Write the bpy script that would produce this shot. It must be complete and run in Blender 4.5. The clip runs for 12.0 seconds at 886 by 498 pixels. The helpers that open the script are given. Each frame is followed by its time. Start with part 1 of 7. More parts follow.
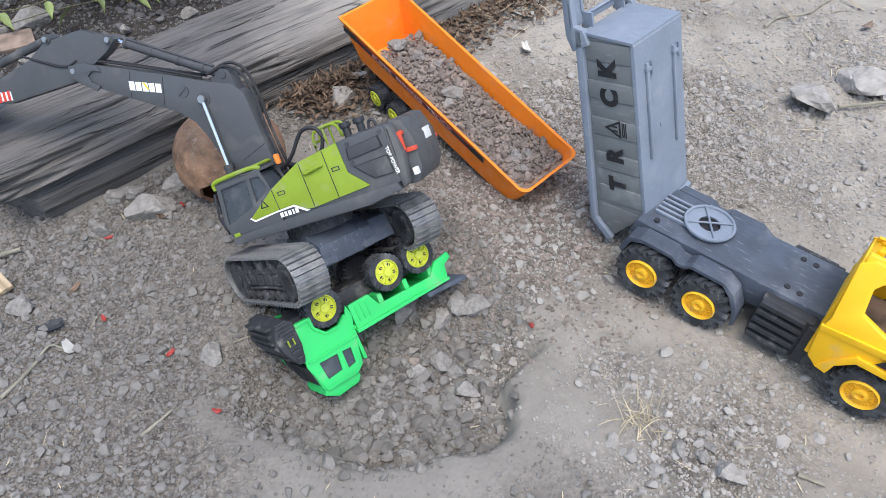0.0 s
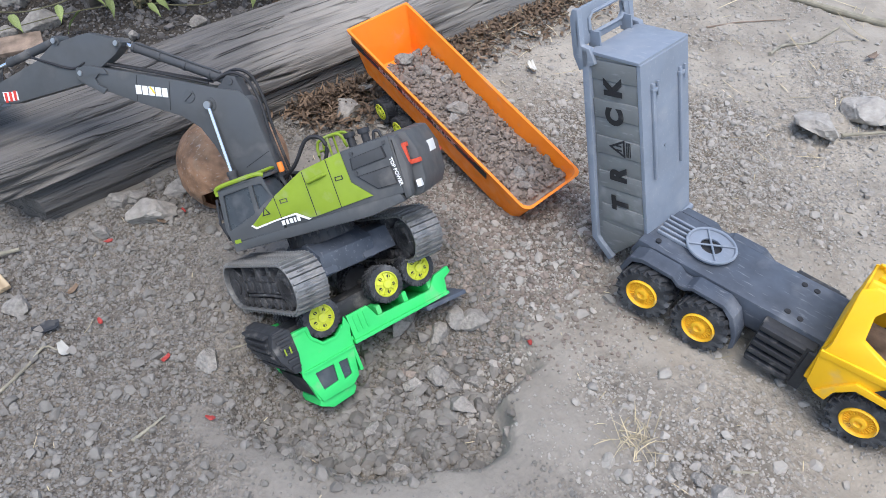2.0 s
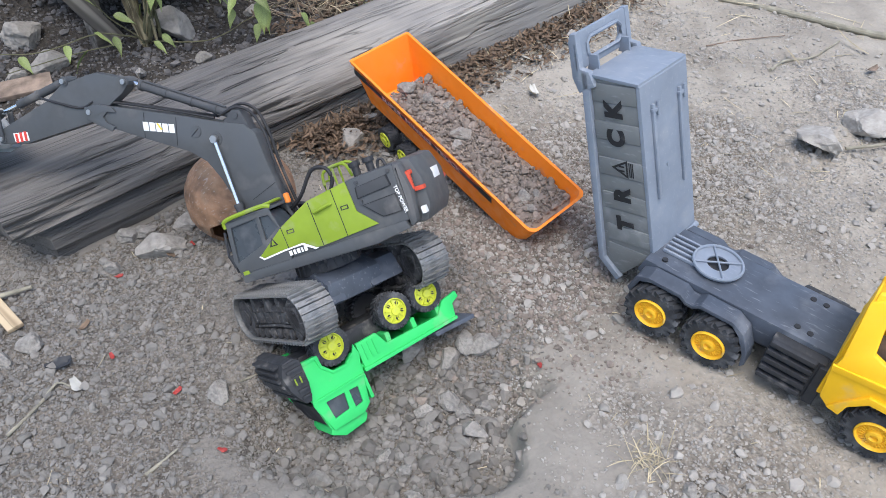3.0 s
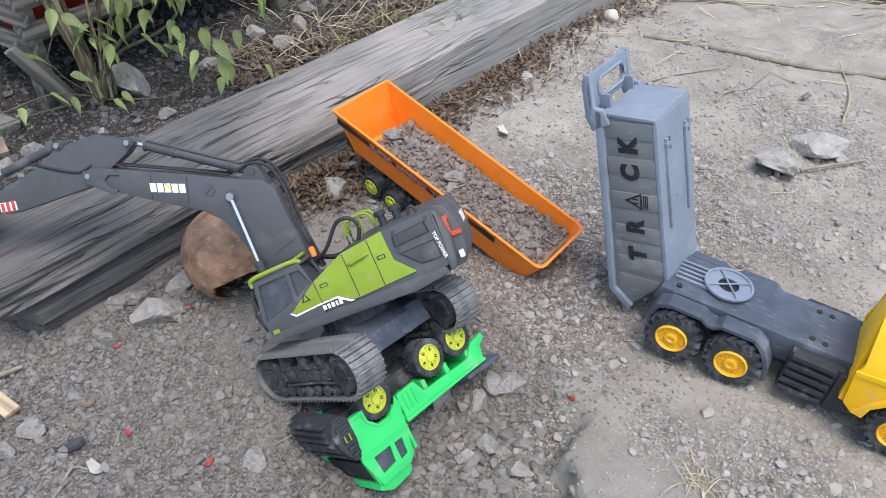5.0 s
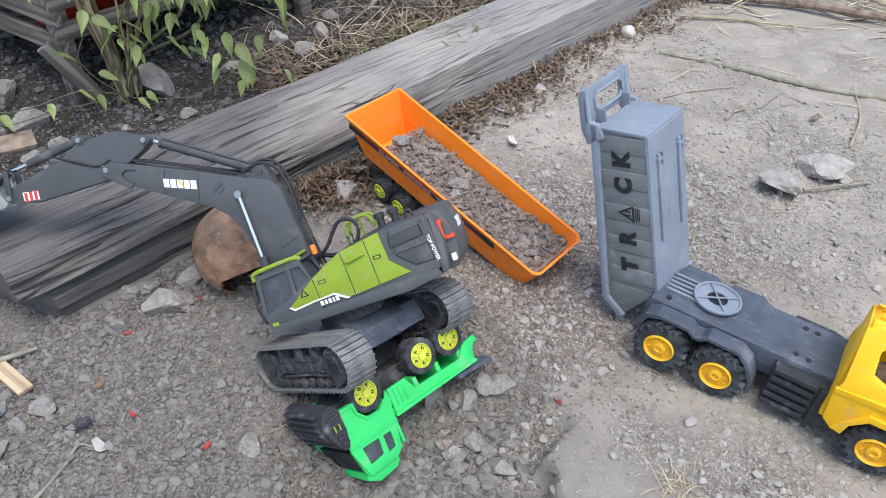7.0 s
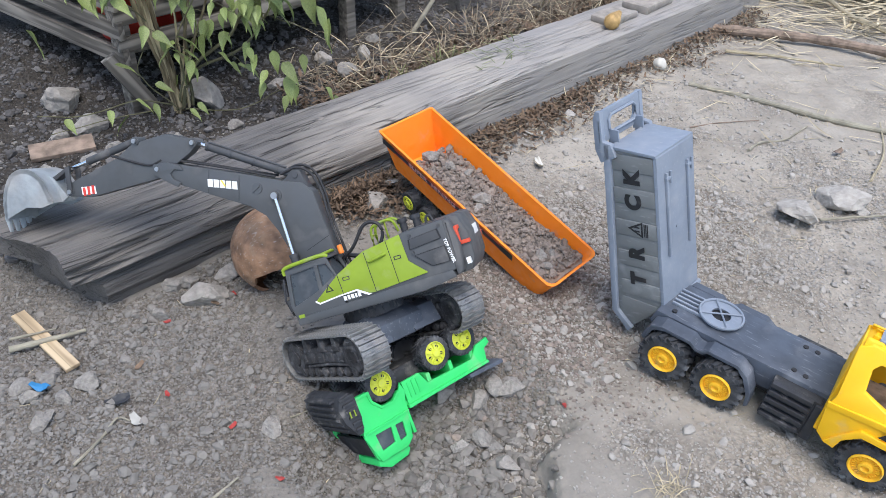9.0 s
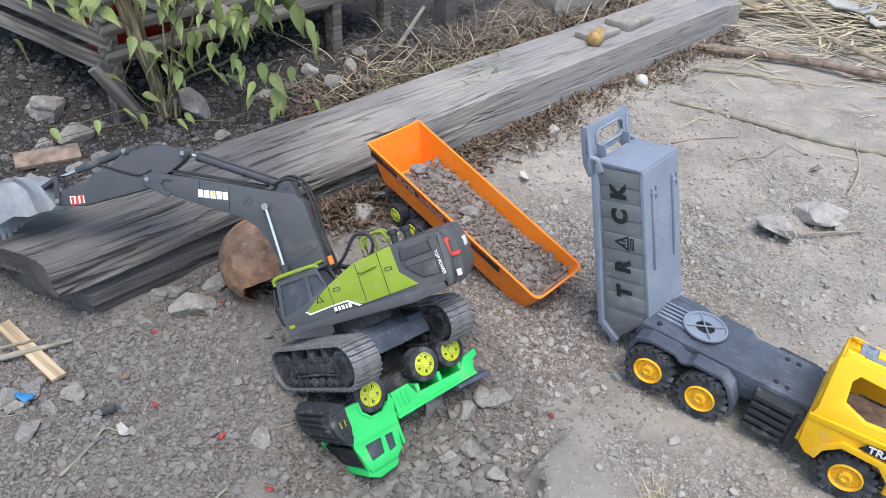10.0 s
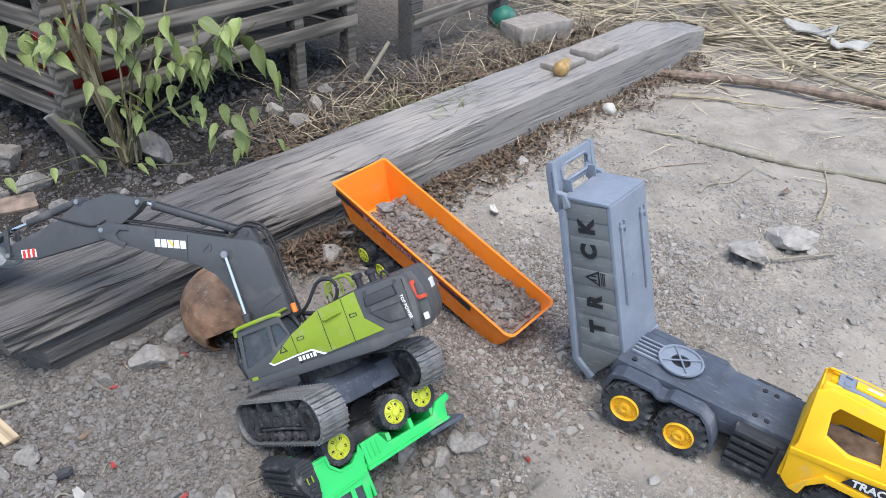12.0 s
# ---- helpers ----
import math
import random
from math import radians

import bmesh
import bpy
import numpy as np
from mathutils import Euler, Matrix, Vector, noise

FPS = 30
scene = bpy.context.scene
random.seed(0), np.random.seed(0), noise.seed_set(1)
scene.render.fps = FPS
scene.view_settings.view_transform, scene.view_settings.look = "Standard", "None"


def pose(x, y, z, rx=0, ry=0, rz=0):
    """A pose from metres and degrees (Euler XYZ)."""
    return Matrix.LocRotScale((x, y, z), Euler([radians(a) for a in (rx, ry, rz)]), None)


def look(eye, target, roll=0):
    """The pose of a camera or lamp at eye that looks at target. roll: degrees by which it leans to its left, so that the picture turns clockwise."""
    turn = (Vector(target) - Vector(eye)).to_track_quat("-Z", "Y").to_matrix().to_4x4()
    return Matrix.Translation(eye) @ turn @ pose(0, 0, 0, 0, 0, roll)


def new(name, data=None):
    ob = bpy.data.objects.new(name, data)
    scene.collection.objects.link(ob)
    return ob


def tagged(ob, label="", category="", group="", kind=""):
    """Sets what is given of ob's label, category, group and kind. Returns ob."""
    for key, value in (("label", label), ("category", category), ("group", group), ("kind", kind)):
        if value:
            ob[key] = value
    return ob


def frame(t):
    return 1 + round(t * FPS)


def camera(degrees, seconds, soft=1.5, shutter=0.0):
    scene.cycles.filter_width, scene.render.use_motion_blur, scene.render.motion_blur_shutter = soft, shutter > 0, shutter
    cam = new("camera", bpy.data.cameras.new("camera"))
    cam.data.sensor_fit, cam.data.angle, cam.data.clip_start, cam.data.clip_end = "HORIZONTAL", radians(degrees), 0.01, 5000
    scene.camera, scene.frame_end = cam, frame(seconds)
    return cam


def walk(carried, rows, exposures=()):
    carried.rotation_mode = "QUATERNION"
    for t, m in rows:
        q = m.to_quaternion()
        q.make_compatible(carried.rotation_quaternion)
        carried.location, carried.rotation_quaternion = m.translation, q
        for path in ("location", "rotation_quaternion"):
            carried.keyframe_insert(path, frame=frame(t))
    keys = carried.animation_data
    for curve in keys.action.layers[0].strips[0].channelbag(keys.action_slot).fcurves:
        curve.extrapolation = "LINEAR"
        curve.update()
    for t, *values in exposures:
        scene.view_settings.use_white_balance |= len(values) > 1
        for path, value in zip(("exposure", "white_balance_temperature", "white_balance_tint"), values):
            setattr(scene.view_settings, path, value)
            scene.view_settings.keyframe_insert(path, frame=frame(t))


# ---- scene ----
cam = camera(60.4, 12.0, soft=0.45)
PATH = [
    (0, (0.024, -0.007, 0.905), (0.46, 1.358, -0.49), -1.3),
    (0.5, (0.023, -0.009, 0.906), (0.463, 1.357, -0.487), -1.8),
    (1, (0.022, -0.009, 0.902), (0.458, 1.36, -0.49), -1.8),
    (1.5, (0.022, -0.006, 0.902), (0.459, 1.367, -0.485), -0.9),
    (2, (0.02, -0.009, 0.897), (0.47, 1.387, -0.462), 0.7),
    (2.5, (0.018, -0.012, 0.895), (0.457, 1.396, -0.456), -0.2),
    (3, (0.024, -0.014, 0.902), (0.462, 1.431, -0.409), -1.7),
    (3.5, (0.01, -0.006, 0.92), (0.465, 1.471, -0.349), -2.3),
    (3.7, (-0.011, 0.006, 0.918), (0.459, 1.484, -0.345), -2.3),
    (5.3, (-0.166, 0.061, 0.91), (0.576, 1.458, -0.313), 1.1),
    (5.5, (-0.167, 0.059, 0.913), (0.583, 1.459, -0.302), 1.3),
    (6, (-0.158, 0.058, 0.915), (0.591, 1.478, -0.278), 1.2),
    (6.5, (-0.148, 0.054, 0.915), (0.581, 1.481, -0.283), 1.2),
    (7, (-0.131, 0.003, 0.933), (0.523, 1.449, -0.282), 1.2),
    (7.2, (-0.117, -0.036, 0.949), (0.5, 1.427, -0.267), 1.1),
    (8.8, (-0.133, -0.099, 0.961), (0.434, 1.436, -0.188), 1.4),
    (9, (-0.133, -0.093, 0.954), (0.441, 1.433, -0.204), 1.6),
    (9.5, (-0.15, -0.092, 0.959), (0.461, 1.428, -0.188), 2.5),
    (10, (-0.155, -0.097, 0.96), (0.478, 1.427, -0.169), 3.1),
    (10.5, (-0.15, -0.103, 0.959), (0.492, 1.424, -0.163), 3.2),
    (11, (-0.135, -0.097, 0.96), (0.517, 1.433, -0.149), 3.0),
    (11.5, (-0.121, -0.092, 0.964), (0.552, 1.45, -0.115), 2.5),
    (12, (-0.12, -0.068, 0.961), (0.576, 1.475, -0.105), 2.0),
]
walk(cam, [(t, look(eye, target, roll)) for t, eye, target, roll in PATH])

# ---- world, sun, exposure ----
scene.view_settings.exposure = 0.0
world = bpy.data.worlds.new("sky")
world.use_nodes = True
scene.world = world
wn = world.node_tree.nodes
sky = wn.new("ShaderNodeTexSky")
sky.sky_type, sky.sun_disc = "NISHITA", False
sky.sun_elevation, sky.sun_rotation = radians(70), radians(186)
sky.air_density, sky.dust_density = 1.0, 2.0
world.node_tree.links.new(sky.outputs[0], wn["Background"].inputs[0])
wn["Background"].inputs[1].default_value = 0.298
sun_data = bpy.data.lights.new("sun", "SUN")
sun_data.energy, sun_data.angle, sun_data.color = 2.42, radians(40), (1.0, 0.982, 0.965)
sun = new("sun", sun_data)
sun.matrix_world = look((-0.19, -1.8, 5.0), (0, 0, 0))


# ---- materials ----
def material(name, colour, rough=0.6, metal=0.0, vary=0.12, scale=40.0, bump=0.0, bump_scale=200.0, dust=0.0, dust_scale=18.0,
             dust_colour=(0.36, 0.34, 0.31), scuff=0.0, per_object=0.0, per_island=0.0, coat=0.0):
    """A surface with variation at two scales, dust in patches, pale scuffs and fine relief."""
    m = bpy.data.materials.new(name)
    m.use_nodes = True
    nt = m.node_tree
    n, l = nt.nodes, nt.links
    b = n["Principled BSDF"]
    b.inputs["Roughness"].default_value, b.inputs["Metallic"].default_value = rough, metal
    b.inputs["Coat Weight"].default_value = coat
    tc = n.new("ShaderNodeTexCoord")

    def noise_node(s, detail=5.0, stretch=None):
        t = n.new("ShaderNodeTexNoise")
        t.inputs["Scale"].default_value, t.inputs["Detail"].default_value = s, detail
        if stretch:
            mp = n.new("ShaderNodeMapping")
            mp.inputs["Scale"].default_value = stretch
            l.new(tc.outputs["Object"], mp.inputs["Vector"])
            l.new(mp.outputs["Vector"], t.inputs["Vector"])
        else:
            l.new(tc.outputs["Object"], t.inputs["Vector"])
        return t

    def mix(fac, a, c):
        x = n.new("ShaderNodeMix")
        x.data_type = "RGBA"
        for sock, v in ((x.inputs[0], fac), (x.inputs[6], a), (x.inputs[7], c)):
            if hasattr(v, "links"):
                l.new(v, sock)
            else:
                sock.default_value = v
        return x.outputs[2]

    def ramp(src, lo, hi, top=1.0):
        r = n.new("ShaderNodeMapRange")
        r.inputs[1].default_value, r.inputs[2].default_value, r.inputs[4].default_value = lo, hi, top
        l.new(src, r.inputs[0])
        return r.outputs[0]

    c0 = tuple(max(0.0, v * (1 - vary)) for v in colour) + (1,)
    c1 = tuple(min(1.0, v * (1 + vary)) for v in colour) + (1,)
    col = mix(ramp(noise_node(scale).outputs[0], 0.3, 0.7), c0, c1)
    if per_object or per_island:
        if per_object:
            src = n.new("ShaderNodeObjectInfo").outputs["Random"]
        else:
            src = n.new("ShaderNodeNewGeometry").outputs["Random Per Island"]
        amount = per_object or per_island
        hsv = n.new("ShaderNodeHueSaturation")
        r = n.new("ShaderNodeMapRange")
        r.inputs[3].default_value, r.inputs[4].default_value = 1 - amount, 1 + amount
        l.new(src, r.inputs[0])
        l.new(r.outputs[0], hsv.inputs["Value"])
        l.new(col, hsv.inputs["Color"])
        col = hsv.outputs[0]
    if dust:
        col = mix(ramp(noise_node(dust_scale, 8.0).outputs[0], 0.62 - 0.35 * dust, 0.78, min(1.0, 0.35 + dust)), col, dust_colour + (1,))
        rr = n.new("ShaderNodeMapRange")
        rr.inputs[1].default_value, rr.inputs[2].default_value, rr.inputs[3].default_value, rr.inputs[4].default_value = 0.4, 0.7, rough, 0.95
        l.new(noise_node(dust_scale, 8.0).outputs[0], rr.inputs[0])
        l.new(rr.outputs[0], b.inputs["Roughness"])
    if scuff:
        s = noise_node(150.0, 8.0, (0.3, 1.6, 1.2))
        col = mix(ramp(s.outputs[0], 0.6, 0.72, scuff), col, (0.62, 0.62, 0.62, 1))
    l.new(col, b.inputs["Base Color"])
    if bump:
        bp = n.new("ShaderNodeBump")
        bp.inputs["Strength"].default_value, bp.inputs["Distance"].default_value = bump, 0.003
        l.new(noise_node(bump_scale, 7.0).outputs[0], bp.inputs["Height"])
        l.new(bp.outputs[0], b.inputs["Normal"])
    return m


def soil_material():
    m = bpy.data.materials.new("dusty_soil")
    m.use_nodes = True
    n, l = m.node_tree.nodes, m.node_tree.links
    b = n["Principled BSDF"]
    b.inputs["Roughness"].default_value = 0.95
    tc = n.new("ShaderNodeTexCoord")
    tex = []
    for s, d in ((1.6, 4.0), (9.0, 6.0), (60.0, 3.0), (170.0, 1.0)):
        t = n.new("ShaderNodeTexNoise")
        t.inputs["Scale"].default_value, t.inputs["Detail"].default_value = s, d
        l.new(tc.outputs["Object"], t.inputs["Vector"])
        tex.append(t.outputs[0])
    r = n.new("ShaderNodeValToRGB")
    r.color_ramp.elements[0].position, r.color_ramp.elements[0].color = 0.3, (0.155, 0.14, 0.12, 1)
    r.color_ramp.elements[1].position, r.color_ramp.elements[1].color = 0.7, (0.266, 0.246, 0.214, 1)
    add = n.new("ShaderNodeMath")
    add.operation = "MULTIPLY_ADD"
    add.inputs[1].default_value = 0.45
    l.new(tex[0], add.inputs[0])
    half = n.new("ShaderNodeMath")
    half.operation = "MULTIPLY"
    half.inputs[1].default_value = 0.55
    l.new(tex[1], half.inputs[0])
    l.new(half.outputs[0], add.inputs[2])
    l.new(add.outputs[0], r.inputs[0])
    r2 = n.new("ShaderNodeValToRGB")
    r2.color_ramp.elements[0].position, r2.color_ramp.elements[0].color = 0.36, (0.74, 0.735, 0.73, 1)
    r2.color_ramp.elements[1].position, r2.color_ramp.elements[1].color = 0.64, (1.14, 1.14, 1.14, 1)
    l.new(tex[2], r2.inputs[0])
    mx = n.new("ShaderNodeMix")
    mx.data_type, mx.blend_type = "RGBA", "MULTIPLY"
    l.new(r.outputs[0], mx.inputs[6])
    l.new(r2.outputs[0], mx.inputs[7])
    sep = n.new("ShaderNodeSeparateXYZ")
    l.new(tc.outputs["Object"], sep.inputs[0])
    pale = n.new("ShaderNodeMath")
    pale.operation = "MULTIPLY_ADD"
    pale.inputs[1].default_value = 1.3
    l.new(tex[0], pale.inputs[0])
    l.new(sep.outputs[0], pale.inputs[2])
    pr = n.new("ShaderNodeMapRange")
    pr.inputs[1].default_value, pr.inputs[2].default_value = 0.8, 1.6
    l.new(pale.outputs[0], pr.inputs[0])
    mp = n.new("ShaderNodeMix")
    mp.data_type, mp.blend_type = "RGBA", "MULTIPLY"
    l.new(pr.outputs[0], mp.inputs[0])
    l.new(mx.outputs[2], mp.inputs[6])
    mp.inputs[7].default_value = (1.5, 1.48, 1.42, 1)
    def linear(cx, cy, c0, lo, hi):
        a = n.new("ShaderNodeMath")
        a.operation = "MULTIPLY_ADD"
        a.inputs[1].default_value, a.inputs[2].default_value = cx, c0
        l.new(sep.outputs[0], a.inputs[0])
        c = n.new("ShaderNodeMath")
        c.operation = "MULTIPLY_ADD"
        c.inputs[1].default_value = cy
        l.new(sep.outputs[1], c.inputs[0])
        l.new(a.outputs[0], c.inputs[2])
        w = n.new("ShaderNodeMath")
        w.operation = "MULTIPLY_ADD"
        w.inputs[1].default_value = 0.25
        l.new(tex[1], w.inputs[0])
        l.new(c.outputs[0], w.inputs[2])
        q = n.new("ShaderNodeMapRange")
        q.inputs[1].default_value, q.inputs[2].default_value = lo, hi
        l.new(w.outputs[0], q.inputs[0])
        return q.outputs[0]

    # soil colour multiplied darker on the bank behind the old beam, fading along it
    behind = linear(-0.418, 0.909, -0.418 * 0.38 - 0.909 * 1.155, 0.3, 0.5)
    along = linear(-0.909, -0.418, -0.909 * 0.38 + 0.418 * 1.155 + 2.6, 0.2, 1.1)
    both = n.new("ShaderNodeMath")
    both.operation = "MULTIPLY"
    l.new(behind, both.inputs[0])
    l.new(along, both.inputs[1])
    far = n.new("ShaderNodeVectorMath")
    far.operation = "DISTANCE"
    far.inputs[1].default_value = (0.2, 1.9, 0.0)
    l.new(tc.outputs["Object"], far.inputs[0])
    fade = n.new("ShaderNodeMapRange")
    fade.inputs[1].default_value, fade.inputs[2].default_value, fade.inputs[3].default_value, fade.inputs[4].default_value = 1.6, 3.4, 1.0, 0.0
    l.new(far.outputs["Value"], fade.inputs[0])
    bank = n.new("ShaderNodeMath")
    bank.operation = "MULTIPLY"
    l.new(both.outputs[0], bank.inputs[0])
    l.new(fade.outputs[0], bank.inputs[1])
    dark_bank = n.new("ShaderNodeMix")
    dark_bank.data_type, dark_bank.blend_type = "RGBA", "MULTIPLY"
    l.new(bank.outputs[0], dark_bank.inputs[0])
    l.new(mp.outputs[2], dark_bank.inputs[6])
    dark_bank.inputs[7].default_value = (0.27, 0.265, 0.265, 1)
    # fine dark and pale grains
    gr = n.new("ShaderNodeValToRGB")
    gr.color_ramp.elements[0].position, gr.color_ramp.elements[0].color = 0.36, (0.78, 0.77, 0.76, 1)
    gr.color_ramp.elements[1].position, gr.color_ramp.elements[1].color = 0.64, (1.14, 1.14, 1.14, 1)
    l.new(tex[3], gr.inputs[0])
    fin = n.new("ShaderNodeMix")
    fin.data_type, fin.blend_type = "RGBA", "MULTIPLY"
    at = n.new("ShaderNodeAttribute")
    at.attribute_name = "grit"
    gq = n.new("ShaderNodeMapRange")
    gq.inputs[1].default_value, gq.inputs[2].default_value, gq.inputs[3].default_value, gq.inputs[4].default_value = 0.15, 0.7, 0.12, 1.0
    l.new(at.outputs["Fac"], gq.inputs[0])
    l.new(gq.outputs[0], fin.inputs[0])
    l.new(gq.outputs[0], mx.inputs[0])
    l.new(dark_bank.outputs[2], fin.inputs[6])
    l.new(gr.outputs[0], fin.inputs[7])
    # crevice shade between crumbs put into the colour, along the bump's low edges
    vo = n.new("ShaderNodeTexVoronoi")
    vo.inputs["Scale"].default_value = 105.0
    l.new(tc.outputs["Object"], vo.inputs["Vector"])
    gap = n.new("ShaderNodeMapRange")
    gap.inputs[1].default_value, gap.inputs[2].default_value, gap.inputs[3].default_value, gap.inputs[4].default_value = 0.4, 0.75, 1.03, 0.74
    l.new(vo.outputs["Distance"], gap.inputs[0])
    gm = n.new("ShaderNodeMix")
    gm.data_type, gm.blend_type = "RGBA", "MULTIPLY"
    l.new(gq.outputs[0], gm.inputs[0])
    l.new(fin.outputs[2], gm.inputs[6])
    l.new(gap.outputs[0], gm.inputs[7])
    # soil tinted browner and darker where the grit value is high
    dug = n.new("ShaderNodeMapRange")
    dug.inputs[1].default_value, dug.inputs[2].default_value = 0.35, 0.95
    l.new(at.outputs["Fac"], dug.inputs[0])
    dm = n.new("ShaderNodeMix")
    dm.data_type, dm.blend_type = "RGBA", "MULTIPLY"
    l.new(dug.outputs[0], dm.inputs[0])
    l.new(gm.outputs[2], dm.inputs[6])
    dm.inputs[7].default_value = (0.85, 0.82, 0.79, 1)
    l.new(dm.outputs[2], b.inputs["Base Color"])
    h = n.new("ShaderNodeMath")
    h.operation = "ADD"
    l.new(tex[2], h.inputs[0])
    h2 = n.new("ShaderNodeMath")
    h2.operation = "MULTIPLY"
    h2.inputs[1].default_value = 0.75
    l.new(tex[3], h2.inputs[0])
    l.new(h2.outputs[0], h.inputs[1])
    bp = n.new("ShaderNodeBump")
    bp.inputs["Strength"].default_value, bp.inputs["Distance"].default_value = 0.9, 0.011
    lump = n.new("ShaderNodeMath")
    lump.operation = "MULTIPLY_ADD"
    lump.inputs[1].default_value = -0.4
    l.new(vo.outputs["Distance"], lump.inputs[0])
    l.new(h.outputs[0], lump.inputs[2])
    l.new(lump.outputs[0], bp.inputs["Height"])
    bs = n.new("ShaderNodeMapRange")
    bs.inputs[1].default_value, bs.inputs[2].default_value, bs.inputs[3].default_value, bs.inputs[4].default_value = 0.15, 0.7, 0.22, 0.9
    l.new(at.outputs["Fac"], bs.inputs[0])
    l.new(bs.outputs[0], bp.inputs["Strength"])
    l.new(bp.outputs[0], b.inputs["Normal"])
    return m


def wood_material(name, dark, light, stretch=(1.2, 30.0, 30.0), bump=1.0, distance=0.006, crack=0.6, wander=0.0):
    """Weathered grain running along local x."""
    m = bpy.data.materials.new(name)
    m.use_nodes = True
    n, l = m.node_tree.nodes, m.node_tree.links
    b = n["Principled BSDF"]
    b.inputs["Roughness"].default_value = 0.9
    tc = n.new("ShaderNodeTexCoord")
    wob = n.new("ShaderNodeTexNoise")
    wob.inputs["Scale"].default_value, wob.inputs["Detail"].default_value = 4.0, 1.0
    l.new(tc.outputs["Object"], wob.inputs["Vector"])
    bend = n.new("ShaderNodeVectorMath")
    bend.operation = "MULTIPLY_ADD"
    bend.inputs[1].default_value = (0.0, wander, wander)
    l.new(wob.outputs["Color"], bend.inputs[0])
    l.new(tc.outputs["Object"], bend.inputs[2])
    outs = []
    for st, s, d in ((stretch, 1.0, 2.0), (tuple(v * 2.2 for v in stretch), 1.0, 0.0), ((3, 3, 3), 1.0, 4.0)):
        mp = n.new("ShaderNodeMapping")
        mp.inputs["Scale"].default_value = st
        t = n.new("ShaderNodeTexNoise")
        t.inputs["Scale"].default_value, t.inputs["Detail"].default_value = s, d
        l.new(bend.outputs[0], mp.inputs["Vector"])
        l.new(mp.outputs["Vector"], t.inputs["Vector"])
        outs.append(t.outputs[0])
    mean = n.new("ShaderNodeMath")
    mean.operation = "MULTIPLY_ADD"
    mean.inputs[1].default_value = 0.3
    l.new(outs[1], mean.inputs[0])
    h = n.new("ShaderNodeMath")
    h.operation = "MULTIPLY"
    h.inputs[1].default_value = 0.7
    l.new(outs[0], h.inputs[0])
    l.new(h.outputs[0], mean.inputs[2])
    r = n.new("ShaderNodeValToRGB")
    r.color_ramp.elements[0].position, r.color_ramp.elements[0].color = 0.36, tuple(v * 0.8 for v in dark) + (1,)
    r.color_ramp.elements[1].position, r.color_ramp.elements[1].color = 0.62, light + (1,)
    e = r.color_ramp.elements.new(0.46)
    e.color = dark + (1,)
    l.new(mean.outputs[0], r.inputs[0])
    mp = n.new("ShaderNodeMapping")
    mp.inputs["Scale"].default_value = (stretch[0] * 0.17, stretch[1] * 0.6, stretch[2] * 0.6)
    lines = n.new("ShaderNodeTexNoise")
    lines.inputs["Scale"].default_value, lines.inputs["Detail"].default_value = 1.0, 1.0
    l.new(bend.outputs[0], mp.inputs["Vector"])
    l.new(mp.outputs["Vector"], lines.inputs["Vector"])
    cr = n.new("ShaderNodeValToRGB")
    cr.color_ramp.elements[0].position, cr.color_ramp.elements[0].color = 0.47, (1, 1, 1, 1)
    cr.color_ramp.elements[1].position, cr.color_ramp.elements[1].color = 0.53, (1, 1, 1, 1)
    c2 = cr.color_ramp.elements.new(0.5)
    c2.color = (crack, crack, crack, 1)
    l.new(lines.outputs[0], cr.inputs[0])
    mc = n.new("ShaderNodeMix")
    mc.data_type, mc.blend_type = "RGBA", "MULTIPLY"
    mc.inputs[0].default_value = 1.0
    l.new(r.outputs[0], mc.inputs[6])
    l.new(cr.outputs[0], mc.inputs[7])
    r2 = n.new("ShaderNodeValToRGB")
    r2.color_ramp.elements[0].position, r2.color_ramp.elements[0].color = 0.35, (0.86, 0.85, 0.84, 1)
    r2.color_ramp.elements[1].position, r2.color_ramp.elements[1].color = 0.65, (1.08, 1.07, 1.05, 1)
    l.new(outs[2], r2.inputs[0])
    mx = n.new("ShaderNodeMix")
    mx.data_type, mx.blend_type = "RGBA", "MULTIPLY"
    mx.inputs[0].default_value = 1.0
    l.new(mc.outputs[2], mx.inputs[6])
    l.new(r2.outputs[0], mx.inputs[7])
    l.new(mx.outputs[2], b.inputs["Base Color"])
    bp = n.new("ShaderNodeBump")
    bp.inputs["Strength"].default_value, bp.inputs["Distance"].default_value = bump, distance
    l.new(mean.outputs[0], bp.inputs["Height"])
    l.new(bp.outputs[0], b.inputs["Normal"])
    return m


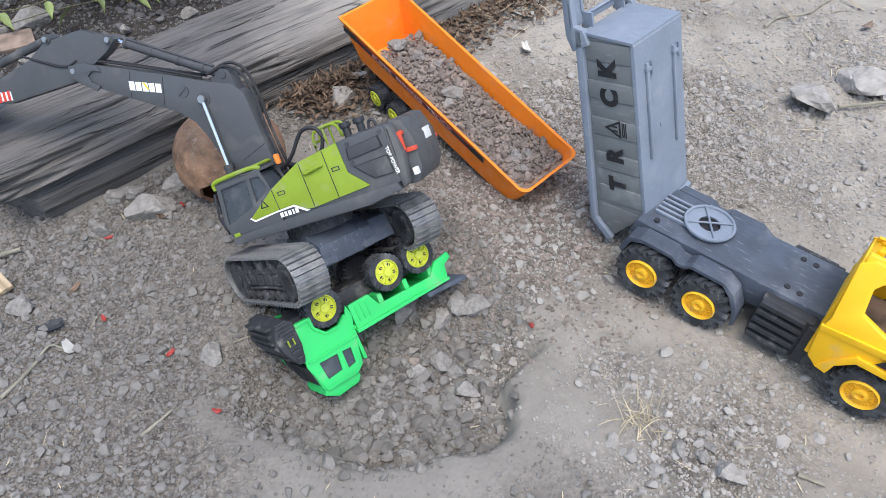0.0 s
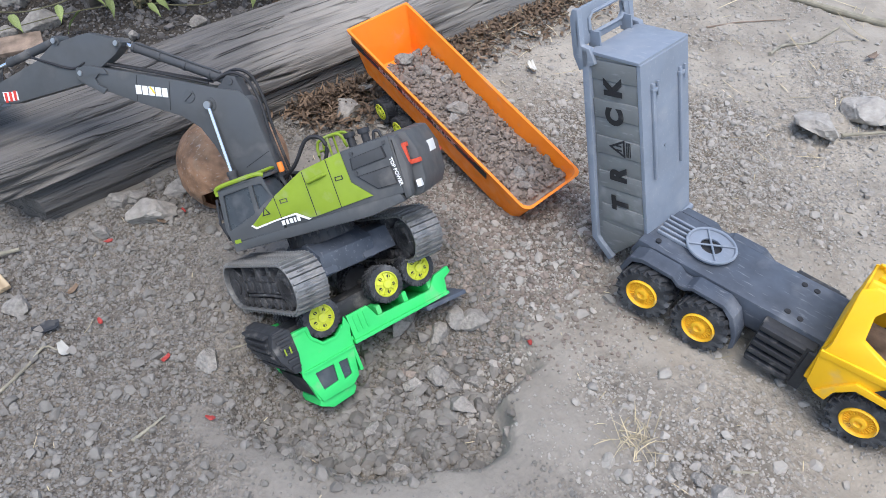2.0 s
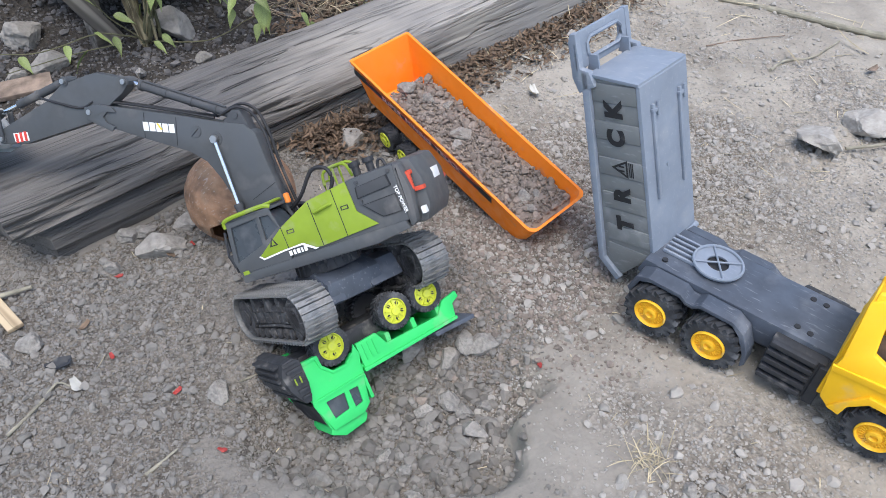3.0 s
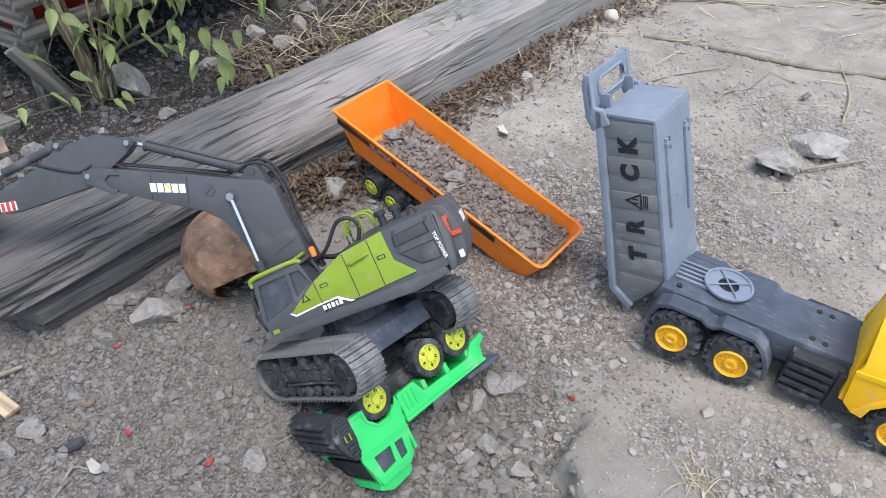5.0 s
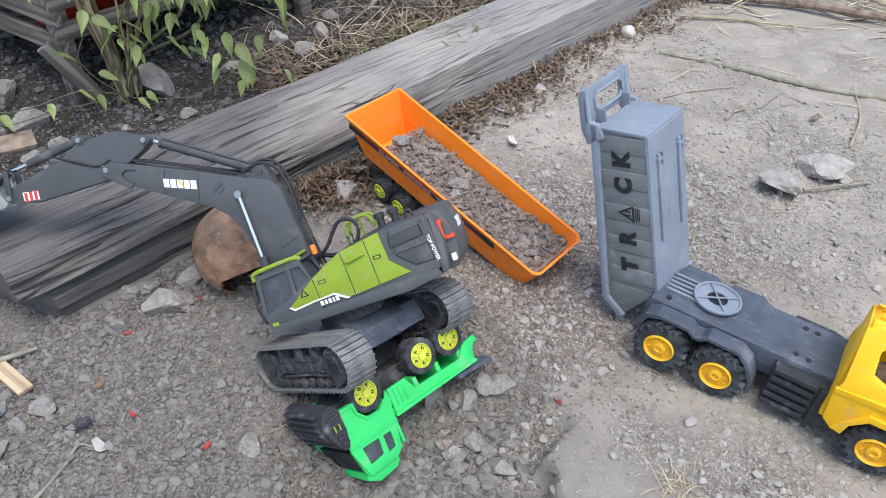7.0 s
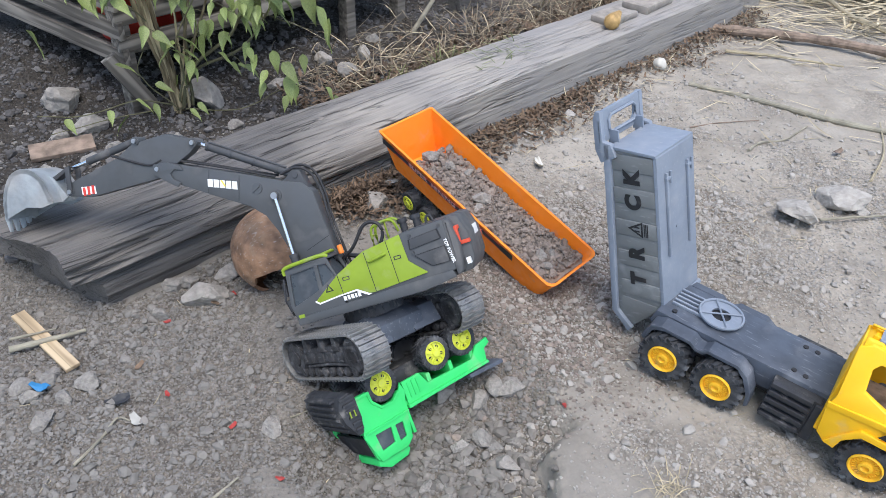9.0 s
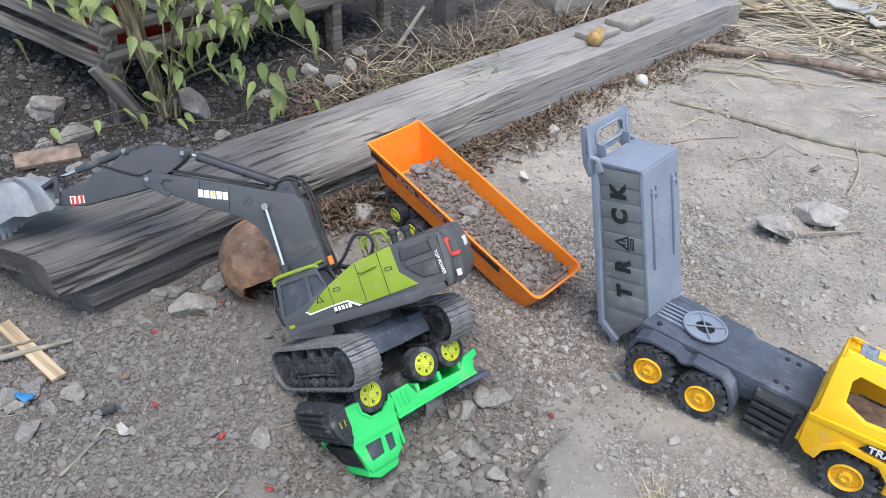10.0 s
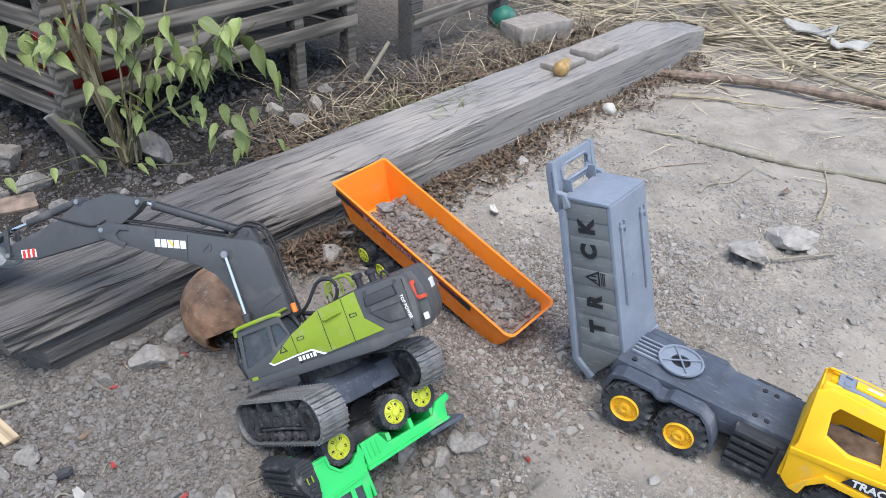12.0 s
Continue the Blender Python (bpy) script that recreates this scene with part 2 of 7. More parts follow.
def timber_material():
    """Old split timber, its grain along local x: long thin cracks, raised fibres, bleached and sawn towards the far end."""
    m = bpy.data.materials.new("weathered_timber")
    m.use_nodes = True
    n, l = m.node_tree.nodes, m.node_tree.links
    b = n["Principled BSDF"]
    b.inputs["Roughness"].default_value = 0.9
    tc = n.new("ShaderNodeTexCoord")
    wob = n.new("ShaderNodeTexNoise")
    wob.inputs["Scale"].default_value, wob.inputs["Detail"].default_value = 3.0, 1.0
    l.new(tc.outputs["Object"], wob.inputs["Vector"])
    bend = n.new("ShaderNodeVectorMath")
    bend.operation = "MULTIPLY_ADD"
    bend.inputs[1].default_value = (0.0, 0.012, 0.012)
    l.new(wob.outputs["Color"], bend.inputs[0])
    l.new(tc.outputs["Object"], bend.inputs[2])

    def grain(stretch, detail, rough=0.6):
        mp = n.new("ShaderNodeMapping")
        mp.inputs["Scale"].default_value = stretch
        t = n.new("ShaderNodeTexNoise")
        t.inputs["Scale"].default_value, t.inputs["Detail"].default_value, t.inputs["Roughness"].default_value = 1.0, detail, rough
        l.new(bend.outputs[0], mp.inputs["Vector"])
        l.new(mp.outputs["Vector"], t.inputs["Vector"])
        return t.outputs[0]

    def calc(op, a, c, d=None):
        x = n.new("ShaderNodeMath")
        x.operation = op
        for k, v in enumerate((a, c, d)):
            if v is None:
                continue
            if hasattr(v, "links"):
                l.new(v, x.inputs[k])
            else:
                x.inputs[k].default_value = v
        return x.outputs[0]

    def span(v, lo, hi, a=0.0, c=1.0):
        x = n.new("ShaderNodeMapRange")
        for k, q in enumerate((lo, hi, a, c)):
            x.inputs[k + 1].default_value = q
        l.new(v, x.inputs[0])
        return x.outputs[0]

    def mix(fac, a, c, blend="MIX"):
        x = n.new("ShaderNodeMix")
        x.data_type, x.blend_type = "RGBA", blend
        for sock, v in ((x.inputs[0], fac), (x.inputs[6], a), (x.inputs[7], c)):
            if hasattr(v, "links"):
                l.new(v, sock)
            else:
                sock.default_value = v
        return x.outputs[2]

    fibre = grain((4, 260, 260), 3.0)
    band = grain((0.9, 60, 60), 4.0)
    patch = grain((3, 5, 5), 4.0)

    def cracks(stretch, width):
        line = calc("ABSOLUTE", calc("SUBTRACT", grain(stretch, 1.5), 0.5), 0.0)
        return span(line, 0.0, width, 1.0, 0.0)

    deep = calc("MULTIPLY", cracks((1.1, 34, 34), 0.014), span(grain((4, 16, 16), 1.0), 0.44, 0.52))
    hair = calc("MULTIPLY", cracks((2, 85, 85), 0.035), span(grain((7, 40, 40), 1.0), 0.44, 0.56))
    open_wood = calc("MAXIMUM", deep, calc("MULTIPLY", hair, 0.5))
    sx = n.new("ShaderNodeSeparateXYZ")
    l.new(tc.outputs["Object"], sx.inputs[0])
    along = calc("MULTIPLY_ADD", patch, 0.9, sx.outputs[0])
    bleached = span(calc("MULTIPLY_ADD", sx.outputs[2], 1.5, along), 1.2, 1.8)
    tone = calc("MULTIPLY_ADD", fibre, 0.6, calc("MULTIPLY", band, 0.42))
    old = mix(span(tone, 0.38, 0.66), (0.118, 0.112, 0.105, 1), (0.176, 0.168, 0.157, 1))
    sawn = mix(span(tone, 0.3, 0.72), (0.27, 0.257, 0.236, 1), (0.37, 0.354, 0.33, 1))
    col = mix(bleached, old, sawn)
    warm = mix(span(patch, 0.35, 0.7), (0.84, 0.84, 0.86, 1), (1.1, 1.06, 1.0, 1))
    col = mix(1.0, col, warm, "MULTIPLY")
    # shade inside the cracks put into the colour as near-black
    col = mix(calc("MULTIPLY", open_wood, span(bleached, 0.0, 1.0, 0.9, 0.3)), col, (0.022, 0.021, 0.02, 1))
    l.new(col, b.inputs["Base Color"])
    height = calc("SUBTRACT", calc("MULTIPLY", tone, span(bleached, 0.0, 1.0, 1.0, 0.18)), calc("MULTIPLY", open_wood, 0.8))
    bp = n.new("ShaderNodeBump")
    bp.inputs["Strength"].default_value, bp.inputs["Distance"].default_value = 0.9, 0.006
    l.new(height, bp.inputs["Height"])
    l.new(bp.outputs[0], b.inputs["Normal"])
    return m


SOIL = soil_material()
STONE = material("grey_stone", (0.275, 0.257, 0.229), 0.92, vary=0.25, scale=3.5, bump=1.0, bump_scale=7, per_object=0.14, dust=0.3, dust_scale=3, dust_colour=(0.3, 0.282, 0.252))
PEBBLE = material("pebbles", (0.2, 0.188, 0.168), 0.95, vary=0.12, scale=60, per_island=0.18)
PALE_STONE = material("pale_stone", (0.36, 0.338, 0.302), 0.92, vary=0.2, scale=3.5, bump=0.8, bump_scale=7, per_object=0.1)
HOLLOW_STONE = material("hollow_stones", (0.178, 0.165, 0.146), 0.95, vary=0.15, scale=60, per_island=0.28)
PALE_PEBBLE = material("pale_crumbs", (0.325, 0.305, 0.272), 0.95, vary=0.1, scale=60, per_island=0.16)
DARK_CLOD = material("dark_clods", (0.105, 0.1, 0.097), 0.95, vary=0.2, scale=90, bump=0.6, bump_scale=250, per_island=0.35)
CLOD = material("brown_clods", (0.215, 0.18, 0.152), 0.95, vary=0.2, scale=90, bump=0.6, bump_scale=250, per_island=0.28)
TIMBER_DARK = timber_material()
SLAT = wood_material("crate_slat", (0.125, 0.112, 0.095), (0.27, 0.245, 0.21), (3, 40, 40), 0.6, 0.003)
PLANK = wood_material("raw_wood", (0.42, 0.32, 0.2), (0.58, 0.46, 0.3), (4, 60, 60), 0.4, 0.002)
ORANGE = material("orange_plastic", (1.0, 0.245, 0.014), 0.33, vary=0.05, scale=14, dust=0.05, dust_scale=30, bump=0.05)
YELLOW = material("yellow_plastic", (0.9, 0.5, 0.008), 0.4, vary=0.06, scale=14, dust=0.07, dust_scale=30, bump=0.05)
RIM_YELLOW = material("rim_yellow", (0.86, 0.48, 0.02), 0.45, vary=0.06, dust=0.12, dust_scale=60)
RIM_LIME = material("rim_lime", (0.56, 0.6, 0.05), 0.45, vary=0.06, dust=0.12, dust_scale=60)
GREEN = material("green_plastic", (0.03, 0.56, 0.13), 0.38, vary=0.08, scale=14, dust=0.14, dust_scale=30, bump=0.05)
LIME = material("lime_paint", (0.22, 0.315, 0.018), 0.42, vary=0.06, dust=0.12, dust_scale=30)
BOX_GREY = material("blue_grey_plastic", (0.21, 0.245, 0.295), 0.45, vary=0.08, scale=20, dust=0.2, dust_scale=22, scuff=0.12, dust_colour=(0.34, 0.36, 0.385))
SIDE_GREY = material("silver_grey_paint", (0.185, 0.195, 0.195), 0.5, vary=0.08, scale=20, dust=0.12, dust_scale=22, scuff=0.15, dust_colour=(0.42, 0.43, 0.43))
DECK_GREY = material("slate_plastic", (0.062, 0.075, 0.098), 0.5, vary=0.25, scale=25, dust=0.2, dust_scale=18, scuff=0.16, dust_colour=(0.25, 0.265, 0.29))
BLACK = material("black_plastic", (0.028, 0.03, 0.034), 0.55, vary=0.2, scale=30, dust=0.14, dust_scale=40)
TYRE = material("dusty_tyre", (0.03, 0.033, 0.038), 0.7, vary=0.3, scale=40, dust=0.36, dust_scale=34, dust_colour=(0.2, 0.205, 0.21))
EXC_GREY = material("charcoal_paint", (0.066, 0.071, 0.075), 0.42, vary=0.1, scale=12, dust=0.12, dust_scale=20, dust_colour=(0.2, 0.195, 0.19))
COUNTER_GREY = material("dusty_charcoal", (0.075, 0.078, 0.08), 0.45, vary=0.15, scale=12, dust=0.32, dust_scale=16, dust_colour=(0.2, 0.185, 0.175))
EXC_DARK = material("dark_panel", (0.052, 0.055, 0.059), 0.5, vary=0.1, dust=0.1)
TRACK_METAL = material("track_shoes", (0.25, 0.25, 0.243), 0.38, 0.5, vary=0.35, scale=60, dust=0.22, dust_scale=40, dust_colour=(0.27, 0.25, 0.23))
UNDER = material("muddy_black", (0.04, 0.04, 0.042), 0.5, vary=0.4, scale=90, dust=0.26, dust_scale=60, dust_colour=(0.22, 0.21, 0.2), bump=0.5, scuff=0.22)
CHROME = material("chrome_rod", (0.75, 0.77, 0.78), 0.18, 1.0, vary=0.03)
STEEL = material("dull_steel", (0.4, 0.4, 0.4), 0.4, 0.9, vary=0.1)
BUCKET_MAT = material("mud_caked_steel", (0.27, 0.30, 0.315), 0.8, 0.1, vary=0.25, scale=30, bump=0.8, bump_scale=60, dust=0.4, dust_scale=14)
WHITE = material("white_print", (0.78, 0.78, 0.76), 0.5, vary=0.04)
RED = material("red_print", (0.6, 0.045, 0.03), 0.45, vary=0.06)
TAIL_RED = material("tail_red", (0.6, 0.075, 0.035), 0.4, vary=0.08, dust=0.1)
ORANGE_LAMP = material("orange_lens", (0.9, 0.25, 0.04), 0.3, vary=0.04)
YELLOW_PRINT = material("yellow_print", (0.8, 0.6, 0.05), 0.5, vary=0.05)
# also colours the solid discs that paint the dark inside of holes
BLACK_PRINT = material("black_print", (0.018, 0.019, 0.022), 0.5, vary=0.1, dust=0.05)
SHELL = material("coconut_shell", (0.27, 0.155, 0.09), 0.62, vary=0.45, scale=45, bump=0.5, bump_scale=120, dust=0.25, dust_scale=34, dust_colour=(0.36, 0.28, 0.2), scuff=0.3)
SHELL_IN = material("shell_inside", (0.25, 0.12, 0.06), 0.8, vary=0.3, scale=60, bump=0.6)
BARK = wood_material("green_brown_bark", (0.16, 0.13, 0.075), (0.42, 0.36, 0.22), (60, 60, 6), 0.8, 0.002)
TWIG_GREEN = material("green_twig", (0.11, 0.105, 0.055), 0.7, vary=0.25, scale=60)
LEAF = material("leaf_green", (0.19, 0.24, 0.075), 0.42, vary=0.3, scale=30, per_object=0.3, dust=0.12, dust_scale=40)
DRY_LEAF = material("dry_leaf", (0.135, 0.092, 0.06), 0.85, vary=0.3, scale=40, per_island=0.45)
STRAW = material("dry_straw", (0.44, 0.375, 0.25), 0.8, vary=0.2, scale=20, per_island=0.35)
DRY_GRASS = material("dry_grass", (0.2, 0.165, 0.115), 0.85, vary=0.3, per_island=0.45)
GRASS = material("grass_blade", (0.16, 0.19, 0.07), 0.7, vary=0.2, per_island=0.4)
STICK = material("pale_stick", (0.27, 0.25, 0.19), 0.85, vary=0.25, scale=40, bump=0.4)
STEM_BROWN = material("brown_stem", (0.22, 0.165, 0.125), 0.9, vary=0.45, scale=40, bump=1.0, bump_scale=90)
DUSTY_CREAM = material("dusty_cream", (0.24, 0.225, 0.19), 0.7, vary=0.3, scale=20, dust=0.3)
CREAM = material("cream_ceramic", (0.55, 0.53, 0.47), 0.6, vary=0.1, dust=0.2)
BLUE_BIT = material("blue_plastic", (0.03, 0.2, 0.42), 0.5, vary=0.15, dust=0.15)
BRICK = material("worn_brick", (0.29, 0.262, 0.228), 0.95, vary=0.2, scale=40, bump=0.7, dust=0.3)
PALE_RED = material("faded_red_print", (0.5, 0.27, 0.24), 0.6, vary=0.15, scale=60)
PAPER = material("white_scrap", (0.4, 0.39, 0.35), 0.8, vary=0.1)
CABLE = material("black_hose", (0.02, 0.02, 0.022), 0.5, vary=0.1, dust=0.1)
GLASS = material("smoked_window", (0.045, 0.055, 0.065), 0.2, vary=0.2, scale=20, dust=0.2, dust_scale=30, dust_colour=(0.2, 0.21, 0.22))


# ---- builders ----
def merge(bm, tmp, m=None):
    if m is not None:
        tmp.transform(m)
    me = bpy.data.meshes.new("tmp")
    tmp.to_mesh(me)
    tmp.free()
    bm.from_mesh(me)
    bpy.data.meshes.remove(me)
    return bm


def box(bm, lo, hi, bev=0.0, m=None):
    tmp = bmesh.new()
    bmesh.ops.create_cube(tmp, size=1)
    s, c = [(b - a) for a, b in zip(lo, hi)], [(a + b) / 2 for a, b in zip(lo, hi)]
    for v in tmp.verts:
        v.co = Vector([c[i] + v.co[i] * s[i] for i in range(3)])
    if bev:
        bmesh.ops.bevel(tmp, geom=tmp.edges[:], offset=bev, segments=2, profile=0.6, affect="EDGES")
    return merge(bm, tmp, m)


def prism(bm, pts, y0, y1, bev=0.0, m=None, holes=(), axis="y"):
    """A polygon of (x, z) points drawn out along y (or, axis z, of (x, y) points along z), with holes through it."""
    tmp = bmesh.new()
    edges = []
    for loop in (pts, *holes):
        vs = [tmp.verts.new((x, y0, z) if axis == "y" else (x, z, y0)) for x, z in loop]
        edges += [tmp.edges.new((vs[i], vs[(i + 1) % len(vs)])) for i in range(len(vs))]
    if holes:
        faces = bmesh.ops.triangle_fill(tmp, edges=edges, use_beauty=True)["geom"]
        faces = [f for f in faces if isinstance(f, bmesh.types.BMFace)]
    else:
        faces = [tmp.faces.new(tmp.verts[:])]
    out = bmesh.ops.extrude_face_region(tmp, geom=faces)["geom"]
    d = Vector((0, y1 - y0, 0)) if axis == "y" else Vector((0, 0, y1 - y0))
    bmesh.ops.translate(tmp, vec=d, verts=[g for g in out if isinstance(g, bmesh.types.BMVert)])
    bmesh.ops.recalc_face_normals(tmp, faces=tmp.faces[:])
    if bev:
        sharp = [e for e in tmp.edges if len(e.link_faces) == 2 and e.calc_face_angle(0) > 0.5]
        bmesh.ops.bevel(tmp, geom=sharp, offset=bev, segments=2, profile=0.6, affect="EDGES")
    return merge(bm, tmp, m)


def rod(bm, p0, p1, r0, r1=None, seg=16, bev=0.0):
    p0, p1 = Vector(p0), Vector(p1)
    tmp = bmesh.new()
    d = p1 - p0
    bmesh.ops.create_cone(tmp, cap_ends=True, segments=seg, radius1=r0, radius2=r0 if r1 is None else r1, depth=d.length)
    if bev:
        rim = [e for e in tmp.edges if len(e.link_faces) == 2 and e.calc_face_angle(0) > 1.0]
        bmesh.ops.bevel(tmp, geom=rim, offset=bev, segments=2, affect="EDGES")
    return merge(bm, tmp, Matrix.Translation((p0 + p1) / 2) @ d.to_track_quat("Z", "Y").to_matrix().to_4x4())


def tube(bm, pts, radii, seg=8):
    """A bent tube through pts; radii: one number or one for each point."""
    pts = [Vector(p) for p in pts]
    if not hasattr(radii, "__len__"):
        radii = [radii] * len(pts)
    rings = []
    for i, p in enumerate(pts):
        d = (pts[min(i + 1, len(pts) - 1)] - pts[max(i - 1, 0)]).normalized()
        q = d.to_track_quat("Z", "Y").to_matrix()
        rings.append([bm.verts.new(p + q @ Vector((math.cos(a) * radii[i], math.sin(a) * radii[i], 0))) for a in (2 * math.pi * k / seg for k in range(seg))])
    for a, b in zip(rings, rings[1:]):
        for k in range(seg):
            bm.faces.new((a[k], a[(k + 1) % seg], b[(k + 1) % seg], b[k]))
    bm.faces.new(rings[0][::-1])
    bm.faces.new(rings[-1])
    return bm


def curve_points(p, n=6):
    """Points along a smooth line through p."""
    p = [Vector(q) for q in p]
    p = [p[0] * 2 - p[1], *p, p[-1] * 2 - p[-2]]
    out = []
    for i in range(1, len(p) - 2):
        for k in range(n):
            t = k / n
            out.append(0.5 * (2 * p[i] + (p[i + 1] - p[i - 1]) * t + (2 * p[i - 1] - 5 * p[i] + 4 * p[i + 1] - p[i + 2]) * t * t + (3 * p[i] - p[i - 1] - 3 * p[i + 1] + p[i + 2]) * t ** 3))
    return out + [p[-2]]


def lathe(bm, profile, seg=32, m=None):
    """profile of (radius, y) turned about the y axis."""
    tmp = bmesh.new()
    rings = []
    for r, y in profile:
        rings.append([tmp.verts.new((math.cos(a) * r, y, math.sin(a) * r)) for a in (2 * math.pi * k / seg for k in range(seg))])
    for a, b in zip(rings, rings[1:]):
        for k in range(seg):
            tmp.faces.new((a[k], a[(k + 1) % seg], b[(k + 1) % seg], b[k]))
    tmp.faces.new(rings[0][::-1])
    tmp.faces.new(rings[-1])
    bmesh.ops.recalc_face_normals(tmp, faces=tmp.faces[:])
    return merge(bm, tmp, m)


def finish(name, bm, mat, smooth=35):
    me = bpy.data.meshes.new(name)
    bmesh.ops.recalc_face_normals(bm, faces=bm.faces[:]) if len(bm.faces) < 20000 else None
    for f in bm.faces:
        f.smooth = True
    for e in bm.edges:
        if len(e.link_faces) == 2 and e.calc_face_angle(0) > radians(smooth):
            e.smooth = False
    bm.to_mesh(me)
    bm.free()
    me.materials.append(mat)
    return me


def part(name, bm, mat, parent, label="", m=None, smooth=35):
    ob = new(name, finish(name, bm, mat, smooth))
    ob.parent = parent
    if m is not None:
        ob.matrix_basis = m
    return tagged(ob, label)


def thing(name, m, label, category, group=""):
    ob = new(name)
    ob.matrix_basis = m
    ob.empty_display_size = 0.02
    return tagged(ob, label, category, group)


def solid(name, bm, mat, m, label, category, group="", kind="", smooth=35):
    ob = new(name, finish(name, bm, mat, smooth))
    ob.matrix_basis = m
    return tagged(ob, label, category, group, kind)


def frame_matrix(x, y, z, o):
    m = Matrix((x, y, z)).transposed().to_4x4()
    m.translation = o
    return m


def lettering(name, text, size, mat, parent, m, label="", bold=0.0):
    cu = bpy.data.curves.new(name, "FONT")
    cu.body, cu.size, cu.align_x, cu.align_y, cu.extrude, cu.offset = text, size, "CENTER", "CENTER", 0.0004, bold
    tmp = new(name, cu)
    bpy.context.view_layer.update()
    me = bpy.data.meshes.new_from_object(tmp.evaluated_get(bpy.context.evaluated_depsgraph_get()))
    bpy.data.objects.remove(tmp)
    me.materials.append(mat)
    ob = new(name, me)
    ob.parent, ob.matrix_basis = parent, m
    return tagged(ob, label)


# ---- ground ----
LOG_O, LOG_A = Vector((-0.38, 1.155, 0)), radians(24.7)
LX, LY = Vector((math.cos(LOG_A), math.sin(LOG_A), 0)), Vector((-math.sin(LOG_A), math.cos(LOG_A), 0))


def step(a, b, x):
    t = min(1.0, max(0.0, (x - a) / (b - a)))
    return t * t * (3 - 2 * t)


# the hollow's rim round its middle: bearing, distance, width of the slope
RIM_WAY = [-180, -150, -125, -95, -72, -57, -36, -27, -12, 15, 60, 120, 180]
RIM_REACH = [0.24, 0.178, 0.174, 0.192, 0.203, 0.232, 0.226, 0.203, 0.265, 0.27, 0.24, 0.23, 0.24]
RIM_SLOPE = [0.12, 0.06, 0.045, 0.035, 0.025, 0.022, 0.022, 0.022, 0.05, 0.14, 0.16, 0.16, 0.12]


def gravel_density(x, y):
    """How thickly crumbs and pebbles lie."""
    d = Vector((x, y, 0)) - LOG_O
    s, w = d.dot(LX), d.dot(LY)
    g = 0.1 + 0.62 * max(0.0, noise.noise((x * 4, y * 4, 31.0)) + 0.12) + 0.25 * max(0.0, noise.noise((x * 13, y * 13, 17.0)))
    g += 0.75 * (1 - step(-0.2, 0.12, x)) * (1 - 0.5 * step(0.95, 1.2, y)) * (1 - step(0.9, 2.2, math.hypot(x, y - 0.8)))
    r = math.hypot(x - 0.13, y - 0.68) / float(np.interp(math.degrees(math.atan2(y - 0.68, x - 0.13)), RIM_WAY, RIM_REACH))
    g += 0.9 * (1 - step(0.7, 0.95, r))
    g += 0.75 * math.exp(-((x - 0.36) / 0.12) ** 2 - ((y - 0.86) / 0.2) ** 2)
    g += 0.55 * math.exp(-((x - 0.62) / 0.2) ** 2 - ((y - 1.12) / 0.22) ** 2)
    g += 0.5 * math.exp(-((x - 0.95) / 0.25) ** 2 - ((y - 1.0) / 0.25) ** 2)
    g += 0.8 * math.exp(-((w + 0.04) / 0.05) ** 2) * (1 - step(0.5, 0.8, s))
    g += 0.5 * math.exp(-((x - 0.48) / 0.07) ** 2 - ((y - 0.42) / 0.09) ** 2)
    if w > 0.22:
        g = 0.06
    elif w > -0.005 and s > 0.08:
        g = 0.0
    # smooth trodden dust beside the hollow
    g *= 1 - 0.75 * math.exp(-((x - 0.06) / 0.14) ** 2 - ((y - 0.95) / 0.1) ** 2)
    g *= 1 - 0.8 * math.exp(-((x - 0.4) / 0.1) ** 2 - ((y - 0.53) / 0.13) ** 2)
    g *= 1 - 0.75 * math.exp(-((r - 1.05) / 0.1) ** 2) * (1 if y < 0.7 else 0)
    g *= 1 - 0.7 * math.exp(-((x + 0.02) / 0.1) ** 2 - ((y - 0.5) / 0.1) ** 2)
    g += 0.55 * math.exp(-((x - 0.455) / 0.055) ** 2 - ((y - 0.555) / 0.045) ** 2)
    return min(1.0, g)


def relief(x, y):
    """How rough the soil is: where crumbs lie, and on the dug bank behind the beam."""
    w = (Vector((x, y, 0)) - LOG_O).dot(LY)
    return max(gravel_density(x, y), 1.6 * step(0.2, 0.26, w) * (1 - step(1.2, 1.8, w)) * (1 - step(1.6, 3.0, math.hypot(x, y - 1.8))))


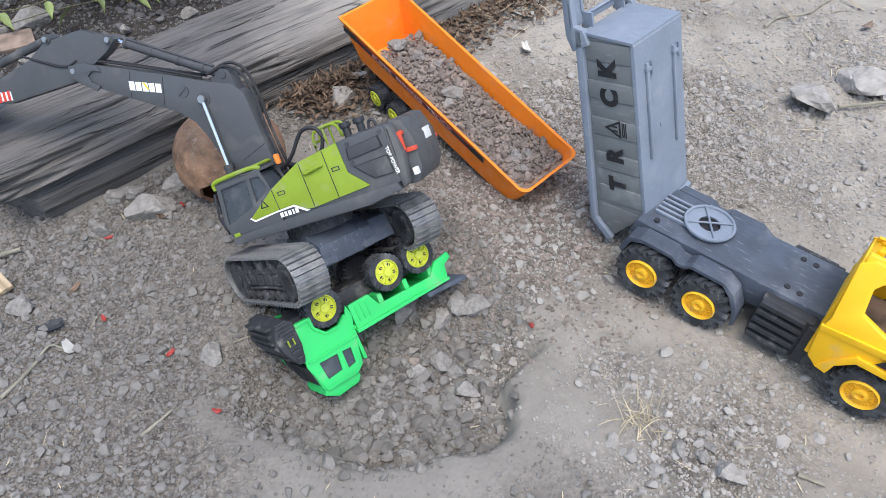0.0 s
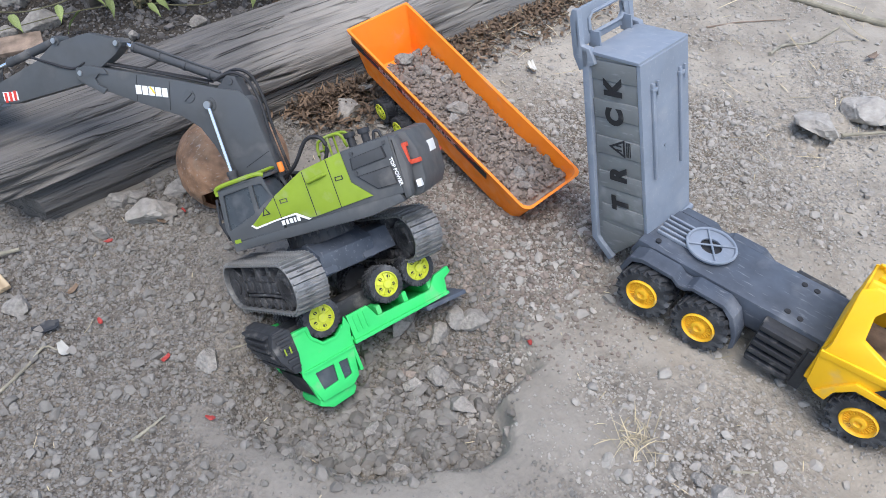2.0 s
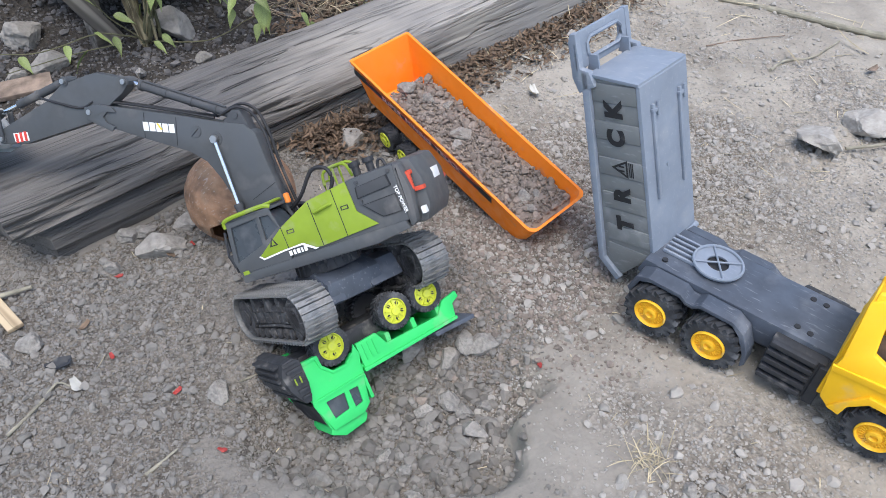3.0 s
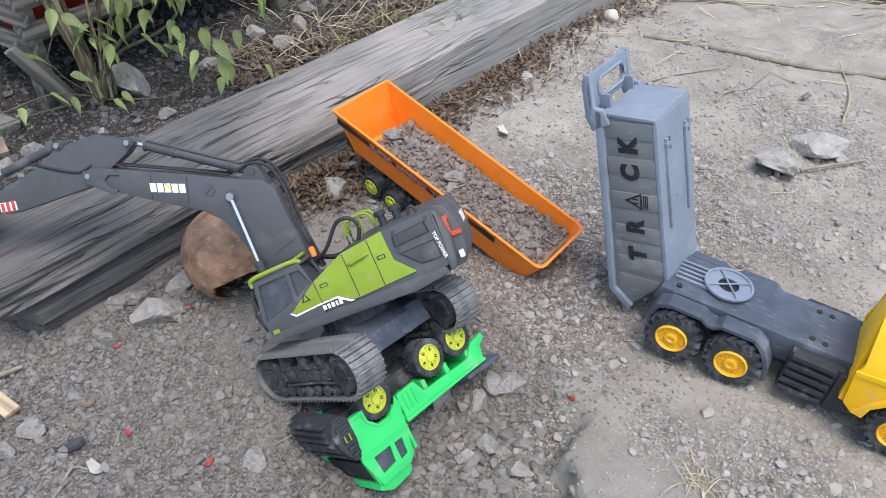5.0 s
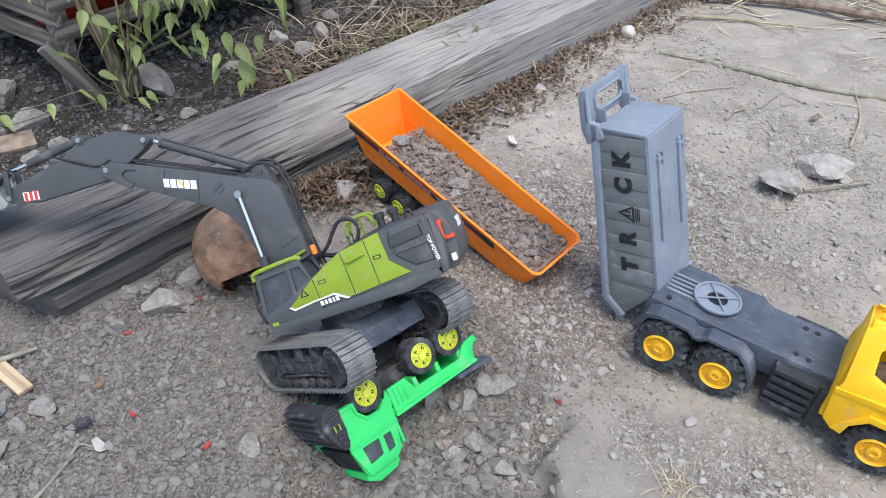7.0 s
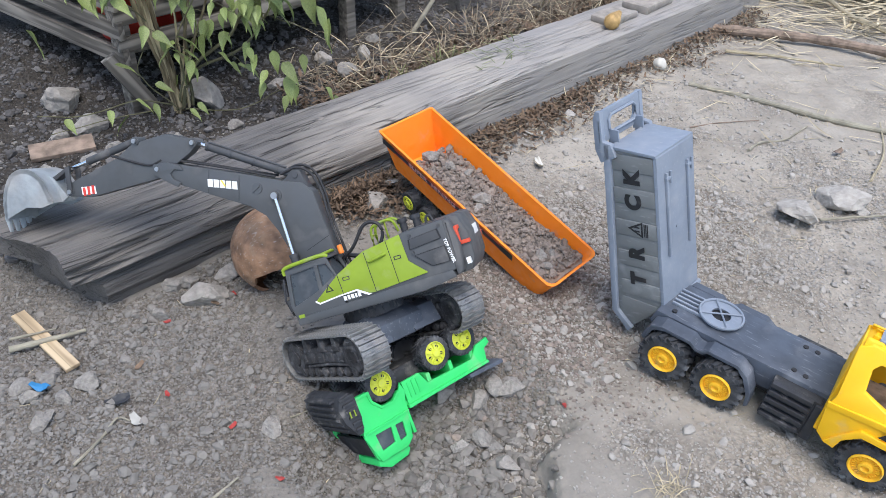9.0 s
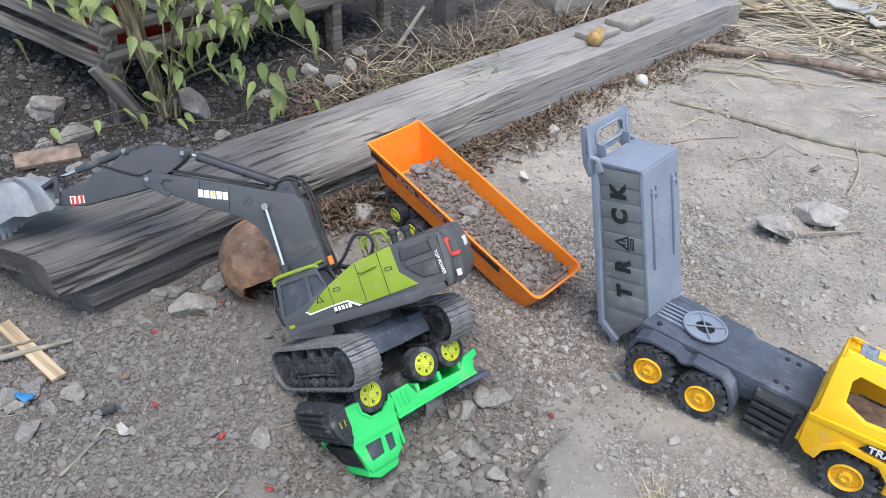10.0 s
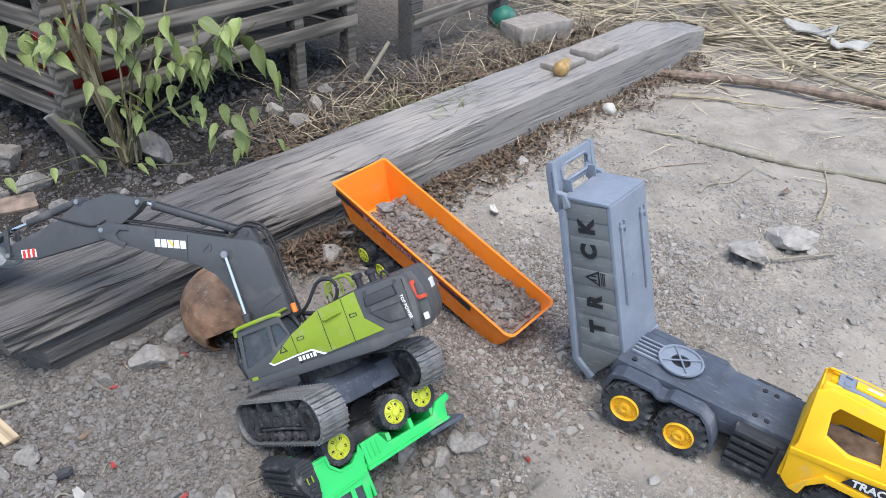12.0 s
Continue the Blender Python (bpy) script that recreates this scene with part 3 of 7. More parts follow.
def ground_height(x, y):
    d = Vector((x, y, 0)) - LOG_O
    s, w = d.dot(LX), d.dot(LY)
    n1 = noise.noise((x * 2.3, y * 2.3, 0.3))
    n2 = noise.noise((x * 9, y * 9, 3.1))
    n3 = noise.noise((x * 31, y * 31, 7.7))
    n4 = noise.noise((x * 85, y * 85, 1.7))
    rough = 0.35 + 1.25 * relief(x, y)
    h = 0.006 * n1 + 0.006 * n2 + (0.0035 * n3 + 0.0022 * n4) * rough
    # the dug hollow: cut steeply on one side, run out gently under the trucks
    wob = 0.014 * noise.noise((x * 9, y * 9, 9.0)) + 0.008 * noise.noise((x * 27, y * 27, 4.0))
    dx, dy = x - 0.13, y - 0.68
    way = math.degrees(math.atan2(dy, dx))
    reach = float(np.interp(way, RIM_WAY, RIM_REACH))
    slope = float(np.interp(way, RIM_WAY, RIM_SLOPE))
    depth = 1 - step(reach - slope, reach, math.hypot(dx, dy) + wob)
    h -= 0.05 * depth
    h += 0.006 * math.exp(-((math.hypot(dx, dy) + wob - reach - 0.03) / 0.03) ** 2) * (1 if -165 < way < -5 else 0.3)
    # crusted lumps and old wheel marks in the trodden soil
    crust = step(0.25, 0.5, x) * (1 - step(2.0, 3.0, x))
    h += crust * (0.012 * noise.noise((x * 5, y * 5, 12.0)) + 0.011 * (0.5 - abs(noise.noise((x * 11, y * 8, 6.0)))) + 0.007 * (0.5 - abs(noise.noise((x * 26, y * 22, 8.0)))))
    # ruts and a low place under the front of the yellow truck
    h -= 0.02 * step(0.45, 0.75, x) * (1 - step(0.45, 0.7, y))
    h += 0.008 * step(0.45, 0.6, x) * step(0.55, 0.7, y) * (1 - step(0.8, 1.0, y))
    # soil banked up behind the old beam
    back = step(0.16, 0.3, w) * step(-0.5, 0.1, s)
    h += back * (0.085 + 0.05 * step(0.35, 1.2, w) + 0.02 * n1 + 0.012 * n2)
    # litter and crumbs against its front
    h += 0.018 * math.exp(-((w + 0.02) / 0.05) ** 2) * step(0.2, 0.6, s)
    return h


def axis_steps(lo, hi, fine, far):
    a = list(np.arange(lo, hi, fine))
    g, p = fine, hi
    while p < far:
        a.append(p)
        g *= 1.25
        p += g
    g, p, b = fine, lo, []
    while p > -far:
        g *= 1.25
        p -= g
        b.append(p)
    return b[::-1] + a


gx, gy = axis_steps(-0.7, 1.9, 0.0065, 120), axis_steps(0.25, 2.2, 0.0065, 120)
verts = [(x, y, ground_height(x, y)) for y in gy for x in gx]
nx = len(gx)
faces = [(j * nx + i, j * nx + i + 1, (j + 1) * nx + i + 1, (j + 1) * nx + i) for j in range(len(gy) - 1) for i in range(nx - 1)]
me = bpy.data.meshes.new("ground")
me.from_pydata(verts, [], faces)
me.shade_smooth()
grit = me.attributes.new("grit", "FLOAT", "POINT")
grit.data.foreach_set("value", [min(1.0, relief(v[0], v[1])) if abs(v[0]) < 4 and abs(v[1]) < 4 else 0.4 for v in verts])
me.materials.append(SOIL)
tagged(new("ground", me), "dusty grey-brown bare soil with a dug hollow", "ground", kind="structure")


# ---- the old beam ----
def old_beam():
    round_front = [(0.012, 0.0), (0.002, 0.03), (0.006, 0.056), (0.024, 0.066), (0.008, 0.074), (-0.006, 0.088), (-0.002, 0.112), (0.018, 0.134), (0.05, 0.148), (0.1, 0.155), (0.16, 0.157), (0.215, 0.15), (0.225, 0.12), (0.225, -0.02), (0.0, -0.02)]
    square_front = [(0.0, 0.0), (0.0, 0.03), (0.0, 0.06), (0.001, 0.072), (0.0, 0.08), (0.0, 0.095), (0.0, 0.12), (0.001, 0.145), (0.012, 0.152), (0.1, 0.152), (0.16, 0.152), (0.208, 0.15), (0.216, 0.12), (0.216, -0.02), (0.0, -0.02)]

    def dense(poly, n):
        out = []
        for i in range(len(poly) - 1):
            a, b = Vector(poly[i]), Vector(poly[i + 1])
            for k in range(n):
                out.append(a.lerp(b, k / n))
        return out
    ra, sa = dense(round_front, 22), dense(square_front, 22)
    m = len(ra)
    run = [0.0]
    for i in range(1, m):
        run.append(run[-1] + (ra[i] - ra[i - 1]).length)
    ss = np.concatenate([np.arange(0.01, 1.1, 0.006), np.arange(1.1, 2.74, 0.02)])
    verts = []
    for s in ss:
        t = step(0.75, 1.05, s)
        rough = 1.0 - 0.86 * t
        for i in range(m):
            p = ra[i].lerp(sa[i], t)
            q = run[i]
            qw = q + 0.008 * noise.noise((s * 3, q * 6, 4.0))
            g = noise.noise((s * 1.7, q * 30, 2.0)) * 0.0025 + math.tanh(5 * noise.noise((s * 2.4, qw * 46, 5.0))) * 0.0022
            crack = noise.noise((s * 1.8, qw * 30, 11.0))
            open_here = step(-0.1, 0.25, noise.noise((s * 4, q * 12, 15.0)))
            g -= 0.016 * math.exp(-(crack / 0.07) ** 2) * open_here
            g *= rough
            g += 0.004 * noise.noise((s * 2.2, q * 5, 21.0))
            c = Vector((0.11, 0.06))
            d = (p - c).normalized()
            p2 = p + d * g
            lean = -0.02 * step(0.5, 0.0, s) * (p2.y / 0.15)
            # torn, stepped near end and tapering far end
            sx = s
            edge = 0.016 * noise.noise((q * 12, 1.0, 3.0)) + 0.06 * step(0.078, 0.058, p.y) - 0.02 - 0.06 * step(0.02, 0.2, p.x)
            sx = s + edge * (1 - step(0.0, 0.16, s))
            if s > 2.45:
                k = step(2.45, 2.72, s)
                p2 = Vector((p2.x * (1 - 0.35 * k) + 0.03 * k, p2.y * (1 - 0.25 * k)))
            verts.append((sx, p2.x + lean, p2.y))
    faces = [(a * m + i, a * m + (i + 1) % m, (a + 1) * m + (i + 1) % m, (a + 1) * m + i) for a in range(len(ss) - 1) for i in range(m)]
    for first, off in ((0, -0.004), ((len(ss) - 1) * m, 0.01)):
        ring = verts[first:first + m]
        verts.append((sum(v[0] for v in ring) / m + off, 0.11, 0.07))
        c = len(verts) - 1
        faces += [(first + i, first + (i + 1) % m, c) for i in range(m)]
    me = bpy.data.meshes.new("timber_beam")
    me.from_pydata(verts, [], faces)
    me.materials.append(TIMBER_DARK)
    bm = bmesh.new()
    bm.from_mesh(me)
    bmesh.ops.recalc_face_normals(bm, faces=bm.faces[:])
    for f in bm.faces:
        f.smooth = True
    for e in bm.edges:
        e.smooth = e.calc_face_angle(0.0) < 0.9
    bm.to_mesh(me)
    bm.free()
    ob = new("timber_beam", me)
    ob.matrix_basis = frame_matrix(LX, LY, Vector((0, 0, 1)), LOG_O)
    return tagged(ob, "long weathered grey timber beam, split and charred at one end, lying on soil", "timber beam")


old_beam()


# ---- wheels ----
def wheel(parent, c, r, w, rim_mat, side, style):
    """A toy wheel, its outer face at c, facing -y (side -1) or +y (side 1): tyre with lugs, rim with hub."""
    base = new("wheel")
    base.parent = parent
    base.matrix_basis = Matrix.Translation(c) @ (Matrix.Identity(4) if side < 0 else Matrix.Rotation(math.pi, 4, "Z"))
    bm = bmesh.new()
    lathe(bm, [(r * 0.54, 0.004), (r * 0.62 if style == "chunky" else r * 0.68, 0.0), (r * 0.86, 0.0005), (r * 0.93, 0.004), (r * 0.95, w * 0.3), (r * 0.95, w * 0.7), (r * 0.93, w - 0.004), (r * 0.85, w), (r * 0.4, w)], 40)
    count = 17 if style == "chunky" else 24
    for k in range(count):
        for half in (0, 1):
            a = 2 * math.pi * (k + 0.5 * half) / count
            slant = 0.5 if half else -0.5
            m = Matrix.Rotation(-a, 4, "Y") @ Matrix.Translation((r * 0.955, w * (0.27 if half == 0 else 0.73), 0)) @ Matrix.Rotation(slant, 4, "X")
            tall, broad = (0.085, 0.085) if style == "chunky" else (0.048, 0.07)
            box(bm, (-r * 0.2, -w * 0.27, -r * broad), (r * tall, w * 0.27, r * broad), 0.0, m)
            if half == 0:
                m = Matrix.Rotation(-a, 4, "Y") @ Matrix.Translation((r * 0.87, 0.002, 0))
                box(bm, (-r * 0.08, -0.0016, -r * 0.055), (r * 0.1, 0.004, r * 0.055), 0.0, m)
    part("tyre", bm, TYRE, base, "dusty black tyre with chunky tread")
    bm = bmesh.new()
    if style == "chunky":
        lathe(bm, [(r * 0.68, 0.006), (r * 0.68, -0.0015), (r * 0.63, -0.003), (r * 0.58, 0.0), (r * 0.55, 0.003), (r * 0.30, 0.002), (r * 0.27, -0.002), (r * 0.16, -0.003), (r * 0.12, 0.0015), (0.001, 0.001)], 40)
        for k in range(24):
            m = Matrix.Rotation(2 * math.pi * k / 24, 4, "Y")
            box(bm, (r * 0.34, 0.0004, -r * 0.022), (r * 0.52, 0.004, r * 0.022), 0.0, m)
        bmesh.ops.scale(bm, vec=(0.88, 1, 0.88), verts=bm.verts[:])
    else:
        lathe(bm, [(r * 0.68, 0.008), (r * 0.68, -0.001), (r * 0.63, -0.002), (r * 0.58, 0.002), (r * 0.24, -0.001), (r * 0.22, -0.004), (0.001, -0.004)], 32)
        for k in range(10):
            m = Matrix.Rotation(2 * math.pi * (k + 0.5) / 10, 4, "Y")
            box(bm, (r * 0.24, -0.0022, -r * 0.018), (r * 0.56, 0.003, r * 0.018), 0.0, m)
    part("rim", bm, rim_mat, base, "yellow plastic rim")
    if style != "chunky":
        # solid black discs painted as the shaded inside of rim holes
        for k in range(5):
            a = 2 * math.pi * k / 5 + 0.3
            bm = bmesh.new()
            rod(bm, (math.cos(a) * r * 0.42, -0.0012, math.sin(a) * r * 0.42), (math.cos(a) * r * 0.42, 0.004, math.sin(a) * r * 0.42), r * 0.085, seg=12)
            part("hub_hole", bm, BLACK_PRINT, base)
    return base


# ---- yellow and grey dump truck with its box thrown up ----
TRUCK_M = frame_matrix((0.5499, -0.8308, -0.0867), (0.8339, 0.5519, 0.0), (0.0478, -0.0723, 0.9962), (0.557, 0.667, 0.059))


def dump_truck():
    t = thing("toy_dump_truck", TRUCK_M, "yellow and grey plastic toy dump truck, its box tipped up", "toy truck")
    for x in (0.0, 0.095, 0.335):
        wheel(t, (x, 0.0, 0.0), 0.0425, 0.042, RIM_YELLOW, -1, "chunky")
        wheel(t, (x, 0.172, 0.0), 0.0425, 0.042, RIM_YELLOW, 1, "chunky")
    bm = bmesh.new()
    prism(bm, [(-0.052, 0.03), (-0.045, 0.056), (0.255, 0.0585), (0.26, 0.02), (0.15, 0.01), (-0.03, 0.012)], 0.043, 0.149, 0.0025)
    part("chassis_deck", bm, DECK_GREY, t, "scratched slate-grey chassis deck")
    bm = bmesh.new()
    box(bm, (-0.03, 0.07, -0.02), (0.40, 0.13, 0.012), 0.004)
    part("frame_beam", bm, BLACK, t)
    for x in (0.0, 0.095, 0.335):
        bm = bmesh.new()
        rod(bm, (x, 0.02, 0), (x, 0.155, 0), 0.006)
        part("axle", bm, BLACK, t)
    for y0, y1 in ((0.012, 0.041), (0.151, 0.17)):
        bm = bmesh.new()
        out = [(-0.05, 0.018), (-0.04, 0.047), (-0.022, 0.055), (0.03, 0.055), (0.041, 0.047), (0.052, 0.047), (0.062, 0.055), (0.112, 0.055), (0.132, 0.042), (0.147, 0.012), (0.15, -0.012)]
        inn = [(x + (0.006 if x < 0 else -0.006 if x > 0.12 else 0), z - 0.007) for x, z in out]
        prism(bm, out + inn[::-1], y0, y1, 0.0015)
        for v in bm.verts:
            v.co.z -= 0.002 * ((0.041 - v.co.y) / 0.037 if y0 < 0.1 else (v.co.y - 0.151) / 0.019)
        part("fender", bm, DECK_GREY, t, smooth=12)
        bm = bmesh.new()
        yo = y0 + 0.006 if y0 < 0.1 else y1 - 0.006
        yi = 0.05 if y0 < 0.1 else 0.15
        lo, hi = min(yo, yi), max(yo, yi)
        box(bm, (0.166, lo + 0.008, -0.028), (0.243, hi, 0.05), 0.003)
        sb = part("side_box", bm, BLACK, t, "black ribbed side box")
        for k in range(5):
            bm = bmesh.new()
            z = -0.024 + k * 0.0165
            face = lo if y0 < 0.1 else hi - 0.008
            box(bm, (0.168, face, z), (0.232, face + 0.0095, z + 0.0085), 0.0015)
            part("louvre", bm, BLACK, sb)
        bm = bmesh.new()
        box(bm, (0.236, lo + 0.004, -0.03), (0.252, hi, 0.046), 0.003)
        part("end_plate", bm, BLACK, sb)
    # no holes are cut: black discs give their shaded inside as colour
    for x, y in ((0.186, 0.062), (0.205, 0.06), (0.186, 0.13), (0.205, 0.13), (-0.02, 0.06)):
        bm = bmesh.new()
        rod(bm, (x, y, 0.055), (x, y, 0.0595), 0.0045, seg=14)
        part("deck_hole", bm, BLACK_PRINT, t)
    # turntable ring with cross bars and ladder-like rails
    bm = bmesh.new()
    ring = [(0.047 + 0.037 * math.cos(a), 0.1 + 0.037 * math.sin(a)) for a in (2 * math.pi * k / 40 for k in range(40))]
    hole = [(0.047 + 0.0165 * math.cos(a), 0.1 + 0.0165 * math.sin(a)) for a in (2 * math.pi * k / 24 for k in range(24))]
    prism(bm, ring, 0.0605, 0.0645, 0.0008, holes=[hole], axis="z")
    tube(bm, [(x, y, 0.066) for x, y in ring + ring[:1]], 0.0024, 6)
    for a in (0.6, 2.17):
        d = Vector((math.cos(a), math.sin(a), 0)) * 0.036
        rod(bm, Vector((0.047, 0.1, 0.0665)) - d, Vector((0.047, 0.1, 0.0665)) + d, 0.0016, seg=6)
    for y in (0.078, 0.089, 0.1, 0.111, 0.122):
        box(bm, (-0.032, y - 0.0018, 0.057), (0.02 if abs(y - 0.1) < 0.018 else 0.03, y + 0.0018, 0.062), 0.0008)
    part("turntable_ring", bm, BOX_GREY, t, "pale blue-grey ring with cross bars")
    # black disc in the ring's middle, its depth shade painted as colour
    bm = bmesh.new()
    rod(bm, (0.047, 0.1, 0.0555), (0.047, 0.1, 0.0598), 0.016, seg=24)
    part("ring_well", bm, BLACK_PRINT, t)
    # cab shell, drawn in towards its roof
    def draw_in(bm):
        for v in bm.verts:
            k = max(0.0, (v.co.z - 0.1) / 0.113)
            near, far = 0.046 * k, 0.15 - 0.052 * k
            v.co.y = near + v.co.y / 0.2 * (far - near)
            v.co.z -= 0.034 * k

    bm = bmesh.new()
    outer = [(0.253, 0.02), (0.247, 0.075), (0.252, 0.1), (0.246, 0.2), (0.262, 0.213), (0.355, 0.207), (0.385, 0.12), (0.43, 0.105), (0.437, 0.01), (0.385, 0.005), (0.383, 0.03), (0.362, 0.052), (0.308, 0.052), (0.288, 0.03), (0.284, 0.008), (0.27, 0.005)]
    win = [(0.276, 0.172), (0.282, 0.128), (0.318, 0.112), (0.36, 0.118), (0.345, 0.183), (0.283, 0.186)]
    for y0, y1 in ((0.0, 0.012), (0.188, 0.2)):
        prism(bm, outer, y0, y1, 0.0025, holes=[win])
    lip = [(0.266, 0.012), (0.284, 0.04), (0.303, 0.064), (0.367, 0.064), (0.388, 0.04), (0.388, 0.006), (0.383, 0.03), (0.362, 0.052), (0.308, 0.052), (0.288, 0.03), (0.284, 0.008)]
    prism(bm, lip, -0.006, 0.002, 0.0015)
    prism(bm, [(0.248, 0.075), (0.246, 0.085), (0.41, 0.1), (0.41, 0.088)], -0.003, 0.003, 0.001)
    box(bm, (0.247, 0.011, 0.015), (0.255, 0.189, 0.2), 0.002)
    prism(bm, [(0.247, 0.196), (0.26, 0.2135), (0.3, 0.2165), (0.356, 0.2085), (0.356, 0.201), (0.3, 0.207), (0.26, 0.204)], 0.004, 0.196, 0.002)
    prism(bm, [(0.385, 0.122), (0.432, 0.106), (0.438, 0.01), (0.43, 0.01), (0.424, 0.1), (0.382, 0.114)], 0.011, 0.189, 0.002)
    for y in (0.022, 0.178):
        box(bm, (0.25, y - 0.012, 0.203), (0.275, y + 0.012, 0.219), 0.004)
    for y in (0.06, 0.14):
        rod(bm, (0.262, y, 0.212), (0.262, y, 0.2215), 0.006, seg=12, bev=0.001)
    draw_in(bm)
    cab = part("cab", bm, YELLOW, t, "glossy yellow plastic cab")
    bm = bmesh.new()
    prism(bm, [(0.266, 0.2165), (0.35, 0.2125), (0.35, 0.217), (0.266, 0.2215)], 0.035, 0.165, 0.0012)
    draw_in(bm)
    part("roof_panel", bm, BOX_GREY, cab, "blue-grey roof panel")
    bm = bmesh.new()
    prism(bm, [(0.29, 0.2205), (0.345, 0.2175), (0.345, 0.221), (0.29, 0.2245)], 0.06, 0.14, 0.0012)
    draw_in(bm)
    part("roof_hatch", bm, YELLOW, cab)
    bm = bmesh.new()
    prism(bm, [(0.305, 0.2238), (0.326, 0.2228), (0.326, 0.2238), (0.305, 0.2248)], 0.088, 0.112, 0.0)
    draw_in(bm)
    part("roof_badge", bm, WHITE, cab)
    bm = bmesh.new()
    box(bm, (0.274, 0.04, 0.205), (0.284, 0.07, 0.226), 0.002)
    box(bm, (0.274, 0.13, 0.205), (0.284, 0.16, 0.226), 0.002)
    draw_in(bm)
    part("roof_lamp", bm, BOX_GREY, cab)
    bm = bmesh.new()
    box(bm, (0.26, 0.014, 0.03), (0.42, 0.186, 0.05), 0.003)
    box(bm, (0.258, 0.014, 0.05), (0.262, 0.186, 0.19), 0.001)
    for k in range(6):
        rod(bm, (0.2625, 0.03 + k * 0.006, 0.06), (0.2625, 0.03 + k * 0.006, 0.18), 0.0015, seg=6)
    draw_in(bm)
    part("cab_interior", bm, STEM_BROWN, cab, "dusty brown inside of cab")
    # dark sticker with part of a word on the door
    bm = bmesh.new()
    prism(bm, [(0.325, 0.068), (0.335, 0.083), (0.4, 0.094), (0.405, 0.075), (0.39, 0.068)], -0.0035, -0.0031)
    part("door_sticker", bm, BLACK_PRINT, cab, "black sticker with white letters")
    lettering("sticker_word", "TRACK", 0.018, WHITE, cab, Matrix.Translation((0.366, -0.0038, 0.078)) @ Matrix.Rotation(radians(90), 4, "X") @ Matrix.Rotation(radians(6), 4, "Z"), bold=0.0006)
    # dump box: local frame, u along its length (up), w from floor to open side
    hinge = Vector((-0.04, 0.0, 0.047))
    U, W = Vector((-0.33, 0, 0.944)), Vector((-0.944, 0, -0.33))
    bx = new("dump_box")
    bx.parent = t
    pivot = Matrix.Translation(hinge + Vector((0, 0.063, 0)))
    bx.matrix_basis = pivot @ Matrix.Rotation(radians(-8), 4, U) @ pivot.inverted() @ frame_matrix(W, Vector((0, -1, 0)), U, hinge)
    flip = Matrix.Diagonal((1, -1, 1, 1))

    def bpart(name, bm, mat, label=""):
        bm.transform(flip)
        return part(name, bm, mat, bx, label)

    y0, y1 = 0.063, 0.176
    side = [(0.0, 0.0), (0.0, 0.283), (0.084, 0.29), (0.093, -0.035), (0.068, -0.058)]
    for n, (ya, yb) in enumerate(((y0 + 0.002, y0 + 0.006), (y1 - 0.006, y1 - 0.002))):
        bm = bmesh.new()
        prism(bm, side, ya, yb, 0.001)
        bpart("side_wall", bm, SIDE_GREY, "silver-grey ribbed side wall")
        yo, yp = (y0 - 0.0005, y0 + 0.004) if n == 0 else (y1 - 0.004, y1 + 0.0005)
        for k in range(9):
            z = 0.012 + k * 0.0299
            dip = 0.0 if k % 2 == 0 else 0.0018
            bm = bmesh.new()
            box(bm, (0.004, yo + (dip if n == 0 else 0), z), (0.083, yp - (0 if n == 0 else dip), z + 0.0288), 0.002)
            bpart("side_rib", bm, SIDE_GREY)
        bm = bmesh.new()
        prism(bm, [(0.003, -0.002), (0.084, 0.004), (0.088, -0.032), (0.068, -0.05)], yo + 0.0012, yp, 0.001)
        bpart("tail_plate", bm, SIDE_GREY)
    bm = bmesh.new()
    prism(bm, [(0.0, 0.0), (-0.0025, 0.004), (-0.0025, 0.281), (0.0, 0.285), (0.004, 0.285), (0.004, 0.0)], y0, y1, 0.001)
    bpart("floor_panel", bm, BOX_GREY, "smooth blue-grey underside of box")
    for y in (y0 + 0.024, y1 - 0.024):
        bm = bmesh.new()
        box(bm, (-0.0075, y - 0.003, 0.095), (-0.002, y + 0.003, 0.248), 0.002)
        box(bm, (-0.008, y - 0.004, 0.235), (-0.002, y + 0.012, 0.241), 0.001)
        rod(bm, (-0.007, y + 0.009, 0.228), (-0.007, y + 0.009, 0.249), 0.0022, seg=8)
        bpart("floor_runner", bm, BOX_GREY)
    bm = bmesh.new()
    rod(bm, (-0.004, 0.115, 0.14), (-0.001, 0.115, 0.14), 0.003, seg=12)
    bpart("floor_knob", bm, BOX_GREY)
    bm = bmesh.new()
    prism(bm, [(-0.0015, 0.281), (0.084, 0.288), (0.084, 0.293), (-0.0015, 0.286)], y0 - 0.0015, y1 + 0.0015, 0.001)
    bpart("front_wall", bm, BOX_GREY, "blue-grey end wall")
    bm = bmesh.new()
    for ya, yb in ((y0 - 0.006, y0 + 0.004), (y1 - 0.004, y1 + 0.006)):
        prism(bm, [(0.08, 0.296), (0.093, 0.298), (0.104, -0.03), (0.074, -0.066), (0.064, -0.058), (0.093, -0.026)], ya, yb, 0.002)
        prism(bm, [(0.07, 0.275), (0.1, 0.262), (0.109, 0.285), (0.109, 0.338), (0.104, 0.351), (0.094, 0.351), (0.093, 0.3), (0.078, 0.297)], ya, yb, 0.002)
    frame_out = [(y0 - 0.006, 0.296), (y0 - 0.006, 0.337), (y0 + 0.006, 0.351), (y1 - 0.006, 0.351), (y1 + 0.006, 0.337), (y1 + 0.006, 0.296)]
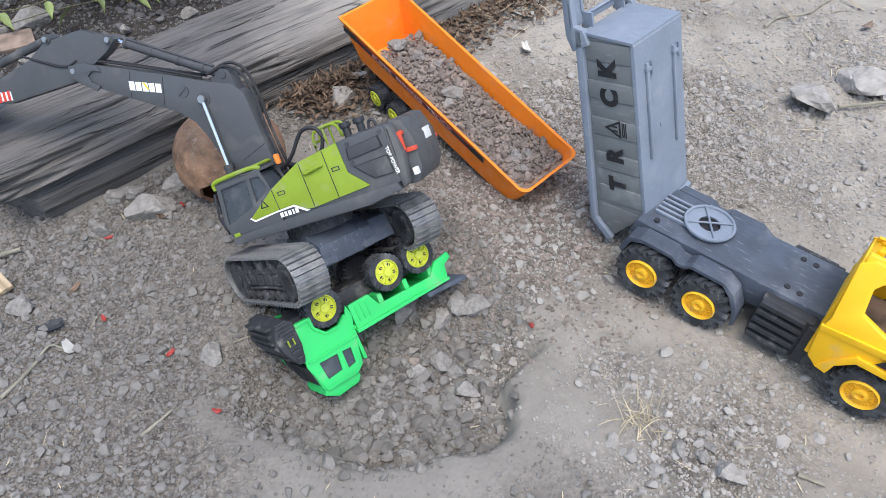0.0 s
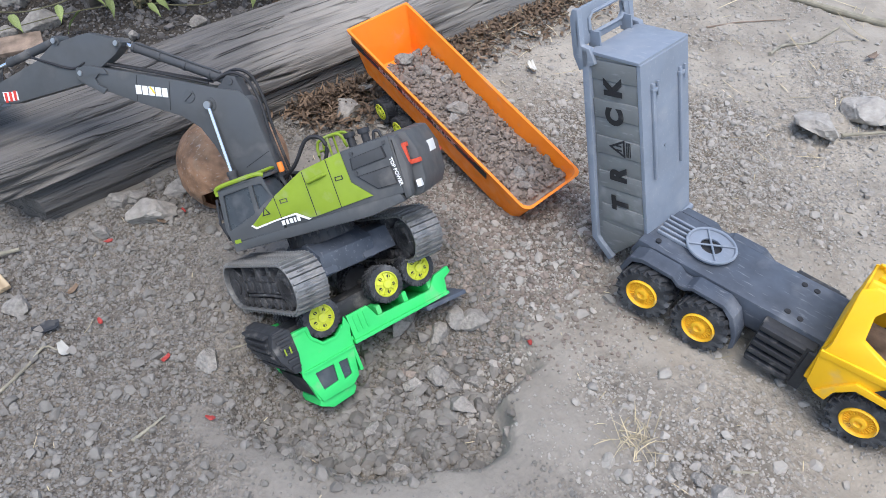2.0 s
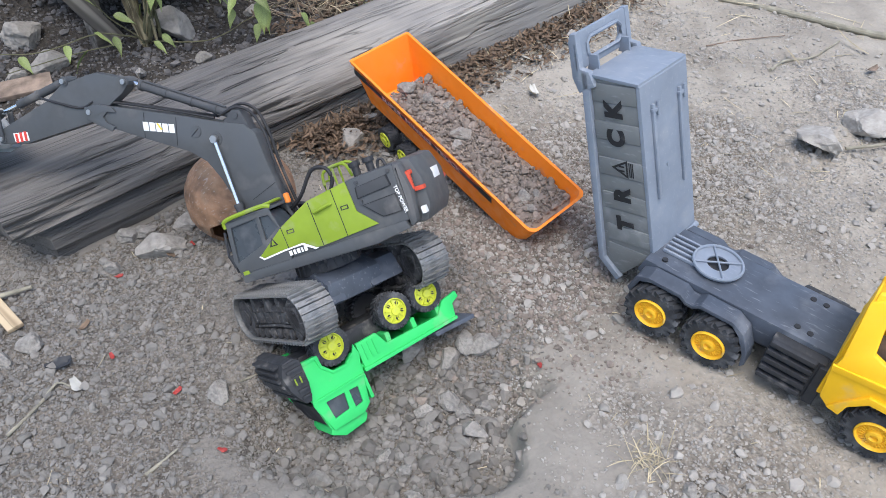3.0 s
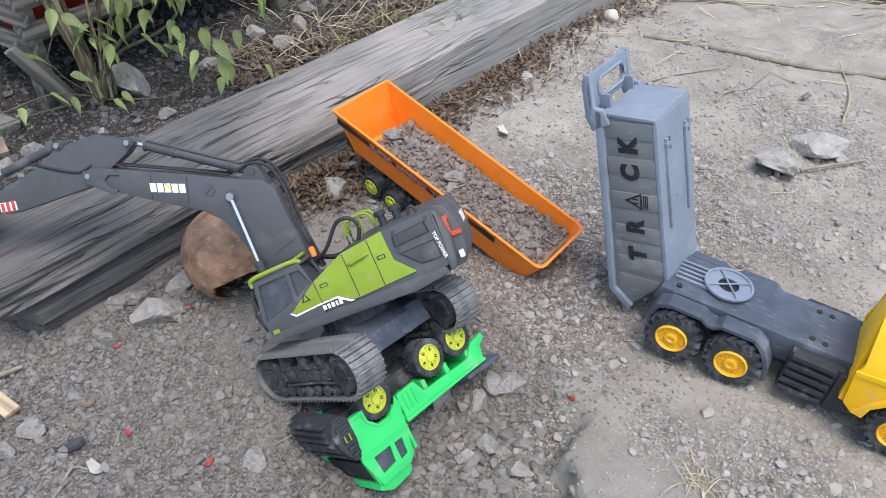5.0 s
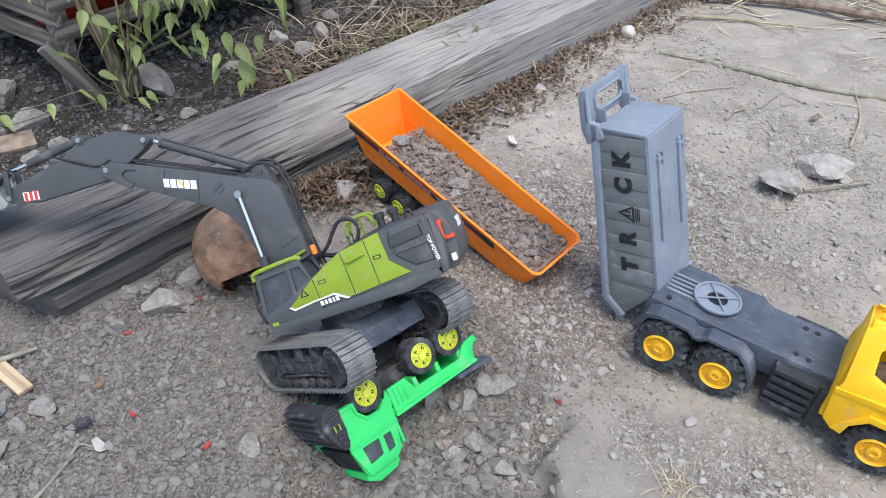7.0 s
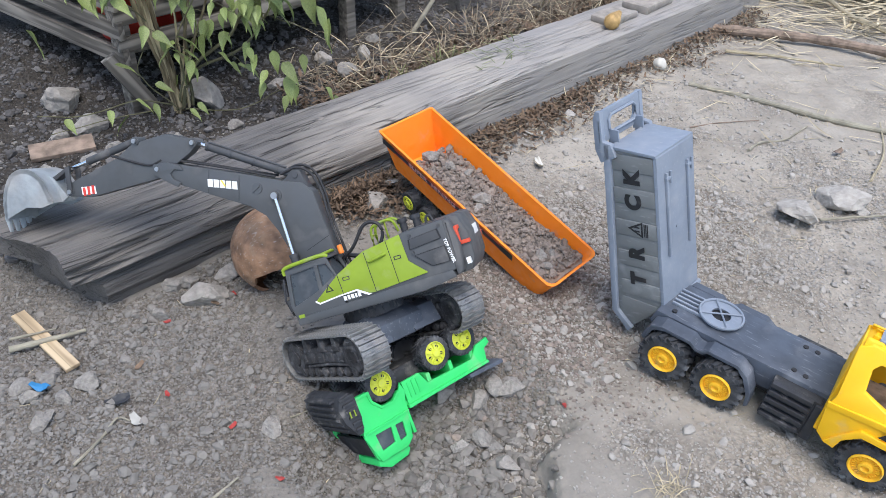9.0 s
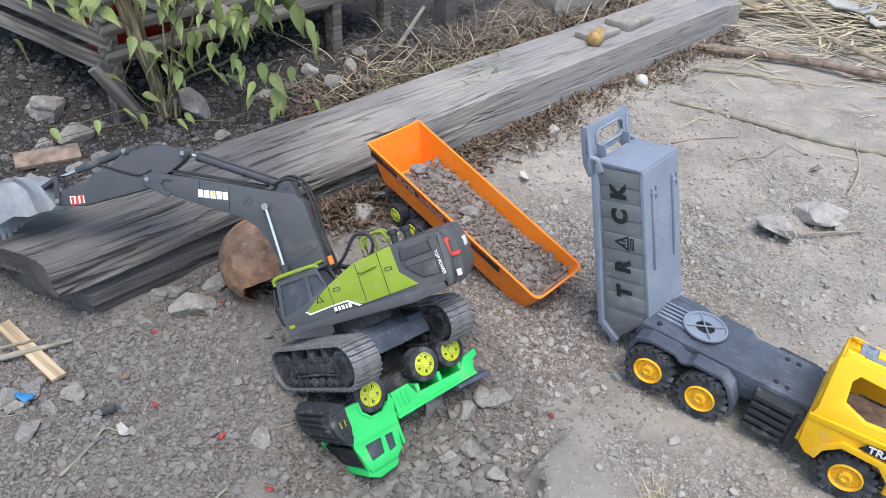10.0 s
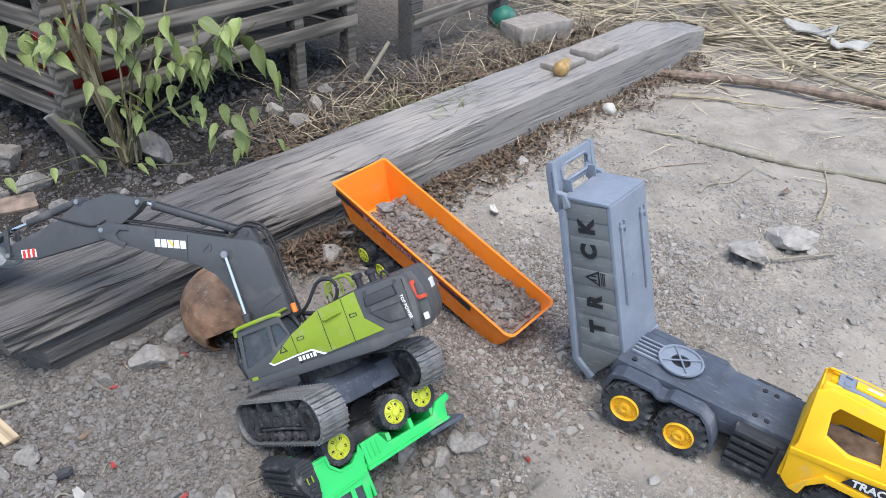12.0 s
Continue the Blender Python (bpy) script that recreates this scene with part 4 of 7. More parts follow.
    opening = [(y0 + 0.018, 0.315), (y0 + 0.018, 0.331), (y0 + 0.025, 0.338), (y1 - 0.025, 0.338), (y1 - 0.018, 0.331), (y1 - 0.018, 0.315), (y1 - 0.025, 0.308), (y0 + 0.025, 0.308)]
    turn = Matrix(((0, 1, 0, 0), (1, 0, 0, 0), (0, 0, 1, 0), (0, 0, 0, 1)))
    prism(bm, frame_out, 0.095, 0.101, 0.0015, m=turn, holes=[opening])
    tube(bm, [turn @ Vector((a, 0.094, b)) for a, b in opening + opening[:1]], 0.003, 6)
    for y in (y0 + 0.02, y1 - 0.02):
        box(bm, (0.078, y - 0.0015, 0.29), (0.098, y + 0.0015, 0.313), 0.0)
    bpart("rim_and_guard", bm, BOX_GREY, "blue-grey rim and cab guard with slot")
    bm = bmesh.new()
    rod(bm, (0.0, y0 - 0.01, -0.004), (0.0, y1 + 0.008, -0.004), 0.0055, seg=16, bev=0.001)
    bpart("hinge_bar", bm, BOX_GREY)
    # letters run up the box, their tops towards its open side
    for ch, z in (("T", 0.049), ("R", 0.1), ("C", 0.197), ("K", 0.241)):
        m = Matrix(((0, 1, 0, 0.044), (0, 0, 1, 0.001 - y0), (1, 0, 0, z), (0, 0, 0, 1)))
        lettering("letter", ch, 0.039, BLACK_PRINT, bx, m @ Matrix.Diagonal((0.95, 1.0, 1, 1)), "black stencil letter", bold=0.0024)
    bm = bmesh.new()
    tri = [(0.03, 0.133), (0.03, 0.163), (0.059, 0.148)]
    tin = [(0.033, 0.138), (0.033, 0.158), (0.052, 0.148)]
    prism(bm, tri, y0 - 0.0014, y0 - 0.001, holes=[tin])
    box(bm, (0.036, y0 - 0.0014, 0.143), (0.046, y0 - 0.001, 0.1455))
    box(bm, (0.036, y0 - 0.0014, 0.15), (0.046, y0 - 0.001, 0.1525))
    for k in range(3):
        box(bm, (0.02 + 0.003 * k, y0 - 0.0014, 0.136), (0.0215 + 0.003 * k, y0 - 0.001, 0.16))
    bpart("warning_triangle", bm, BLACK_PRINT, "black warning triangle print")
    return t


dump_truck()


# ---- orange tipping bed on its dark chassis ----
BED_X, BED_Y = Vector((0.3729, -0.897, -0.2375)), Vector((0.926, 0.345, 0.152))
BED_Z = BED_X.cross(BED_Y).normalized()
BED_M = frame_matrix(BED_X, BED_Z.cross(BED_X), BED_Z, (0.264, 1.382, 0.186))


def orange_truck():
    t = thing("toy_mining_truck", BED_M, "orange toy mining truck loaded with soil, leaning on the beam", "toy truck")
    L, Wd, D, th = 0.535, 0.128, 0.075, 0.003

    def ring(inset_z, grow):
        k = -inset_z / D
        x0, x1, ya, yb = 0.0 + 0.05 * k + grow, L - 0.03 * k - grow, 0.0 + 0.006 * k + grow, Wd - 0.012 * k - grow
        r = 0.016
        pts = []
        for cx, cy, a0 in ((x1 - r, yb - r, 0), (x0 + r, yb - r, 90), (x0 + r, ya + r, 180), (x1 - r, ya + r, 270)):
            rr = r if cx > 0.3 else 0.004
            cx2 = cx + (r - rr) * (1 if cx > 0.3 else -1)
            cy2 = cy + (r - rr) * (1 if cy > 0.06 else -1)
            for s in range(5):
                a = radians(a0 + 22.5 * s)
                pts.append((cx2 + rr * math.cos(a), cy2 + rr * math.sin(a)))
        return pts

    def lift(x, y):
        far = 1 - step(0.3, 0.36, x) if y > Wd / 2 else 0.0
        return 0.007 * step(0.03, 0.12, y) + 0.004 * far + 0.012 * (1 - step(0.0, 0.07, x)) * (1 if y > Wd / 2 else 0.35)

    bm = bmesh.new()
    levels = [(-D, 0.0), (-0.03, 0.0), (-0.006, 0.0), (-0.005, -0.002), (0.0, -0.002), (0.0, th), (-0.03, th), (-D + th, th)]
    rings = []
    for z, g in levels:
        rings.append([bm.verts.new((x + 0.024 * (y / Wd) * (1 - step(0.0, 0.12, x)), y, z + lift(x, y) * (1 + z / D))) for x, y in ring(z, g)])
    n = len(rings[0])
    for a, b in zip(rings, rings[1:]):
        for k in range(n):
            bm.faces.new((a[k], a[(k + 1) % n], b[(k + 1) % n], b[k]))
    bm.faces.new(rings[0])
    bm.faces.new(rings[-1])
    part("bed", bm, ORANGE, t, "glossy orange plastic tipping bed")
    # printed band along the long side
    tilt = math.atan2(0.006, D)
    sm = Matrix.Translation((0.0, -0.0004, -0.0145)) @ Matrix.Rotation(radians(90) + tilt, 4, "X")
    bm = bmesh.new()
    prism(bm, [(0.012, -0.0085), (0.43, -0.0085), (0.43, 0.0075), (0.012, 0.0075)], -0.0002, 0.0003, axis="z")
    band = part("side_band", bm, BLACK_PRINT, t, "black printed band with red-edged white words", m=sm)
    lettering("band_words", "SUPER  MINING  TRUCK", 0.0165, PALE_RED, band, Matrix.Translation((0.225, -0.0005, 0.0006)) @ Matrix.Diagonal((1.35, 1, 1, 1)), bold=0.0003)
    bm = bmesh.new()
    for a, b in ((0.055, 0.13), (0.16, 0.275), (0.295, 0.395)):
        box(bm, (a, -0.0082, 0.0002), (b, -0.0062, 0.0006))
        box(bm, (a, 0.0052, 0.0002), (b, 0.0072, 0.0006))
    part("band_line", bm, RED, band)
    bm = bmesh.new()
    box(bm, (0.015, 0.02, -0.098), (0.33, 0.108, -0.077), 0.004)
    box(bm, (0.04, 0.035, -0.125), (0.36, 0.093, -0.097), 0.004)
    part("chassis", bm, BLACK, t, "black plastic chassis")
    for x in (0.122, 0.181):
        bm = bmesh.new()
        rod(bm, (x, 0.0, -0.118), (x, 0.13, -0.118), 0.004)
        part("axle", bm, BLACK, t)
    for x in (0.122, 0.181):
        wheel(t, (x, -0.012, -0.118), 0.0255, 0.026, RIM_LIME, -1, "spoked")
        wheel(t, (x, 0.14, -0.118), 0.0255, 0.026, RIM_LIME, 1, "spoked")
    return t


orange_truck()


# ---- excavator, nose down across the green truck ----
EXC_X, EXC_Y, EXC_Z = Vector((-0.8554, 0.3393, -0.391)), Vector((-0.4967, -0.7485, 0.4394)), Vector((-0.1437, 0.5701, 0.8096))
EXC_O = Vector((0.1205, 0.8305, 0.0605))
SWING = radians(-38)


def excavator():
    base = frame_matrix(EXC_X, EXC_Y, EXC_Z, EXC_O)
    t = thing("toy_excavator", base, "dark grey and lime toy excavator tilted over an overturned truck", "toy excavator")
    SM, HM = Matrix.Rotation(SWING, 4, "Z"), Matrix.Translation((0, 0, 0.0987))

    def about(x, z, degrees):
        return Matrix.Translation((x, 0, z)) @ Matrix.Rotation(radians(-degrees), 4, "Y") @ Matrix.Translation((-x, 0, -z))

    # the boom is lifted about its foot, the stick drawn in about the fork's pin
    LIFT, DRAW = about(0.06, 0.05, 15.5), about(0.355, 0.248, -10)
    BOOM_M, STICK_M = HM @ LIFT, HM @ LIFT @ DRAW

    def group(name, m):
        ob = new(name)
        ob.parent, ob.matrix_basis, ob.empty_display_size = t, m, 0.01
        return ob

    under = group("undercarriage", SM)
    La, H, tw, W = 0.26, 0.0724, 0.05, 0.251
    r = H / 2

    def path(d):
        """Place and turn on the belt's middle line at length d."""
        flat, arc = La - H, math.pi * r
        d %= 2 * (flat + arc)
        if d < flat:
            return (flat / 2 - d, H), 0.0
        d -= flat
        if d < arc:
            a = d / r
            return (-flat / 2 - r * math.sin(a), r + r * math.cos(a)), a
        d -= arc
        if d < flat:
            return (-flat / 2 + d, 0.0), math.pi
        a = (d - flat) / r
        return (flat / 2 + r * math.sin(a), r - r * math.cos(a)), math.pi + a

    total = 2 * (La - H + math.pi * r)
    for sgn in (1, -1):
        yc = sgn * (W / 2 - tw / 2)
        tr = group("track", SM @ Matrix.Translation((0, yc, 0)))
        count = 62
        bm = bmesh.new()
        box(bm, (-0.0044, -tw / 2, -0.003), (0.0044, tw / 2, -0.0005))
        box(bm, (-0.0046, -tw / 2 + 0.001, -0.001), (-0.0024, tw / 2 - 0.001, 0.0034))
        box(bm, (0.0005, -tw * 0.18, -0.001), (0.0022, tw * 0.18, 0.0008))
        shoe = finish("track_shoe", bm, TRACK_METAL, 20)
        for k in range(count):
            (x, z), a = path(total * k / count)
            ob = new("track_shoe", shoe)
            ob.parent, ob.matrix_basis = tr, Matrix.Translation((x, 0, z)) @ Matrix.Rotation(-a, 4, "Y")
        bm = bmesh.new()
        prism(bm, [(-La / 2 + r * 1.1, 0.024), (-La / 2 + r * 1.1, 0.05), (-0.03, 0.054), (La / 2 - r * 1.5, 0.05), (La / 2 - r * 1.1, 0.036), (La / 2 - r * 1.5, 0.024)], -tw / 2 + 0.009, tw / 2 - 0.009, 0.003)
        side = tw / 2 - 0.008
        for x in (-0.075, -0.05, -0.02, 0.01, 0.04, 0.068):
            box(bm, (x - 0.008, -side - 0.002, 0.026), (x + 0.008, side + 0.002, 0.044), 0.003)
        for x in (-0.045, 0.0, 0.05):
            prism(bm, [(x - 0.009, 0.045), (x - 0.004, H - 0.004), (x + 0.004, H - 0.004), (x + 0.009, 0.045)], -side, side + 0.002, 0.001)
        for q in (side, -side):
            tube(bm, [(-0.09, q, 0.021), (-0.02, q, 0.024), (0.06, q, 0.021)], 0.0026, 6)
            box(bm, (-0.108, q - 0.006, 0.02), (-0.07, q + 0.005, 0.054), 0.005)
        part("track_frame", bm, UNDER, tr, "muddy black track frame")
        for k in range(8):
            x = -0.085 + k * 0.0235
            bm = bmesh.new()
            rod(bm, (x, -tw / 2 + 0.004, 0.011), (x, tw / 2 - 0.004, 0.011), 0.0085, seg=14, bev=0.001)
            rod(bm, (x, -tw / 2 + 0.003, 0.011), (x, tw / 2 - 0.003, 0.011), 0.003, seg=8)
            part("roller", bm, UNDER, tr)
        for x, name in ((La / 2 - r, "idler"), (-La / 2 + r, "sprocket")):
            bm = bmesh.new()
            rod(bm, (x, -tw / 2 + 0.005, r), (x, tw / 2 - 0.005, r), r * 0.78, seg=24, bev=0.002)
            rod(bm, (x, -tw / 2 + 0.003, r), (x, tw / 2 - 0.003, r), r * 0.42, seg=18, bev=0.002)
            if name == "sprocket":
                for k in range(12):
                    m = Matrix.Translation((x, 0, r)) @ Matrix.Rotation(2 * math.pi * k / 12, 4, "Y")
                    box(bm, (r * 0.5, -tw * 0.2, -0.003), (r * 0.92, tw * 0.2, 0.003), 0.0, m)
            part(name, bm, UNDER, tr)
    bm = bmesh.new()
    yi = W / 2 - tw
    prism(bm, [(-0.06, 0.022), (-0.065, 0.055), (-0.03, 0.074), (0.03, 0.074), (0.065, 0.055), (0.06, 0.022)], -yi * 0.62, yi * 0.62, 0.005)
    for sx in (1, -1):
        for sy in (1, -1):
            m = Matrix.Diagonal((1, sy, 1, 1))
            tmp = bmesh.new()
            prism(tmp, [(0.012 * sx, 0.025), (0.016 * sx, 0.066), (0.052 * sx, 0.06), (0.066 * sx, 0.025)], yi * 0.3, yi + 0.006, 0.004)
            if sy < 0:
                bmesh.ops.reverse_faces(tmp, faces=tmp.faces[:])
            merge(bm, tmp, m)
    part("cross_frame", bm, DECK_GREY, under, "dusty charcoal cross frame")
    bm = bmesh.new()
    rod(bm, (0, 0, 0.07), (0, 0, 0.1), 0.052, 0.05, seg=40, bev=0.002)
    part("slew_ring", bm, BLACK, under)
    bm = bmesh.new()
    rod(bm, (0, 0, 0.072), (0, 0, 0.097), 0.0025, seg=6)
    bolt = finish("ring_bolt", bm, BLACK)
    for k in range(24):
        a = 2 * math.pi * k / 24
        ob = new("ring_bolt", bolt)
        ob.parent, ob.matrix_basis = under, Matrix.Translation((0.05 * math.cos(a), 0.05 * math.sin(a), 0))

    # upper house
    ho = group("house", HM)
    y = 0.0775
    bm = bmesh.new()
    prism(bm, [(0.103, -0.006), (0.103, 0.008), (-0.17, 0.012), (-0.174, 0.0), (-0.12, -0.008)], -y, y, 0.003)
    prism(bm, [(0.012, 0.008), (0.012, 0.055), (-0.04, 0.08), (-0.106, 0.089), (-0.178, 0.091), (-0.176, 0.01)], -y + 0.001, y - 0.001, 0.004)
    prism(bm, [(0.1, 0.008), (0.1, 0.05), (0.02, 0.05), (0.02, 0.008)], -y + 0.001, -0.03, 0.004)
    part("deck_and_body", bm, EXC_GREY, ho, "charcoal grey body")
    bm = bmesh.new()
    sec = [(-0.174, 0.0), (-0.176, 0.094), (-0.196, 0.09), (-0.206, 0.06), (-0.205, 0.02), (-0.195, 0.0)]
    prism(bm, sec, -0.055, 0.055, 0.006)
    for s in (1, -1):
        tmp = bmesh.new()
        prism(tmp, [(-0.174, 0.0), (-0.176, 0.092), (-0.186, 0.088), (-0.192, 0.05), (-0.186, 0.004)], 0.05, y - 0.001, 0.006)
        if s < 0:
            bmesh.ops.reverse_faces(tmp, faces=tmp.faces[:])
        merge(bm, tmp, Matrix.Diagonal((1, s, 1, 1)))
    part("counterweight", bm, COUNTER_GREY, ho, "rounded charcoal counterweight")
    for s in (1, -1):
        bm = bmesh.new()
        box(bm, (-0.1935, min(0.06 * s, 0.066 * s), 0.048), (-0.186, max(0.06 * s, 0.066 * s), 0.074), 0.001)
        box(bm, (-0.195, min(0.042 * s, 0.064 * s), 0.069), (-0.188, max(0.042 * s, 0.064 * s), 0.075), 0.001)
        box(bm, (-0.2055, min(0.038 * s, 0.06 * s), 0.044), (-0.19, max(0.038 * s, 0.06 * s), 0.05), 0.001)
        part("tail_lamp", bm, TAIL_RED, ho, "faded red tail light strips")
    bm = bmesh.new()
    box(bm, (-0.2062, -0.03, 0.05), (-0.2045, 0.002, 0.066), 0.0006)
    part("rear_decal", bm, WHITE, ho)
    bm = bmesh.new()
    box(bm, (-0.199, 0.052, 0.012), (-0.1925, 0.064, 0.022), 0.0006)
    part("rear_decal", bm, WHITE, ho)
    # lime side panels, both sides
    lime = [(0.06, 0.026), (0.012, 0.057), (-0.04, 0.08), (-0.105, 0.0885), (-0.107, 0.045), (-0.132, 0.019), (-0.04, 0.013), (-0.03, 0.014), (-0.012, 0.026), (0.02, 0.0245), (0.055, 0.0215)]
    cuts = [0.012, -0.042, -0.088]
    for s in (1, -1):
        sm = Matrix.Diagonal((1, s, 1, 1))
        bm = bmesh.new()
        tmp = bmesh.new()
        prism(tmp, lime, y - 0.001, y + 0.0012, 0.0006)
        if s < 0:
            bmesh.ops.reverse_faces(tmp, faces=tmp.faces[:])
        merge(bm, tmp, sm)
        p = group("side_panel", HM)
        part("lime_sheet", bm, LIME, p, "lime green side panel")
        bm = bmesh.new()
        yy = sorted((s * (y + 0.0012), s * (y + 0.0016)))
        for xa, za, zb in ((0.012, 0.024, 0.056), (-0.042, 0.014, 0.078), (-0.082, 0.016, 0.0845)):
            prism(bm, [(xa - 0.0005, za), (xa + 0.0005, za), (xa + 0.0015, zb), (xa + 0.0005, zb)], *yy)
        for xa, za in ((-0.0, 0.044), (-0.092, 0.052)):
            prism(bm, [(xa - 0.006, za), (xa + 0.006, za), (xa + 0.006, za + 0.006), (xa - 0.006, za + 0.006)], *yy, holes=[[(xa - 0.0045, za + 0.0012), (xa + 0.0045, za + 0.0012), (xa + 0.0045, za + 0.0048), (xa - 0.0045, za + 0.0048)]])
        prism(bm, [(0.026, 0.034), (0.04, 0.034), (0.033, 0.047)], *yy, holes=[[(0.029, 0.0355), (0.037, 0.0355), (0.033, 0.044)]])
        part("panel_line", bm, BLACK_PRINT, p)
        bm = bmesh.new()
        tube(bm, [(-0.045, s * (y + 0.001), 0.062), (-0.048, s * (y + 0.005), 0.062), (-0.072, s * (y + 0.005), 0.066), (-0.075, s * (y + 0.001), 0.066)], 0.0022, 8)
        part("panel_handle", bm, LIME, p)
        bm = bmesh.new()
        edge = [(0.06, 0.026), (0.055, 0.0215), (0.02, 0.0245), (-0.012, 0.026), (-0.03, 0.014), (-0.034, 0.0125), (-0.028, 0.0115), (-0.01, 0.0232), (0.02, 0.0222), (0.056, 0.0188), (0.063, 0.0255)]
        prism(bm, edge, *yy)
        for k, (a, b) in enumerate(((0.014, 0.009), (0.007, 0.003), (0.001, -0.004), (-0.006, -0.009), (-0.011, -0.016))):
            prism(bm, [(a, 0.0135), (b, 0.0135), (b, 0.0205), (a, 0.0205)], *yy)
        part("white_stripe", bm, WHITE, p, "white stripe and logo blocks")
        # engine doors
        bm = bmesh.new()
        doors = [[(-0.114, 0.06), (-0.116, 0.076), (-0.166, 0.08), (-0.168, 0.064)], [(-0.118, 0.05), (-0.142, 0.026), (-0.172, 0.026), (-0.17, 0.052)]]
        for d in doors:
            c = Vector((sum(q[0] for q in d) / 4, sum(q[1] for q in d) / 4))
            inner = [tuple(c + (Vector(q) - c) * 0.93) for q in d]
            prism(bm, d, *sorted((s * (y - 0.001), s * (y + 0.0009))), holes=[inner])
        part("engine_door_groove", bm, BLACK_PRINT, p)
        bm = bmesh.new()
        for d in doors:
            c = Vector((sum(q[0] for q in d) / 4, sum(q[1] for q in d) / 4))
            prism(bm, [tuple(c + (Vector(q) - c) * 0.92) for q in d], *sorted((s * (y - 0.001), s * (y + 0.0014))), 0.0004)
        for xa, za in ((-0.12, 0.082), (-0.17, 0.084), (-0.118, 0.055)):
            rod(bm, (xa, s * (y - 0.001), za), (xa, s * (y + 0.0018), za), 0.0028, seg=10)
        part("engine_door", bm, EXC_DARK, p, "dark engine cover doors")
        rot = Matrix.Rotation(radians(90), 4, "X") if s < 0 else Matrix.Rotation(radians(180), 4, "Z") @ Matrix.Rotation(radians(90), 4, "X")
        lettering("power_words", "TOP POWER", 0.007, WHITE, p, Matrix.Translation((-0.1745, s * (y + 0.0002), 0.042)) @ rot @ Matrix.Rotation(radians(-84), 4, "Z"), bold=0.0002)
    # cab
    cab = group("cab", HM)
    bm = bmesh.new()
    prof = [(0.103, 0.008), (0.106, 0.03), (0.097, 0.085), (0.09, 0.09), (0.022, 0.0885), (0.014, 0.056), (0.014, 0.008)]
    w1 = [(0.1, 0.026), (0.0905, 0.078), (0.047, 0.08), (0.051, 0.041)]
    w2 = [(0.0435, 0.045), (0.0405, 0.08), (0.026, 0.079), (0.018, 0.058)]
    for ya, yb in ((y - 0.004, y), (0.018, 0.022)):
        prism(bm, prof, ya, yb, 0.0012, holes=[w1, w2])
    prism(bm, [(0.1, 0.084), (0.097, 0.09), (0.022, 0.0905), (0.02, 0.086)], 0.018, y, 0.0015)
    box(bm, (0.014, 0.02, 0.008), (0.018, y - 0.002, 0.058), 0.001)
    box(bm, (0.099, 0.02, 0.008), (0.104, y - 0.002, 0.03), 0.001)
    part("cab_shell", bm, EXC_GREY, cab)
    bm = bmesh.new()
    prism(bm, [(0.102, 0.02), (0.092, 0.083), (0.03, 0.083), (0.018, 0.055), (0.018, 0.02)], 0.0225, y - 0.0035)
    part("cab_glass", bm, GLASS, cab, "smoky dust-streaked cab windows")
    bm = bmesh.new()
    tube(bm, curve_points([(0.1, y - 0.002, 0.08), (0.096, y, 0.0905), (0.06, y + 0.001, 0.0935), (0.03, y, 0.094), (0.02, y - 0.004, 0.09)], 4), 0.0032, 8)
    tube(bm, curve_points([(0.03, y - 0.004, 0.0945), (0.026, 0.04, 0.0955), (0.03, 0.02, 0.0945)], 4), 0.0025, 8)
    part("cab_roof_rail", bm, LIME, cab, "lime green roof rail")
    bm = bmesh.new()
    prism(bm, [(0.108, 0.088), (0.112, 0.0905), (0.03, 0.0965), (0.03, 0.093)], 0.02, y - 0.008, 0.001)
    for z in (0.02, 0.045):
        box(bm, (0.105, y - 0.012, z), (0.111, y - 0.002, z + 0.02), 0.002)
    tube(bm, [(0.107, y - 0.004, 0.012), (0.112, y - 0.002, 0.04), (0.104, y - 0.002, 0.075)], 0.002, 6)
    part("roof_visor_and_mirrors", bm, BLACK, cab)
    bm = bmesh.new()
    box(bm, (0.088, y - 0.0005, 0.006), (0.098, y + 0.0006, 0.0115), 0.0)
    part("cab_decal", bm, LIME, cab)
    bm = bmesh.new()
    rod(bm, (0.012, 0.03, 0.085), (0.012, 0.03, 0.1), 0.0045, seg=12, bev=0.001)
    part("beacon", bm, ORANGE_LAMP, ho, "small orange beacon")
    # roof fittings: exhaust stubs, hand rail, hose
    for xa in (-0.095, -0.118):
        bm = bmesh.new()
        rod(bm, (xa, 0.0, 0.085), (xa, 0.0, 0.104), 0.006, seg=14)
        rod(bm, (xa, 0.0, 0.102), (xa, 0.0, 0.11), 0.009, seg=14, bev=0.001)
        part("exhaust_stub", bm, BLACK, ho)
    bm = bmesh.new()
    tube(bm, curve_points([(-0.14, 0.03, 0.088), (-0.143, 0.03, 0.1), (-0.15, 0.03, 0.1), (-0.153, 0.03, 0.088)], 4), 0.0022, 6)
    part("lifting_eye", bm, BLACK, ho)
    bm = bmesh.new()
    for ya in (-0.02, -0.045):
        tube(bm, curve_points([(-0.03, ya, 0.05), (-0.03, ya, 0.1), (-0.042, ya, 0.112), (-0.07, ya, 0.112), (-0.078, ya, 0.09)], 4), 0.0024, 8)
        rod(bm, (-0.05, ya, 0.06), (-0.05, ya, 0.112), 0.0018, seg=6)
    for z in (0.075, 0.095):
        rod(bm, (-0.03, -0.02, z), (-0.03, -0.045, z), 0.0018, seg=6)
    rod(bm, (-0.05, -0.02, 0.112), (-0.05, -0.045, 0.112), 0.0018, seg=6)
